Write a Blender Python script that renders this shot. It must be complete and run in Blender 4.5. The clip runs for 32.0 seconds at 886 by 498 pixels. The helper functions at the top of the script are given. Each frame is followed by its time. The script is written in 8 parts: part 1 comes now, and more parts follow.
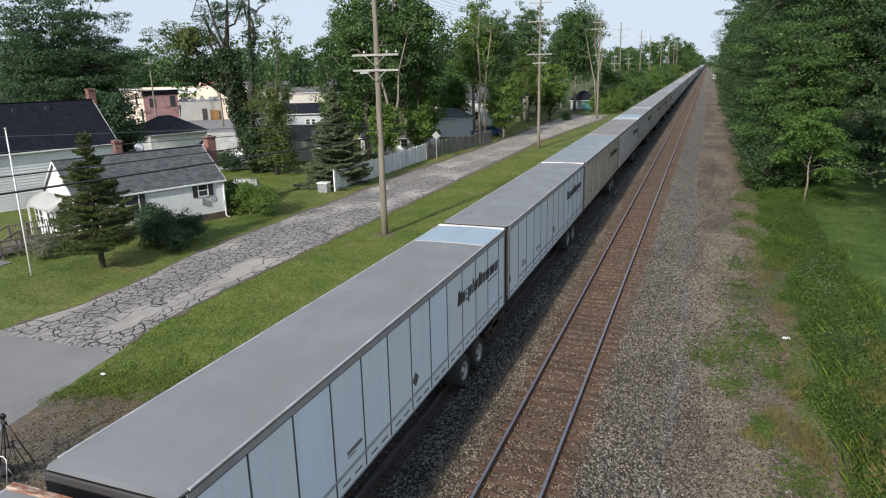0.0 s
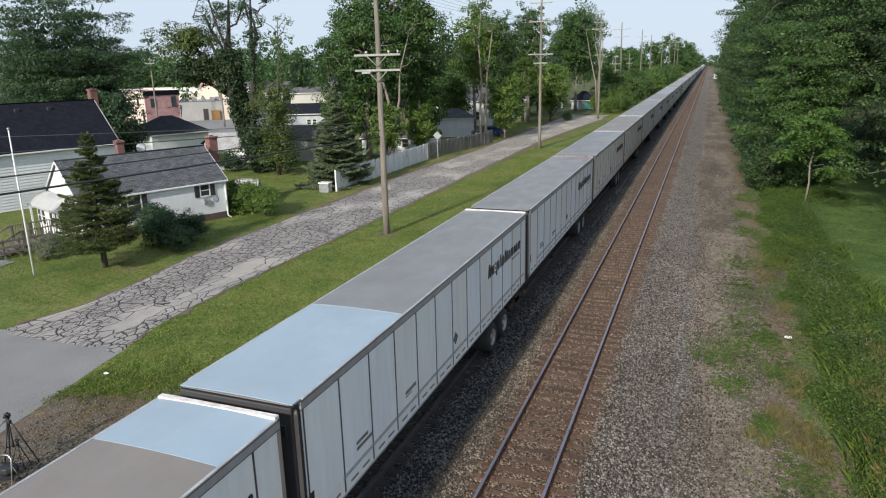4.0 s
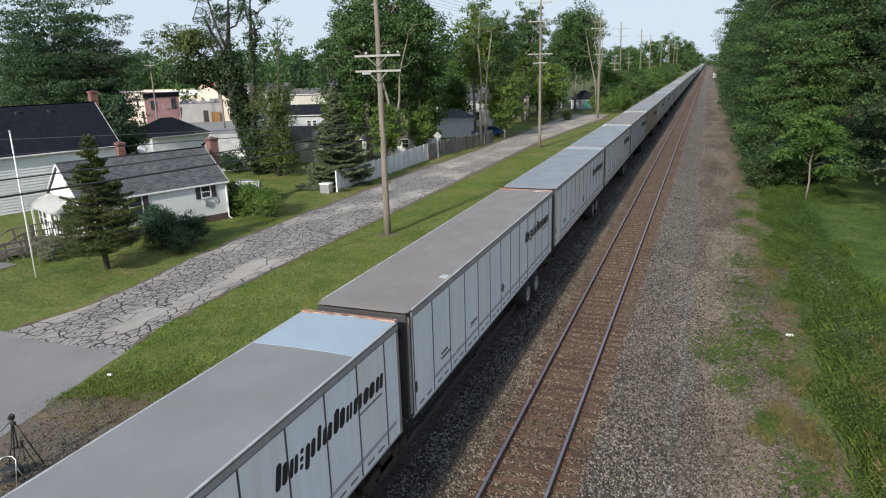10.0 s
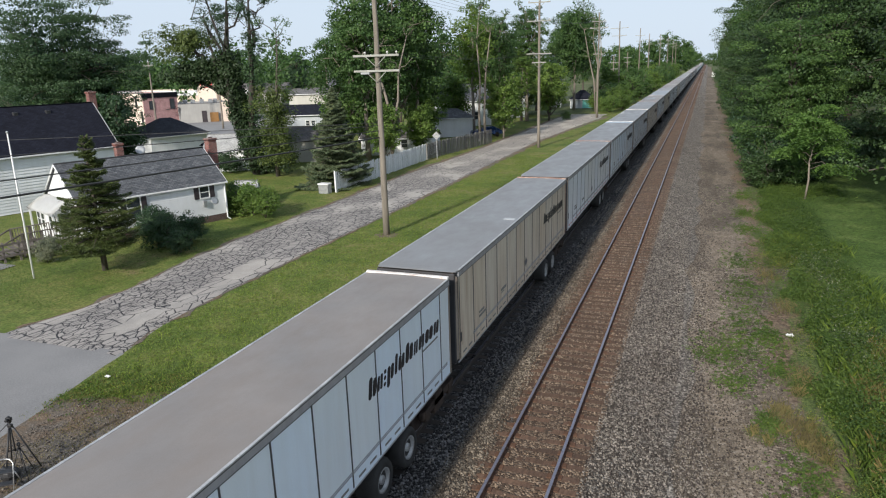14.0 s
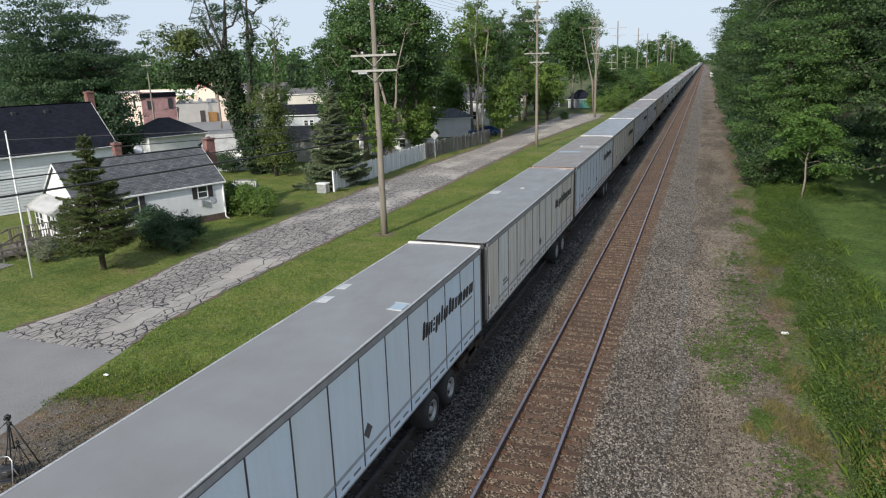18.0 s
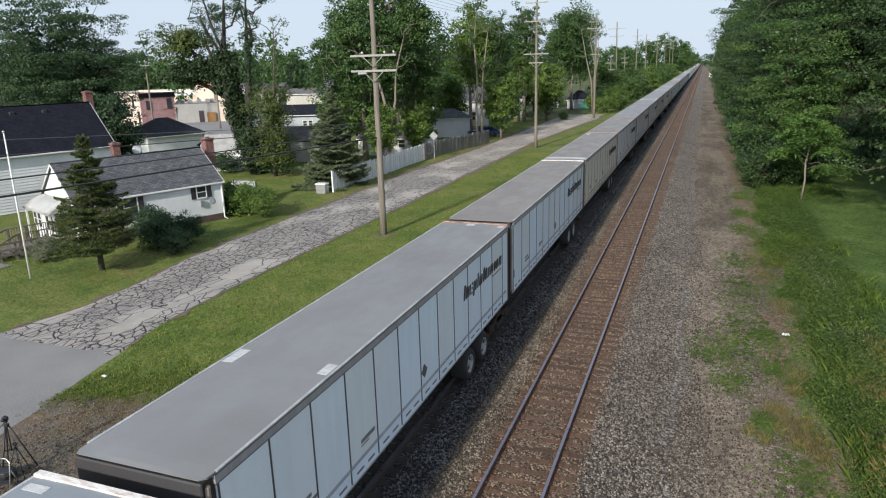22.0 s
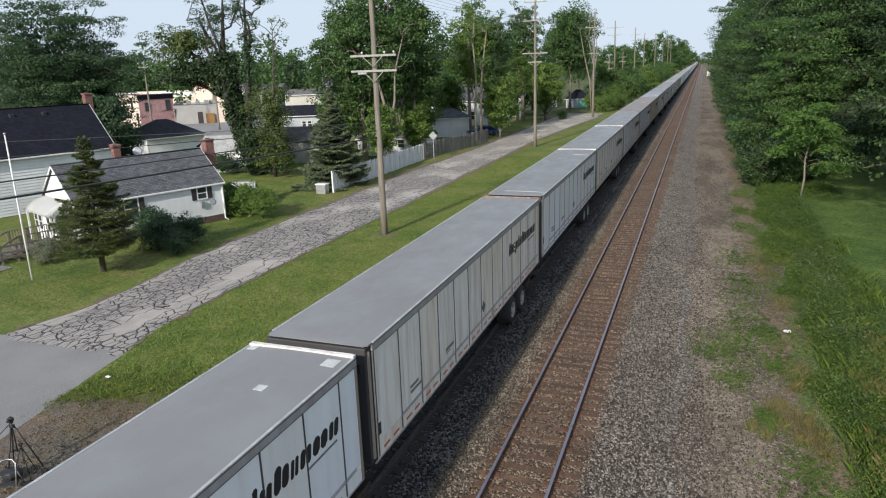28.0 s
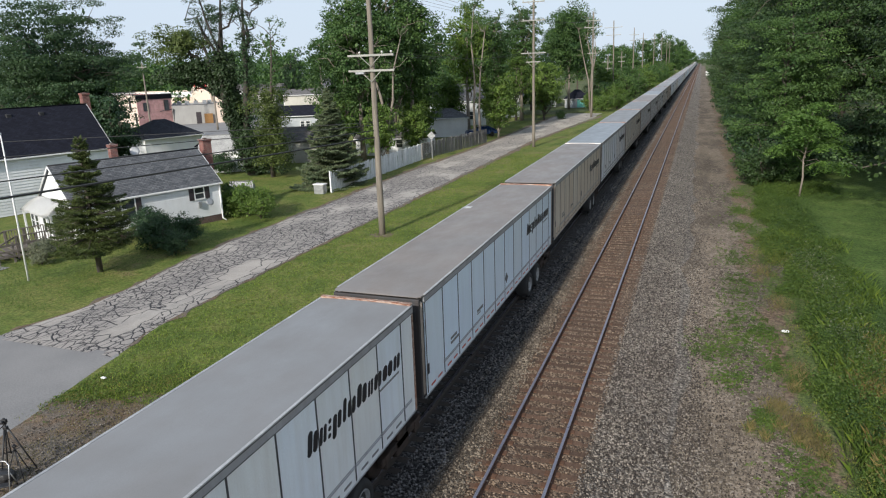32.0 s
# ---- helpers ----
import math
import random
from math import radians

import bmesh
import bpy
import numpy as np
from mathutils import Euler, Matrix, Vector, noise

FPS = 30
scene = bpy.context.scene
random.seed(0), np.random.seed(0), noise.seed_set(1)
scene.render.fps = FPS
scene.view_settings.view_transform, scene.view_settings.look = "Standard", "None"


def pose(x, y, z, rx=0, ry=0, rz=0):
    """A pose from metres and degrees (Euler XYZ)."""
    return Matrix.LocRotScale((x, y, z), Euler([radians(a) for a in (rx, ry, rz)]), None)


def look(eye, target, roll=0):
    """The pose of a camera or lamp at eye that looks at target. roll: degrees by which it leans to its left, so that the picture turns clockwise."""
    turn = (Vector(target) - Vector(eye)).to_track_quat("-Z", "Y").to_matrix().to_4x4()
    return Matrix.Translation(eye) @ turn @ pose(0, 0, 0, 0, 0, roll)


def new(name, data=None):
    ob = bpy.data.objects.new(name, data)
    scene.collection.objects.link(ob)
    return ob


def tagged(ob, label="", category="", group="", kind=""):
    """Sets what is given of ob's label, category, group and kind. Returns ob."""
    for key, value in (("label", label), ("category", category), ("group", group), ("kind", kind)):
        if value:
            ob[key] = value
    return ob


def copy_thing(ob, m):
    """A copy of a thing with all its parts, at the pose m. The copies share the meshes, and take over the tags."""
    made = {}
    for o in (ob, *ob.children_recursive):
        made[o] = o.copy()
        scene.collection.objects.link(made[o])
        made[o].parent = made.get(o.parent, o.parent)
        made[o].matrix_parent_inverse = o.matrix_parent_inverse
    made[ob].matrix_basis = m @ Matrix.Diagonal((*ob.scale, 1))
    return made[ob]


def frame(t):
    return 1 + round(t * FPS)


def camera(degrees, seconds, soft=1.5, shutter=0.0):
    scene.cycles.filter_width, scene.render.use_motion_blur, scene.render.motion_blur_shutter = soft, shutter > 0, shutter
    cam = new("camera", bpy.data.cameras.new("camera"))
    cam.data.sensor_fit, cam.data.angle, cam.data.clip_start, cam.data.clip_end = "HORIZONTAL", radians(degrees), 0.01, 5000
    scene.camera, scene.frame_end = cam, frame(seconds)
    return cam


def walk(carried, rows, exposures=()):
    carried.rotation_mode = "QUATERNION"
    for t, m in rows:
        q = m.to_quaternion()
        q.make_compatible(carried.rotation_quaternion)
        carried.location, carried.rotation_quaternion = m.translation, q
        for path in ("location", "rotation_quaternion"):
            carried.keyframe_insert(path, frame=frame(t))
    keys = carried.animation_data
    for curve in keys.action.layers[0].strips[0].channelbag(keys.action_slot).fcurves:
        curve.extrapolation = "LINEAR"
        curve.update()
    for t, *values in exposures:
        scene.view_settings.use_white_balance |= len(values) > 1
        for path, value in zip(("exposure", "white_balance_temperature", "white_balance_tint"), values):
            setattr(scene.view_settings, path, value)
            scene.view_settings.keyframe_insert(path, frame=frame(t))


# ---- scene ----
# ---- camera: a drone that hovers beside the tracks ----
cam = camera(66.58, 32.0, soft=1.15, shutter=0.0)
EYE_ROWS = [
    # seconds, x, y, z, tilt, lean, turn (degrees)
    (0.0, 3.537, 0.140, 9.295, 74.839, 1.278, 20.849),
    (1.0, 3.529, 0.133, 9.292, 74.825, 1.269, 20.873),
    (2.0, 3.517, 0.119, 9.290, 74.822, 1.260, 20.881),
    (3.0, 3.505, 0.067, 9.288, 74.845, 1.269, 20.888),
    (6.0, 3.484, 0.105, 9.265, 74.874, 1.399, 20.903),
    (7.0, 3.515, 0.126, 9.260, 74.862, 1.390, 20.919),
    (8.0, 3.499, 0.056, 9.278, 74.851, 1.435, 20.892),
    (9.0, 3.481, 0.006, 9.284, 74.867, 1.549, 20.870),
    (10.0, 3.473, 0.003, 9.280, 74.886, 1.629, 20.844),
    (11.0, 3.473, 0.057, 9.280, 74.885, 1.625, 20.813),
    (12.0, 3.472, 0.081, 9.283, 74.873, 1.595, 20.809),
    (13.0, 3.440, 0.062, 9.284, 74.874, 1.681, 20.776),
    (14.0, 3.448, 0.080, 9.281, 74.865, 1.721, 20.744),
    (17.0, 3.478, 0.060, 9.274, 74.825, 1.791, 20.651),
    (18.0, 3.546, -0.012, 9.279, 74.840, 1.737, 20.626),
    (19.0, 3.533, -0.048, 9.291, 74.856, 1.705, 20.580),
    (20.0, 3.523, -0.039, 9.283, 74.875, 1.687, 20.556),
    (21.0, 3.511, 0.038, 9.280, 74.880, 1.630, 20.554),
    (22.0, 3.471, 0.058, 9.267, 74.881, 1.652, 20.535),
    (23.0, 3.423, 0.113, 9.263, 74.854, 1.625, 20.511),
    (24.0, 3.385, 0.099, 9.265, 74.824, 1.717, 20.488),
    (25.0, 3.396, 0.045, 9.270, 74.828, 1.779, 20.477),
    (28.0, 3.394, -0.042, 9.255, 74.872, 1.970, 20.374),
    (29.0, 3.427, -0.024, 9.253, 74.863, 1.987, 20.340),
    (30.0, 3.457, -0.012, 9.247, 74.870, 1.955, 20.305),
    (31.0, 3.452, 0.013, 9.246, 74.871, 1.969, 20.292),
    (32.0, 3.435, 0.069, 9.229, 74.877, 1.990, 20.291),
]
walk(cam, [(row[0], pose(*row[1:])) for row in EYE_ROWS], exposures=[(0.0, 0.02), (32.0, 0.02)])

# ---- light: hazy morning, sun behind the camera and a little to its left ----
SUN_TURN = math.atan2(-0.13, -0.99)          # where the sun stands: x, y
SUN_RISE = radians(28)
world = bpy.data.worlds.new("hazy_sky")
scene.world = world
world.use_nodes = True
wn, wl = world.node_tree.nodes, world.node_tree.links
sky = wn.new("ShaderNodeTexSky")
sky.sky_type, sky.sun_disc = "NISHITA", False
sky.sun_elevation, sky.sun_rotation = SUN_RISE, math.atan2(-0.13, -0.99)
sky.air_density, sky.dust_density, sky.ozone_density, sky.altitude = 1.0, 1.0, 2.0, 0
wn["Background"].inputs["Strength"].default_value = 0.142
# morning haze: the sky pales evenly towards the horizon
place = wn.new("ShaderNodeTexCoord")
split = wn.new("ShaderNodeSeparateXYZ")
wl.new(place.outputs["Generated"], split.inputs[0])
haze = wn.new("ShaderNodeMapRange")
haze.interpolation_type = "SMOOTHSTEP"
for key, value in zip(("From Min", "From Max", "To Min", "To Max"), (-0.02, 1.0, 0.95, 0.45)):
    haze.inputs[key].default_value = value
wl.new(split.outputs[2], haze.inputs["Value"])
pale = wn.new("ShaderNodeMix")
pale.data_type = "RGBA"
wl.new(haze.outputs[0], pale.inputs[0])
wl.new(sky.outputs["Color"], pale.inputs[6])
pale.inputs[7].default_value = (4.65, 5.4, 6.35, 1)
wl.new(pale.outputs[2], wn["Background"].inputs["Color"])
lamp = bpy.data.lights.new("sun", "SUN")
lamp.energy, lamp.angle, lamp.color = 5.0, radians(2.6), (1.0, 0.945, 0.86)
sun = new("sun", lamp)
sun.matrix_basis = look((0, 0, 60), (0.13 * 60, 0.99 * 60, 60 - 60 * math.tan(SUN_RISE)))

# ---- materials ----
def shader(name):
    m = bpy.data.materials.new(name)
    m.use_nodes = True
    return m, m.node_tree.nodes, m.node_tree.links, m.node_tree.nodes["Principled BSDF"]


def ramp(nodes, stops):
    r = nodes.new("ShaderNodeValToRGB")
    while len(r.color_ramp.elements) < len(stops):
        r.color_ramp.elements.new(0.5)
    for e, (at, c) in zip(r.color_ramp.elements, stops):
        e.position, e.color = at, (*c, 1)
    return r


def blend(nodes, links, fac, a, b, mode="MIX"):
    """A colour mix; fac, a and b are sockets or values."""
    n = nodes.new("ShaderNodeMix")
    n.data_type, n.blend_type = "RGBA", mode
    for slot, v in ((n.inputs[0], fac), (n.inputs[6], a), (n.inputs[7], b)):
        if hasattr(v, "links"):
            links.new(v, slot)
        elif isinstance(v, tuple):
            slot.default_value = (*v, 1)
        else:
            slot.default_value = v
    return n.outputs[2]


def coords(nodes, links, stretch=(1, 1, 1), world_space=False, jitter=True):
    if world_space:
        src = nodes.new("ShaderNodeNewGeometry").outputs["Position"]
    else:
        src = nodes.new("ShaderNodeTexCoord").outputs["Object"]
    mp = nodes.new("ShaderNodeMapping")
    mp.inputs["Scale"].default_value = stretch
    links.new(src, mp.inputs["Vector"])
    if jitter and not world_space:
        info = nodes.new("ShaderNodeObjectInfo")
        mul = nodes.new("ShaderNodeMath")
        mul.operation = "MULTIPLY"
        mul.inputs[1].default_value = 37.0
        links.new(info.outputs["Random"], mul.inputs[0])
        links.new(mul.outputs[0], mp.inputs["Location"])
    return mp.outputs["Vector"]


def noise_tex(nodes, links, vec, scale, detail=4.0, rough=0.6):
    n = nodes.new("ShaderNodeTexNoise")
    n.inputs["Scale"].default_value, n.inputs["Detail"].default_value = scale, detail
    n.inputs["Roughness"].default_value = rough
    links.new(vec, n.inputs["Vector"])
    return n.outputs["Fac"]


def bumped(nodes, links, bsdf, height, strength, distance):
    b = nodes.new("ShaderNodeBump")
    b.inputs["Strength"].default_value, b.inputs["Distance"].default_value = strength, distance
    links.new(height, b.inputs["Height"])
    links.new(b.outputs["Normal"], bsdf.inputs["Normal"])


def plain(name, a, b, rough=0.6, scale=3.0, fine=40.0, metal=0.0, bump=0.2, depth=0.01, stretch=(1, 1, 1), world_space=False, tint=0.0):
    """A surface of two tones: large stains, fine grain and relief."""
    m, n, l, s = shader(name)
    v = coords(n, l, stretch, world_space)
    big, small = noise_tex(n, l, v, scale), noise_tex(n, l, v, fine, 3.0)
    r = ramp(n, [(0.3, a), (0.7, b)])
    l.new(big, r.inputs[0])
    g = ramp(n, [(0.25, (0.72, 0.72, 0.72)), (0.75, (1.15, 1.15, 1.15))])
    l.new(small, g.inputs[0])
    c = blend(n, l, 1.0, r.outputs[0], g.outputs[0], "MULTIPLY")
    if tint:
        info = n.new("ShaderNodeObjectInfo")
        t = ramp(n, [(0.0, (1 - tint,) * 3), (1.0, (1 + tint,) * 3)])
        l.new(info.outputs["Random"], t.inputs[0])
        c = blend(n, l, 1.0, c, t.outputs[0], "MULTIPLY")
    l.new(c, s.inputs["Base Color"])
    rr = ramp(n, [(0.3, (rough - 0.08,) * 3), (0.7, (min(1, rough + 0.1),) * 3)])
    l.new(big, rr.inputs[0])
    l.new(rr.outputs[0], s.inputs["Roughness"])
    s.inputs["Metallic"].default_value = metal
    if bump:
        bumped(n, l, s, small, bump, depth)
    return m


def streaked(name, base, stain, rough=0.45, amount=0.45, metal=0.0, drip=(1.3, 1.3, 0.12), tone=None, tint=None):
    """Painted sheet metal with dirt that runs down it; tint: two tones between which single panels vary."""
    m, n, l, s = shader(name)
    v = coords(n, l, drip)
    run = noise_tex(n, l, v, 3.0, 5.0, 0.65)
    cloud = noise_tex(n, l, coords(n, l), 0.55, 3.0)
    r = ramp(n, [(0.42, (0, 0, 0)), (0.80, (amount,) * 3)])
    l.new(run, r.inputs[0])
    c0 = ramp(n, [(0.3, base), (0.7, tone or tuple(0.86 * x for x in base))])
    l.new(cloud, c0.inputs[0])
    c = blend(n, l, r.outputs[0], c0.outputs[0], stain)
    grit = noise_tex(n, l, coords(n, l), 60.0, 2.0)
    g = ramp(n, [(0.2, (0.9,) * 3), (0.8, (1.05,) * 3)])
    l.new(grit, g.inputs[0])
    c = blend(n, l, 1.0, c, g.outputs[0], "MULTIPLY")
    if tint:
        info = n.new("ShaderNodeObjectInfo")
        t = ramp(n, [(0.0, tint[0]), (1.0, tint[1])])
        l.new(info.outputs["Random"], t.inputs[0])
        c = blend(n, l, 1.0, c, t.outputs[0], "MULTIPLY")
    l.new(c, s.inputs["Base Color"])
    rr = ramp(n, [(0.2, (rough - 0.1,) * 3), (0.8, (rough + 0.2,) * 3)])
    l.new(run, rr.inputs[0])
    l.new(rr.outputs[0], s.inputs["Roughness"])
    s.inputs["Metallic"].default_value = metal
    bumped(n, l, s, cloud, 0.15, 0.03)
    return m


def foliage(name, dark, light, warm, through_light=0.25, scale=0.35):
    """Leaves: each one differs a little, and whole limbs differ too; some light comes through."""
    m, n, l, s = shader(name)
    geo = n.new("ShaderNodeNewGeometry")
    big = noise_tex(n, l, coords(n, l, jitter=True), scale, 3.0)
    r = ramp(n, [(0.25, dark), (0.75, light)])
    l.new(big, r.inputs[0])
    r2 = ramp(n, [(0.0, (0.72, 0.76, 0.74)), (0.6, (1.0, 1.0, 1.0)), (0.95, (1.18, 1.15, 1.02)), (1.0, warm)])
    l.new(geo.outputs["Random Per Island"], r2.inputs[0])
    c = blend(n, l, 1.0, r.outputs[0], r2.outputs[0], "MULTIPLY")
    info = n.new("ShaderNodeObjectInfo")
    t = ramp(n, [(0.0, (0.82, 0.86, 0.95)), (1.0, (1.2, 1.12, 0.95))])
    l.new(info.outputs["Random"], t.inputs[0])
    c = blend(n, l, 1.0, c, t.outputs[0], "MULTIPLY")
    l.new(c, s.inputs["Base Color"])
    s.inputs["Roughness"].default_value = 0.55
    s.inputs["Specular IOR Level"].default_value = 0.3
    tr = n.new("ShaderNodeBsdfTranslucent")
    l.new(blend(n, l, 1.0, c, (1.1, 1.4, 0.7), "MULTIPLY"), tr.inputs["Color"])
    mx = n.new("ShaderNodeMixShader")
    mx.inputs[0].default_value = through_light
    l.new(s.outputs[0], mx.inputs[1])
    l.new(tr.outputs[0], mx.inputs[2])
    l.new(mx.outputs[0], n["Material Output"].inputs["Surface"])
    return m


def ballast_mat(name, dark, mid, pale, size=18.0, island=False, stain=None):
    """Broken stone, stone by stone."""
    m, n, l, s = shader(name)
    v = coords(n, l, world_space=True)
    geo = n.new("ShaderNodeNewGeometry")
    if island:
        pick = geo.outputs["Random Per Island"]
    else:
        vo = n.new("ShaderNodeTexVoronoi")
        vo.inputs["Scale"].default_value = size
        l.new(v, vo.inputs["Vector"])
        sep = n.new("ShaderNodeSeparateColor")
        l.new(vo.outputs["Color"], sep.inputs[0])
        pick = sep.outputs[0]
        bumped(n, l, s, vo.outputs["Distance"], 0.9, -0.05)
    r = ramp(n, [(0.0, dark), (0.45, mid), (0.82, pale), (1.0, tuple(min(1, 1.5 * x) for x in pale))])
    l.new(pick, r.inputs[0])
    big = noise_tex(n, l, v, 0.35, 4.0)
    g = ramp(n, [(0.3, (0.75, 0.72, 0.7)), (0.7, (1.15, 1.13, 1.1))])
    l.new(big, g.inputs[0])
    c = blend(n, l, 1.0, r.outputs[0], g.outputs[0], "MULTIPLY")
    if stain:
        c = blend(n, l, 0.55, c, stain)
    l.new(c, s.inputs["Base Color"])
    s.inputs["Roughness"].default_value = 0.9
    return m


def ground_mat(name, tones, scale=0.25, fine=9.0, tuft=35.0, bump=0.8, depth=0.06):
    """Grass or earth seen from above: patches, tufts and single blades."""
    m, n, l, s = shader(name)
    v = coords(n, l, world_space=True)
    big, mid, small = (noise_tex(n, l, v, k, 5.0, 0.65) for k in (scale, fine * 0.2, fine))
    add = n.new("ShaderNodeMath")
    add.operation = "MULTIPLY_ADD"
    l.new(mid, add.inputs[0])
    add.inputs[1].default_value = 0.55
    sub = n.new("ShaderNodeMath")
    sub.operation = "MULTIPLY_ADD"
    l.new(big, sub.inputs[0])
    sub.inputs[1].default_value, sub.inputs[2].default_value = 0.75, -0.15
    l.new(sub.outputs[0], add.inputs[2])
    r = ramp(n, [(0.30 + 0.40 * i / (len(tones) - 1), c) for i, c in enumerate(tones)])
    l.new(add.outputs[0], r.inputs[0])
    blades = noise_tex(n, l, v, tuft, 5.0, 0.7)
    g = ramp(n, [(0.38, (0.6, 0.58, 0.52)), (0.64, (1.45, 1.42, 1.4))])
    l.new(blades, g.inputs[0])
    l.new(blend(n, l, 1.0, r.outputs[0], g.outputs[0], "MULTIPLY"), s.inputs["Base Color"])
    s.inputs["Roughness"].default_value = 0.85
    s.inputs["Specular IOR Level"].default_value = 0.2
    bumped(n, l, s, blades, bump, depth)
    return m


def path_mat(name):
    """Trodden cinders and pebbles, overgrown with low green along one worn band."""
    m, n, l, s = shader(name)
    v = coords(n, l, world_space=True)
    vo = n.new("ShaderNodeTexVoronoi")
    vo.inputs["Scale"].default_value = 15.0
    l.new(v, vo.inputs["Vector"])
    sep = n.new("ShaderNodeSeparateColor")
    l.new(vo.outputs["Color"], sep.inputs[0])
    peb = ramp(n, [(0.0, (0.03, 0.026, 0.022)), (0.5, (0.10, 0.084, 0.068)), (0.85, (0.21, 0.182, 0.15)), (1.0, (0.32, 0.29, 0.25))])
    l.new(sep.outputs[0], peb.inputs[0])
    dust = ramp(n, [(0.35, (0.125, 0.104, 0.084)), (0.65, (0.29, 0.248, 0.20))])
    l.new(noise_tex(n, l, v, 1.6, 9.0, 0.78), dust.inputs[0])
    much = ramp(n, [(0.35, (0.1,) * 3), (0.65, (0.65,) * 3)])
    l.new(noise_tex(n, l, coords(n, l, (1, 0.25, 1), True), 0.8, 4.0), much.inputs[0])
    c = blend(n, l, much.outputs[0], peb.outputs[0], dust.outputs[0])
    soot = ramp(n, [(0.38, (0.68, 0.65, 0.62)), (0.6, (1.3, 1.24, 1.18))])
    l.new(noise_tex(n, l, coords(n, l, (1.6, 0.5, 1), True), 0.22, 5.0, 0.65), soot.inputs[0])
    c = blend(n, l, 1.0, c, soot.outputs[0], "MULTIPLY")
    xyz = n.new("ShaderNodeSeparateXYZ")
    l.new(v, xyz.inputs[0])
    band = n.new("ShaderNodeMapRange")
    band.interpolation_type = "SMOOTHSTEP"
    for k, val in zip(("From Min", "From Max", "To Min", "To Max"), (4.4, 9.2, -0.02, 0.36)):
        band.inputs[k].default_value = val
    l.new(xyz.outputs[0], band.inputs["Value"])
    add = n.new("ShaderNodeMath")
    l.new(band.outputs[0], add.inputs[0])
    l.new(noise_tex(n, l, coords(n, l, (1, 0.45, 1), True), 0.9, 6.0, 0.72), add.inputs[1])
    green = ramp(n, [(0.64, (0, 0, 0)), (0.76, (0.9,) * 3)])
    l.new(add.outputs[0], green.inputs[0])
    leaf = ramp(n, [(0.38, (0.022, 0.04, 0.012)), (0.5, (0.07, 0.11, 0.028)), (0.64, (0.16, 0.195, 0.062))])
    l.new(noise_tex(n, l, v, 9.0, 6.0, 0.75), leaf.inputs[0])
    tan = n.new("ShaderNodeMapRange")
    tan.interpolation_type = "SMOOTHSTEP"
    for k, val in zip(("From Min", "From Max", "To Min", "To Max"), (5.2, 6.6, 0.0, 0.24)):
        tan.inputs[k].default_value = val
    l.new(xyz.outputs[0], tan.inputs["Value"])
    plus = n.new("ShaderNodeMath")
    l.new(tan.outputs[0], plus.inputs[0])
    l.new(noise_tex(n, l, coords(n, l, (1, 0.6, 1), True), 0.55, 5.0, 0.7), plus.inputs[1])
    dry = ramp(n, [(0.62, (0, 0, 0)), (0.76, (0.85,) * 3)])
    l.new(plus.outputs[0], dry.inputs[0])
    soil = ramp(n, [(0.4, (0.075, 0.05, 0.036)), (0.6, (0.23, 0.165, 0.11))])
    l.new(noise_tex(n, l, v, 7.0, 5.0, 0.7), soil.inputs[0])
    c = blend(n, l, dry.outputs[0], c, soil.outputs[0])
    l.new(blend(n, l, green.outputs[0], c, leaf.outputs[0]), s.inputs["Base Color"])
    s.inputs["Roughness"].default_value = 0.92
    s.inputs["Specular IOR Level"].default_value = 0.2
    bumped(n, l, s, vo.outputs["Distance"], 0.6, -0.03)
    return m


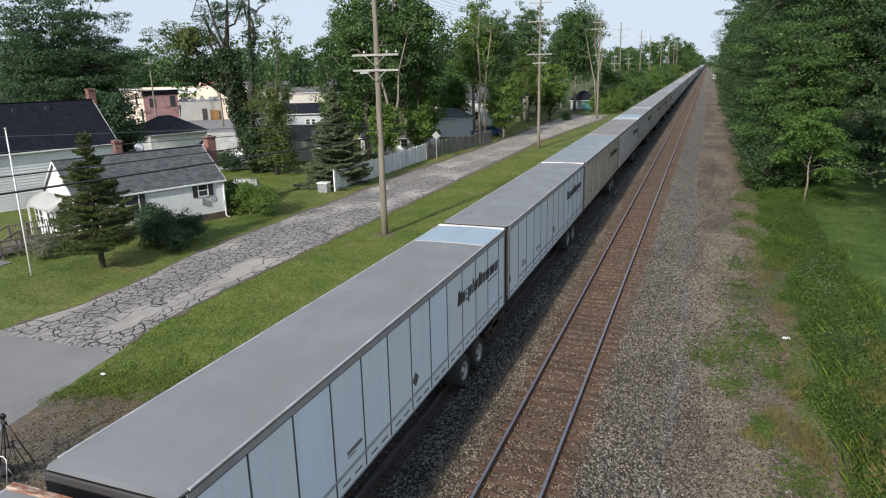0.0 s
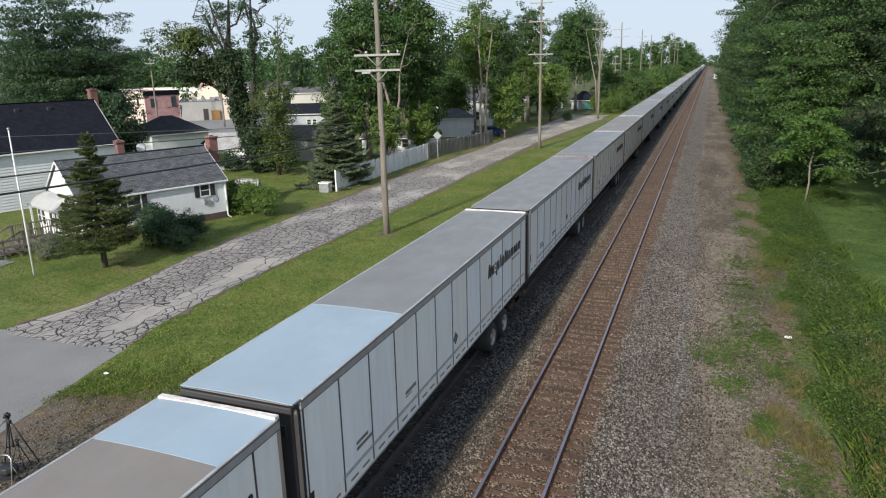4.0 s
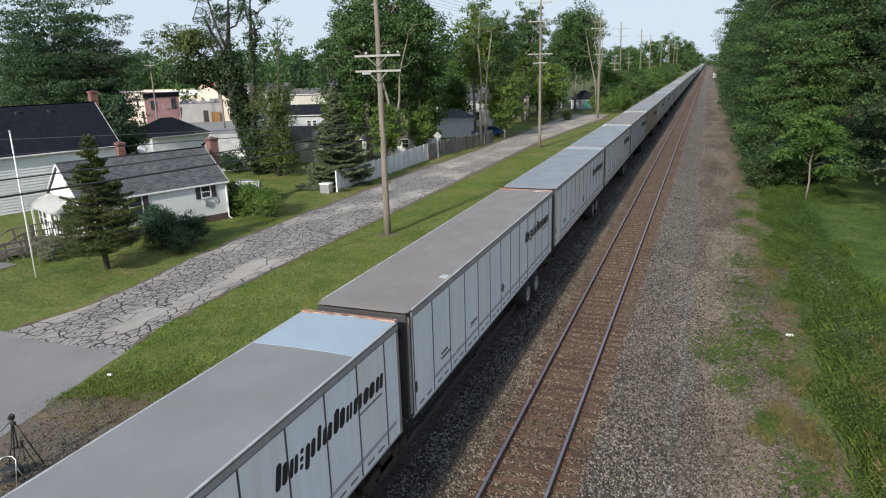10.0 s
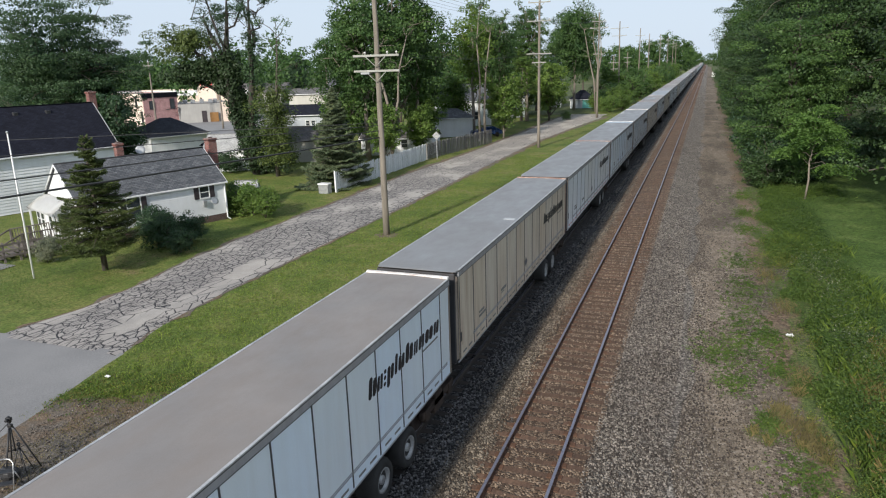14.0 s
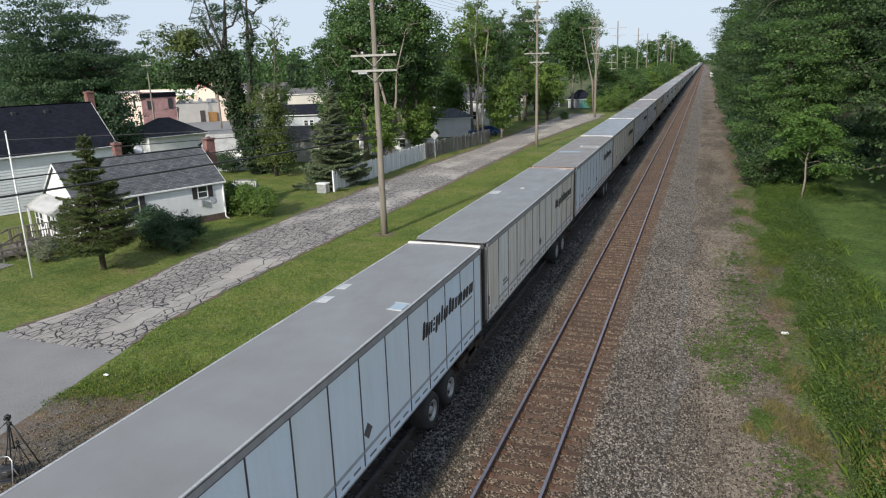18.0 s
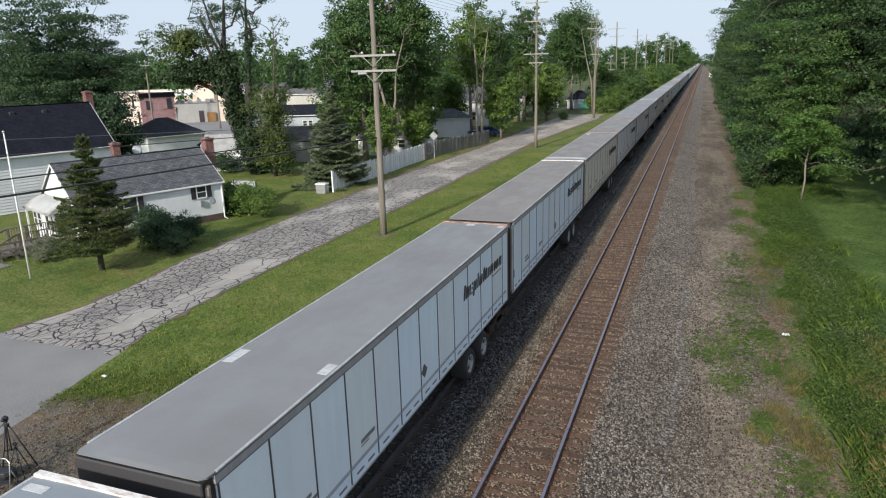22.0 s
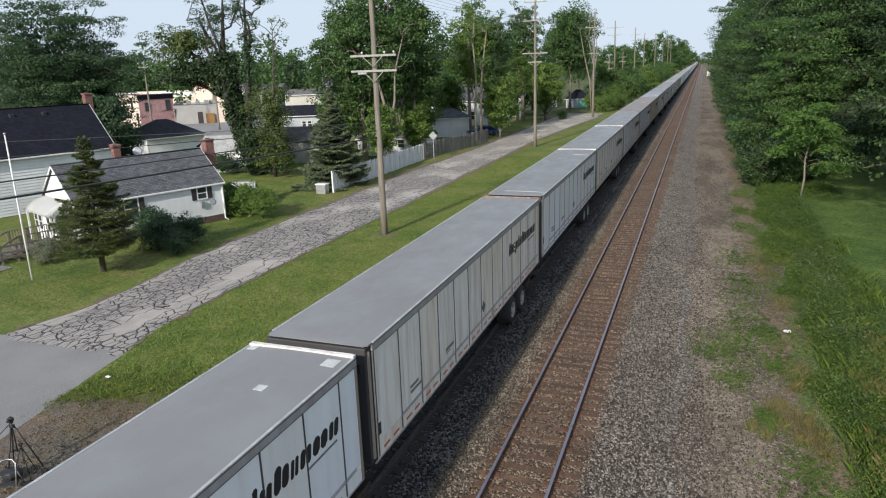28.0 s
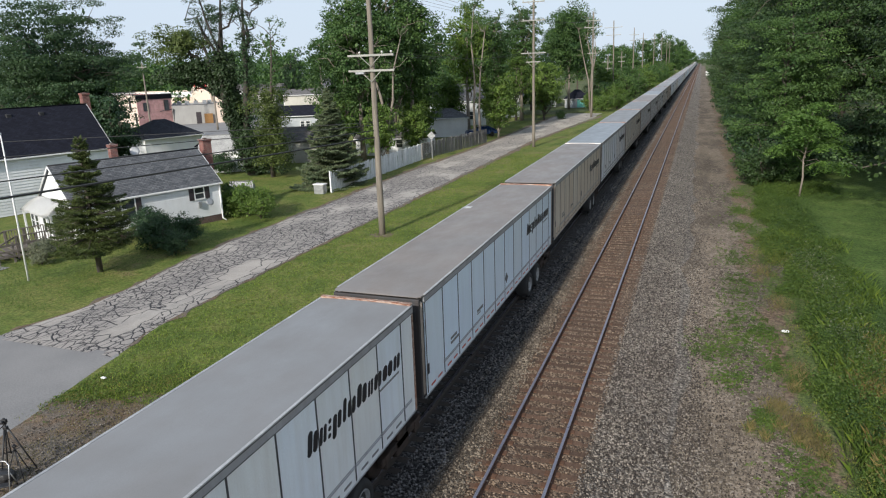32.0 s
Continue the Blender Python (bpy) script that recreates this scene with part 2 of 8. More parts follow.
def cracked_mat(name):
    """Old pale asphalt, crazed into long plates with dark tarry joints; some large plates stay whole."""
    m, n, l, s = shader(name)
    v = coords(n, l, world_space=True)
    wob = n.new("ShaderNodeTexNoise")
    wob.inputs["Scale"].default_value, wob.inputs["Detail"].default_value = 0.9, 3.0
    l.new(v, wob.inputs["Vector"])
    whole = noise_tex(n, l, coords(n, l, (1.0, 0.45, 1.0), True), 0.42, 2.0, 0.4)
    lines = []
    for stretch, width in (((0.42, 0.16, 1), 0.011), ((1.9, 1.0, 1), 0.05), ((3.6, 1.8, 1), 0.072)):
        warp = n.new("ShaderNodeVectorMath")
        warp.operation = "MULTIPLY_ADD"
        l.new(wob.outputs["Color"], warp.inputs[0])
        warp.inputs[1].default_value = (0.55, 0.45, 0)
        l.new(coords(n, l, stretch, True), warp.inputs[2])
        vo = n.new("ShaderNodeTexVoronoi")
        vo.feature = "DISTANCE_TO_EDGE"
        vo.voronoi_dimensions = "2D"
        vo.inputs["Scale"].default_value, vo.inputs["Randomness"].default_value = 1.0, 0.85
        l.new(warp.outputs[0], vo.inputs["Vector"])
        r = ramp(n, [(width * 0.45, (1, 1, 1)), (width, (0, 0, 0))])
        l.new(vo.outputs["Distance"], r.inputs[0])
        lines.append(r.outputs[0])
    where = ramp(n, [(0.36, (0, 0, 0)), (0.39, (1, 1, 1))])
    l.new(whole, where.inputs[0])
    dense = ramp(n, [(0.45, (0, 0, 0)), (0.475, (1, 1, 1))])
    l.new(whole, dense.inputs[0])
    crack = blend(n, l, 1.0, lines[1], where.outputs[0], "MULTIPLY")
    crack = blend(n, l, 1.0, crack, blend(n, l, 1.0, lines[2], dense.outputs[0], "MULTIPLY"), "LIGHTEN")
    xyz = n.new("ShaderNodeSeparateXYZ")
    l.new(v, xyz.inputs[0])
    worn = n.new("ShaderNodeMapRange")
    for k, val in zip(("From Min", "From Max", "To Min", "To Max"), (50.0, 95.0, 1.0, 0.35)):
        worn.inputs[k].default_value = val
    l.new(xyz.outputs[1], worn.inputs["Value"])
    crack = blend(n, l, 1.0, blend(n, l, 1.0, crack, worn.outputs[0], "MULTIPLY"), lines[0], "LIGHTEN")
    base = ramp(n, [(0.3, (0.265, 0.245, 0.224)), (0.5, (0.335, 0.308, 0.28)), (0.72, (0.405, 0.372, 0.335))])
    l.new(noise_tex(n, l, v, 0.5, 6.0, 0.7), base.inputs[0])
    grit = ramp(n, [(0.25, (0.75,) * 3), (0.75, (1.2,) * 3)])
    l.new(noise_tex(n, l, v, 45.0, 3.0), grit.inputs[0])
    c = blend(n, l, 1.0, base.outputs[0], grit.outputs[0], "MULTIPLY")
    gravel = blend(n, l, 1.0, (0.40, 0.355, 0.295), grit.outputs[0], "MULTIPLY")
    c = blend(n, l, worn.outputs[0], gravel, c)
    plate = ramp(n, [(0.36, (1.1, 1.1, 1.1)), (0.5, (0.9, 0.9, 0.92))])
    l.new(whole, plate.inputs[0])
    c = blend(n, l, 1.0, c, plate.outputs[0], "MULTIPLY")
    l.new(blend(n, l, crack, c, (0.026, 0.026, 0.03)), s.inputs["Base Color"])
    s.inputs["Roughness"].default_value = 0.9
    inv = n.new("ShaderNodeInvert")
    l.new(crack, inv.inputs["Color"])
    bumped(n, l, s, inv.outputs[0], 0.8, 0.03)
    return m


def shingle_mat(name, a, b, row=0.14, width=0.3):
    m, n, l, s = shader(name)
    tc = n.new("ShaderNodeTexCoord")
    br = n.new("ShaderNodeTexBrick")
    br.inputs["Scale"].default_value = 1.0
    br.inputs["Brick Width"].default_value, br.inputs["Row Height"].default_value = width, row
    br.inputs["Mortar Size"].default_value = 0.012
    br.inputs["Color1"].default_value, br.inputs["Color2"].default_value = (*a, 1), (*b, 1)
    br.inputs["Mortar"].default_value = (*(0.45 * x for x in a), 1)
    l.new(tc.outputs["UV"], br.inputs["Vector"])
    g = ramp(n, [(0.3, (0.75,) * 3), (0.7, (1.2,) * 3)])
    l.new(noise_tex(n, l, coords(n, l), 1.2, 5.0, 0.7), g.inputs[0])
    l.new(blend(n, l, 1.0, br.outputs["Color"], g.outputs[0], "MULTIPLY"), s.inputs["Base Color"])
    s.inputs["Roughness"].default_value = 0.95
    s.inputs["Specular IOR Level"].default_value = 0.2
    bumped(n, l, s, br.outputs["Fac"], 0.5, -0.01)
    return m


def brick_mat(name, a, b, mortar):
    m, n, l, s = shader(name)
    v = coords(n, l, jitter=False)
    sep, com = n.new("ShaderNodeSeparateXYZ"), n.new("ShaderNodeCombineXYZ")
    add = n.new("ShaderNodeMath")
    l.new(v, sep.inputs[0])
    l.new(sep.outputs[0], add.inputs[0])
    l.new(sep.outputs[1], add.inputs[1])
    l.new(add.outputs[0], com.inputs[0])
    l.new(sep.outputs[2], com.inputs[1])
    br = n.new("ShaderNodeTexBrick")
    br.inputs["Scale"].default_value = 1.0
    br.inputs["Brick Width"].default_value, br.inputs["Row Height"].default_value = 0.21, 0.075
    br.inputs["Mortar Size"].default_value = 0.008
    br.inputs["Color1"].default_value, br.inputs["Color2"].default_value, br.inputs["Mortar"].default_value = (*a, 1), (*b, 1), (*mortar, 1)
    l.new(com.outputs[0], br.inputs["Vector"])
    g = ramp(n, [(0.3, (0.75,) * 3), (0.7, (1.2,) * 3)])
    l.new(noise_tex(n, l, v, 1.5, 5.0), g.inputs[0])
    l.new(blend(n, l, 1.0, br.outputs["Color"], g.outputs[0], "MULTIPLY"), s.inputs["Base Color"])
    s.inputs["Roughness"].default_value = 0.85
    bumped(n, l, s, br.outputs["Fac"], 0.4, -0.01)
    return m


BALLAST = ballast_mat("ballast", (0.028, 0.023, 0.02), (0.10, 0.086, 0.073), (0.26, 0.235, 0.205))
# soot-dark bed under the train; the train's shade is in this colour too
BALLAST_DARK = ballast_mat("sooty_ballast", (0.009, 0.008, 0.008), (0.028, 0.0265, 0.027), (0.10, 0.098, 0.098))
STONES = ballast_mat("ballast_stones", (0.018, 0.0135, 0.011), (0.066, 0.054, 0.046), (0.215, 0.193, 0.168), island=True)
# darkened beyond soot to match the shade beside the train
STONES_SOOTY_SHADED = ballast_mat("sooty_shaded_stones", (0.006, 0.005, 0.005), (0.023, 0.0215, 0.0215), (0.16, 0.156, 0.157), island=True)
STONES_PALE = ballast_mat("pale_stones", (0.03, 0.023, 0.017), (0.08, 0.064, 0.048), (0.185, 0.158, 0.125), island=True)
STONES_RUSTY = ballast_mat("rusty_stones", (0.038, 0.024, 0.016), (0.092, 0.06, 0.04), (0.215, 0.162, 0.118), island=True)
BALLAST_RUSTY = ballast_mat("rusty_ballast", (0.045, 0.028, 0.018), (0.098, 0.063, 0.041), (0.20, 0.148, 0.105))
CINDER = path_mat("cinder_path")
EARTH = ground_mat("bare_earth", [(0.09, 0.065, 0.045), (0.14, 0.11, 0.08), (0.21, 0.18, 0.14)], 0.4, 9.0, 30.0, 0.6, 0.04)
GRAVEL_SOIL = ground_mat("gravelly_soil", [(0.105, 0.097, 0.09), (0.16, 0.142, 0.125), (0.165, 0.12, 0.085), (0.25, 0.20, 0.15)], 0.5, 7.0, 16.0, 1.0, 0.06)
GRASS = ground_mat("mown_grass", [(0.07, 0.108, 0.025), (0.105, 0.147, 0.033), (0.155, 0.176, 0.05), (0.195, 0.17, 0.08)], 0.22, 5.0, 9.0, 1.0)
LAWN = ground_mat("shaded_lawn", [(0.04, 0.078, 0.017), (0.072, 0.12, 0.028), (0.115, 0.16, 0.046)], 0.35, 4.0, 7.0, 1.0)
FIELD = ground_mat("far_ground", [(0.05, 0.075, 0.025), (0.08, 0.1, 0.035), (0.13, 0.13, 0.08)], 0.03, 0.6, 4.0, 0.3)
ROUGH_GRASS = ground_mat("rough_grass", [(0.05, 0.10, 0.018), (0.085, 0.13, 0.03), (0.15, 0.12, 0.06), (0.17, 0.115, 0.075)], 0.5, 6.0, 22.0, 1.0, 0.1)
ROAD_OLD = cracked_mat("crazed_asphalt")
ROAD_NEW = plain("grey_asphalt", (0.192, 0.188, 0.188), (0.262, 0.256, 0.254), 0.85, 0.3, 22.0, 0, 0.5, 0.01, world_space=True)
RAIL_STEEL = plain("rail_steel", (0.22, 0.21, 0.25), (0.33, 0.32, 0.37), 0.32, 0.8, 30.0, 0.75, 0.05, 0.002)
RAIL_RUST = plain("rail_rust", (0.09, 0.045, 0.028), (0.16, 0.08, 0.05), 0.8, 3.0, 60.0, 0.2)
TIE = plain("tie_timber", (0.078, 0.043, 0.027), (0.145, 0.086, 0.056), 0.9, 2.0, 26.0, 0, 0.6, 0.02, (6, 1, 6), tint=0.28)
PLATE = plain("tie_plate", (0.10, 0.05, 0.03), (0.17, 0.09, 0.055), 0.8, 9.0, 60.0, 0.3)
# darker copy of TIE for under the train: soot plus shade in the colour
TIE_SOOTY_SHADED = plain("sooty_shaded_tie", (0.035, 0.028, 0.025), (0.07, 0.055, 0.045), 0.9, 2.0, 26.0)
POLE_WOOD = plain("pole_timber", (0.15, 0.13, 0.105), (0.265, 0.232, 0.192), 0.9, 1.4, 22.0, 0, 0.5, 0.01, (7, 7, 0.5))
ARM_WOOD = plain("arm_timber", (0.27, 0.27, 0.24), (0.42, 0.42, 0.38), 0.85, 2.0, 25.0, 0, 0.4, 0.008)
GALV = plain("galvanised_steel", (0.33, 0.34, 0.35), (0.5, 0.51, 0.52), 0.45, 4.0, 40.0, 0.6, 0.1)
PORCELAIN = plain("porcelain", (0.55, 0.55, 0.52), (0.7, 0.7, 0.68), 0.25, 4.0, 40.0, 0, 0)
CABLE = plain("black_cable", (0.02, 0.02, 0.02), (0.035, 0.035, 0.035), 0.6, 5, 40, 0, 0)
SIDING = streaked("white_siding", (0.78, 0.79, 0.80), (0.55, 0.55, 0.52), 0.5, 0.25)
SIDING_GREY = streaked("grey_siding", (0.42, 0.45, 0.48), (0.3, 0.3, 0.3), 0.6, 0.4)
SIDING_CREAM = streaked("cream_siding", (0.50, 0.48, 0.42), (0.3, 0.29, 0.25), 0.6, 0.35)
WHITE_TRIM = plain("white_trim", (0.74, 0.74, 0.73), (0.82, 0.82, 0.81), 0.5, 2.0, 30.0, 0, 0.05)
DARK_TRIM = plain("dark_shutter", (0.03, 0.025, 0.028), (0.06, 0.045, 0.05), 0.6, 3, 30)
SHINGLE_GREY = shingle_mat("grey_shingles", (0.085, 0.09, 0.10), (0.15, 0.155, 0.165))
SHINGLE_DARK = shingle_mat("charcoal_shingles", (0.010, 0.011, 0.019), (0.017, 0.019, 0.030))
SHINGLE_CHARCOAL = shingle_mat("slate_grey_shingles", (0.034, 0.036, 0.046), (0.052, 0.055, 0.068))
SHINGLE_PALE = shingle_mat("pale_sheet_roof", (0.42, 0.42, 0.42), (0.48, 0.48, 0.47))
SHINGLE_BROWN = shingle_mat("weathered_shingles", (0.12, 0.115, 0.115), (0.19, 0.18, 0.175))
CHIMNEY_BRICK = brick_mat("red_brick", (0.24, 0.075, 0.06), (0.12, 0.045, 0.04), (0.26, 0.2, 0.18))
PINK_BRICK = brick_mat("pink_painted_brick", (0.50, 0.27, 0.26), (0.42, 0.21, 0.21), (0.45, 0.3, 0.28))
FOUNDATION = brick_mat("brown_brick", (0.10, 0.055, 0.045), (0.075, 0.04, 0.035), (0.12, 0.1, 0.09))
STUCCO_CREAM = streaked("cream_stucco", (0.76, 0.63, 0.52), (0.55, 0.45, 0.37), 0.8, 0.3)
STUCCO_GREY = streaked("grey_stucco", (0.40, 0.39, 0.37), (0.27, 0.26, 0.25), 0.8, 0.4)
FLAT_ROOF = plain("flat_roof_felt", (0.10, 0.105, 0.115), (0.19, 0.19, 0.2), 0.85, 0.8, 30)
FENCE_WHITE = plain("white_fence_board", (0.64, 0.66, 0.68), (0.84, 0.85, 0.86), 0.8, 2.0, 30.0, 0, 0.3, 0.006, (5, 5, 0.6), tint=0.12)
FENCE_GREY = plain("grey_fence_board", (0.14, 0.135, 0.13), (0.25, 0.24, 0.225), 0.9, 2.0, 30.0, 0, 0.4, 0.008, (5, 5, 0.6), tint=0.25)
DECK_WOOD = plain("deck_timber", (0.10, 0.085, 0.075), (0.19, 0.165, 0.145), 0.9, 2.0, 30, tint=0.2)
BARK = plain("bark", (0.055, 0.045, 0.036), (0.13, 0.11, 0.09), 0.95, 2.5, 18.0, 0, 0.9, 0.03, (4, 4, 0.6))
BARK_DARK = plain("dark_bark", (0.028, 0.024, 0.02), (0.065, 0.056, 0.046), 0.95, 2.5, 18.0, 0, 0.9, 0.03, (4, 4, 0.6))
BARK_PALE = plain("pale_bark", (0.16, 0.135, 0.11), (0.30, 0.26, 0.215), 0.9, 2.5, 18.0, 0, 0.6, 0.02, (4, 4, 0.6))
GLASS_DARK = plain("window_glass", (0.02, 0.025, 0.03), (0.05, 0.06, 0.07), 0.08, 0.7, 5.0, 0, 0)
BLACK_MATT = plain("black_plastic", (0.012, 0.012, 0.014), (0.03, 0.03, 0.032), 0.5, 6, 50)
ALU = plain("aluminium", (0.55, 0.55, 0.55), (0.7, 0.7, 0.7), 0.35, 6, 50, 0.8, 0.05)
LITTER_WHITE = plain("white_litter", (0.75, 0.75, 0.73), (0.85, 0.85, 0.84), 0.6, 8, 40)
RED_PAINT = plain("red_paint", (0.55, 0.03, 0.03), (0.62, 0.05, 0.05), 0.5, 4, 30)
TEAL_PAINT = plain("teal_paint", (0.12, 0.45, 0.40), (0.17, 0.52, 0.47), 0.6, 3, 30)
CAR_BLUE = plain("blue_car_paint", (0.02, 0.05, 0.16), (0.03, 0.07, 0.2), 0.25, 3, 30, 0.3, 0)

LEAF = foliage("broad_leaves", (0.030, 0.072, 0.025), (0.094, 0.166, 0.048), (1.5, 1.35, 1.0))
LEAF_LIGHT = foliage("light_leaves", (0.066, 0.125, 0.028), (0.155, 0.232, 0.056), (1.5, 1.35, 1.0), 0.3)
LEAF_DARK = foliage("dark_leaves", (0.024, 0.055, 0.031), (0.055, 0.10, 0.05), (1.5, 1.35, 1.0), 0.22)
FROND = foliage("frond_leaves", (0.065, 0.135, 0.03), (0.14, 0.235, 0.055), (1.4, 1.3, 1.0), 0.3)
IVY = foliage("ivy_leaves", (0.016, 0.032, 0.012), (0.04, 0.07, 0.024), (1.4, 1.3, 1.0), 0.12)
NEEDLE = foliage("spruce_needles", (0.045, 0.07, 0.02), (0.10, 0.125, 0.036), (1.3, 1.25, 1.0), 0.1, 0.8)
NEEDLE_BLUE = foliage("blue_spruce_needles", (0.075, 0.11, 0.065), (0.15, 0.19, 0.12), (1.6, 1.3, 0.9), 0.1, 0.8)
WEED = foliage("weeds", (0.042, 0.088, 0.016), (0.135, 0.195, 0.043), (1.7, 1.4, 0.9), 0.3, 0.9)
VERGE_LEAF = foliage("verge_leaves", (0.1, 0.16, 0.03), (0.215, 0.28, 0.066), (1.5, 1.35, 1.0), 0.3, 0.9)
WEED_DEEP = foliage("deep_green_weeds", (0.022, 0.05, 0.012), (0.07, 0.12, 0.03), (1.5, 1.35, 1.0), 0.25, 0.9)
STRAW = foliage("dry_grass", (0.14, 0.12, 0.055), (0.24, 0.2, 0.10), (1.3, 1.2, 1.0), 0.3, 0.9)
WOOD_LEAF = foliage("wood_leaves", (0.016, 0.038, 0.014), (0.064, 0.112, 0.033), (1.35, 1.25, 1.0), 0.14, 0.5)
WEED_YELLOW = foliage("yellow_green_weeds", (0.11, 0.14, 0.03), (0.2, 0.22, 0.07), (1.4, 1.3, 1.0), 0.3, 0.9)
OLIVE = foliage("olive_leaves", (0.058, 0.088, 0.026), (0.115, 0.15, 0.045), (1.4, 1.3, 1.0), 0.25)
GREY_LEAF = foliage("grey_weed_leaves", (0.12, 0.14, 0.10), (0.2, 0.22, 0.17), (1.3, 1.3, 1.2), 0.2, 0.9)

# ---- building blocks ----
def part(name, bm, material, parent=None, label=""):
    """Links a bmesh as one mesh object under a thing or a part."""
    me = bpy.data.meshes.new(name)
    bm.to_mesh(me)
    bm.free()
    return put(name, me, material, parent, label)


def put(name, me, material, parent=None, label="", at=None):
    """Links a mesh that may be shared; the material sits on the object."""
    ob = new(name, me)
    if not me.materials:
        me.materials.append(material)
    if me.materials[0] != material:
        ob.material_slots[0].link = "OBJECT"
        ob.material_slots[0].material = material
    if parent:
        ob.parent = parent
    if at is not None:
        ob.matrix_basis = at
    if label:
        ob["label"] = label
    return ob


def thing(name, m, label, category, group="", kind=""):
    ob = new(name)
    ob.empty_display_size = 0.2
    ob.matrix_basis = m
    return tagged(ob, label, category, group, kind)


def box(bm, x0, x1, y0, y1, z0, z1, bevel=0.0):
    made = bmesh.ops.create_cube(bm, size=1.0, matrix=Matrix.LocRotScale(((x0 + x1) / 2, (y0 + y1) / 2, (z0 + z1) / 2), None, (abs(x1 - x0), abs(y1 - y0), abs(z1 - z0))))
    if bevel:
        edges = {e for v in made["verts"] for e in v.link_edges}
        bmesh.ops.bevel(bm, geom=list(edges), offset=bevel, segments=1, affect="EDGES", clamp_overlap=True)
    return bm


def boxes(*dims, bevel=0.0):
    bm = bmesh.new()
    for d in dims:
        box(bm, *d, bevel=bevel)
    return bm


def tube(bm, points, radii, sides=8, cap=True):
    """A round bar through points, tapered."""
    rings = []
    for i, p in enumerate(points):
        a, b = Vector(points[max(0, i - 1)]), Vector(points[min(len(points) - 1, i + 1)])
        d = (b - a).normalized()
        u = d.orthogonal().normalized() if abs(d.z) > 0.95 else d.cross(Vector((0, 0, 1))).normalized()
        w = d.cross(u)
        r = radii[i] if isinstance(radii, (list, tuple)) else radii
        rings.append([bm.verts.new(Vector(p) + r * (math.cos(k * math.tau / sides) * u + math.sin(k * math.tau / sides) * w)) for k in range(sides)])
    for a, b in zip(rings, rings[1:]):
        for k in range(sides):
            bm.faces.new((a[k], a[(k + 1) % sides], b[(k + 1) % sides], b[k])).smooth = True
    if cap:
        bm.faces.new(rings[0][::-1])
        bm.faces.new(rings[-1])
    return bm


def disc_tube(bm, centre, axis, profile, sides=20):
    """A turned solid: profile of (along the axis, radius)."""
    axis = Vector(axis).normalized()
    pts = [Vector(centre) + axis * a for a, _ in profile]
    u = axis.orthogonal().normalized()
    w = axis.cross(u)
    rings = [[bm.verts.new(p + r * (math.cos(k * math.tau / sides) * u + math.sin(k * math.tau / sides) * w)) for k in range(sides)] for p, (_, r) in zip(pts, profile)]
    for a, b in zip(rings, rings[1:]):
        for k in range(sides):
            bm.faces.new((a[k], a[(k + 1) % sides], b[(k + 1) % sides], b[k])).smooth = True
    bm.faces.new(rings[0][::-1])
    bm.faces.new(rings[-1])
    return bm


def mesh_of(name, verts, faces, smooth=False):
    me = bpy.data.meshes.new(name)
    me.from_pydata(np.asarray(verts).tolist() if not isinstance(verts, list) else verts, [], np.asarray(faces).tolist() if not isinstance(faces, list) else faces)
    if smooth:
        me.polygons.foreach_set("use_smooth", [True] * len(me.polygons))
    return me


def sheet(name, xs, ys, height, material, kind="structure", label="", category=""):
    """A ground sheet on a grid of xs by ys."""
    verts = [(x, y, height(x, y)) for y in ys for x in xs]
    w = len(xs)
    faces = [(j * w + i, j * w + i + 1, (j + 1) * w + i + 1, (j + 1) * w + i) for j in range(len(ys) - 1) for i in range(w - 1)]
    ob = put(name, mesh_of(name, verts, faces, True), material)
    return tagged(ob, label, category or name.split("_")[0], kind=kind)


def strip(name, left, right, ys, height, material, label="", n=5, kind="structure", category="", lift=0.0):
    """A strip along the tracks between two edges given as functions of y."""
    verts, faces = [], []
    for y in ys:
        a, b = left(y), right(y)
        verts += [(a + (b - a) * i / n, y, height(a + (b - a) * i / n, y) + lift) for i in range(n + 1)]
    for j in range(len(ys) - 1):
        for i in range(n):
            k = j * (n + 1) + i
            faces.append((k, k + 1, k + n + 2, k + n + 1))
    ob = put(name, mesh_of(name, verts, faces, True), material)
    return tagged(ob, label, category or name.split("_")[0], kind=kind)


def spread(a, b, step0, grow=1.03):
    out, s = [a], step0
    while out[-1] + s < b:
        out.append(out[-1] + s)
        s *= grow
    return out + [b]


# ---- ground, road and track bed ----
GZ = -0.6
TRAIN_X = -3.885


def wave(x, y, k=1.0):
    return noise.noise(Vector((x * 0.35 * k, y * 0.35 * k, 0.3)))


def land(x, y):
    """The lie of the land beside the tracks."""
    h = GZ + 0.04 * wave(x, y, 0.4)
    if x > 3.4:
        h += 0.05 * min(1, (x - 3.4)) * wave(x, y, 1.3) - 0.05 * max(0, min(1, (x - 8.5) / 2))
    return h


def bed(x, y):
    """Crown and shoulders of the two-track ballast bed."""
    c = min(abs(x), abs(x - TRAIN_X))
    between = TRAIN_X < x < 0
    z = -0.17 - (0.0 if c < 1.5 else (0.10 if between else 0.38) * min(1, (c - 1.5) / (0.5 if between else 1.7)))
    return max(z, GZ + 0.02) + 0.015 * wave(x, y, 6)


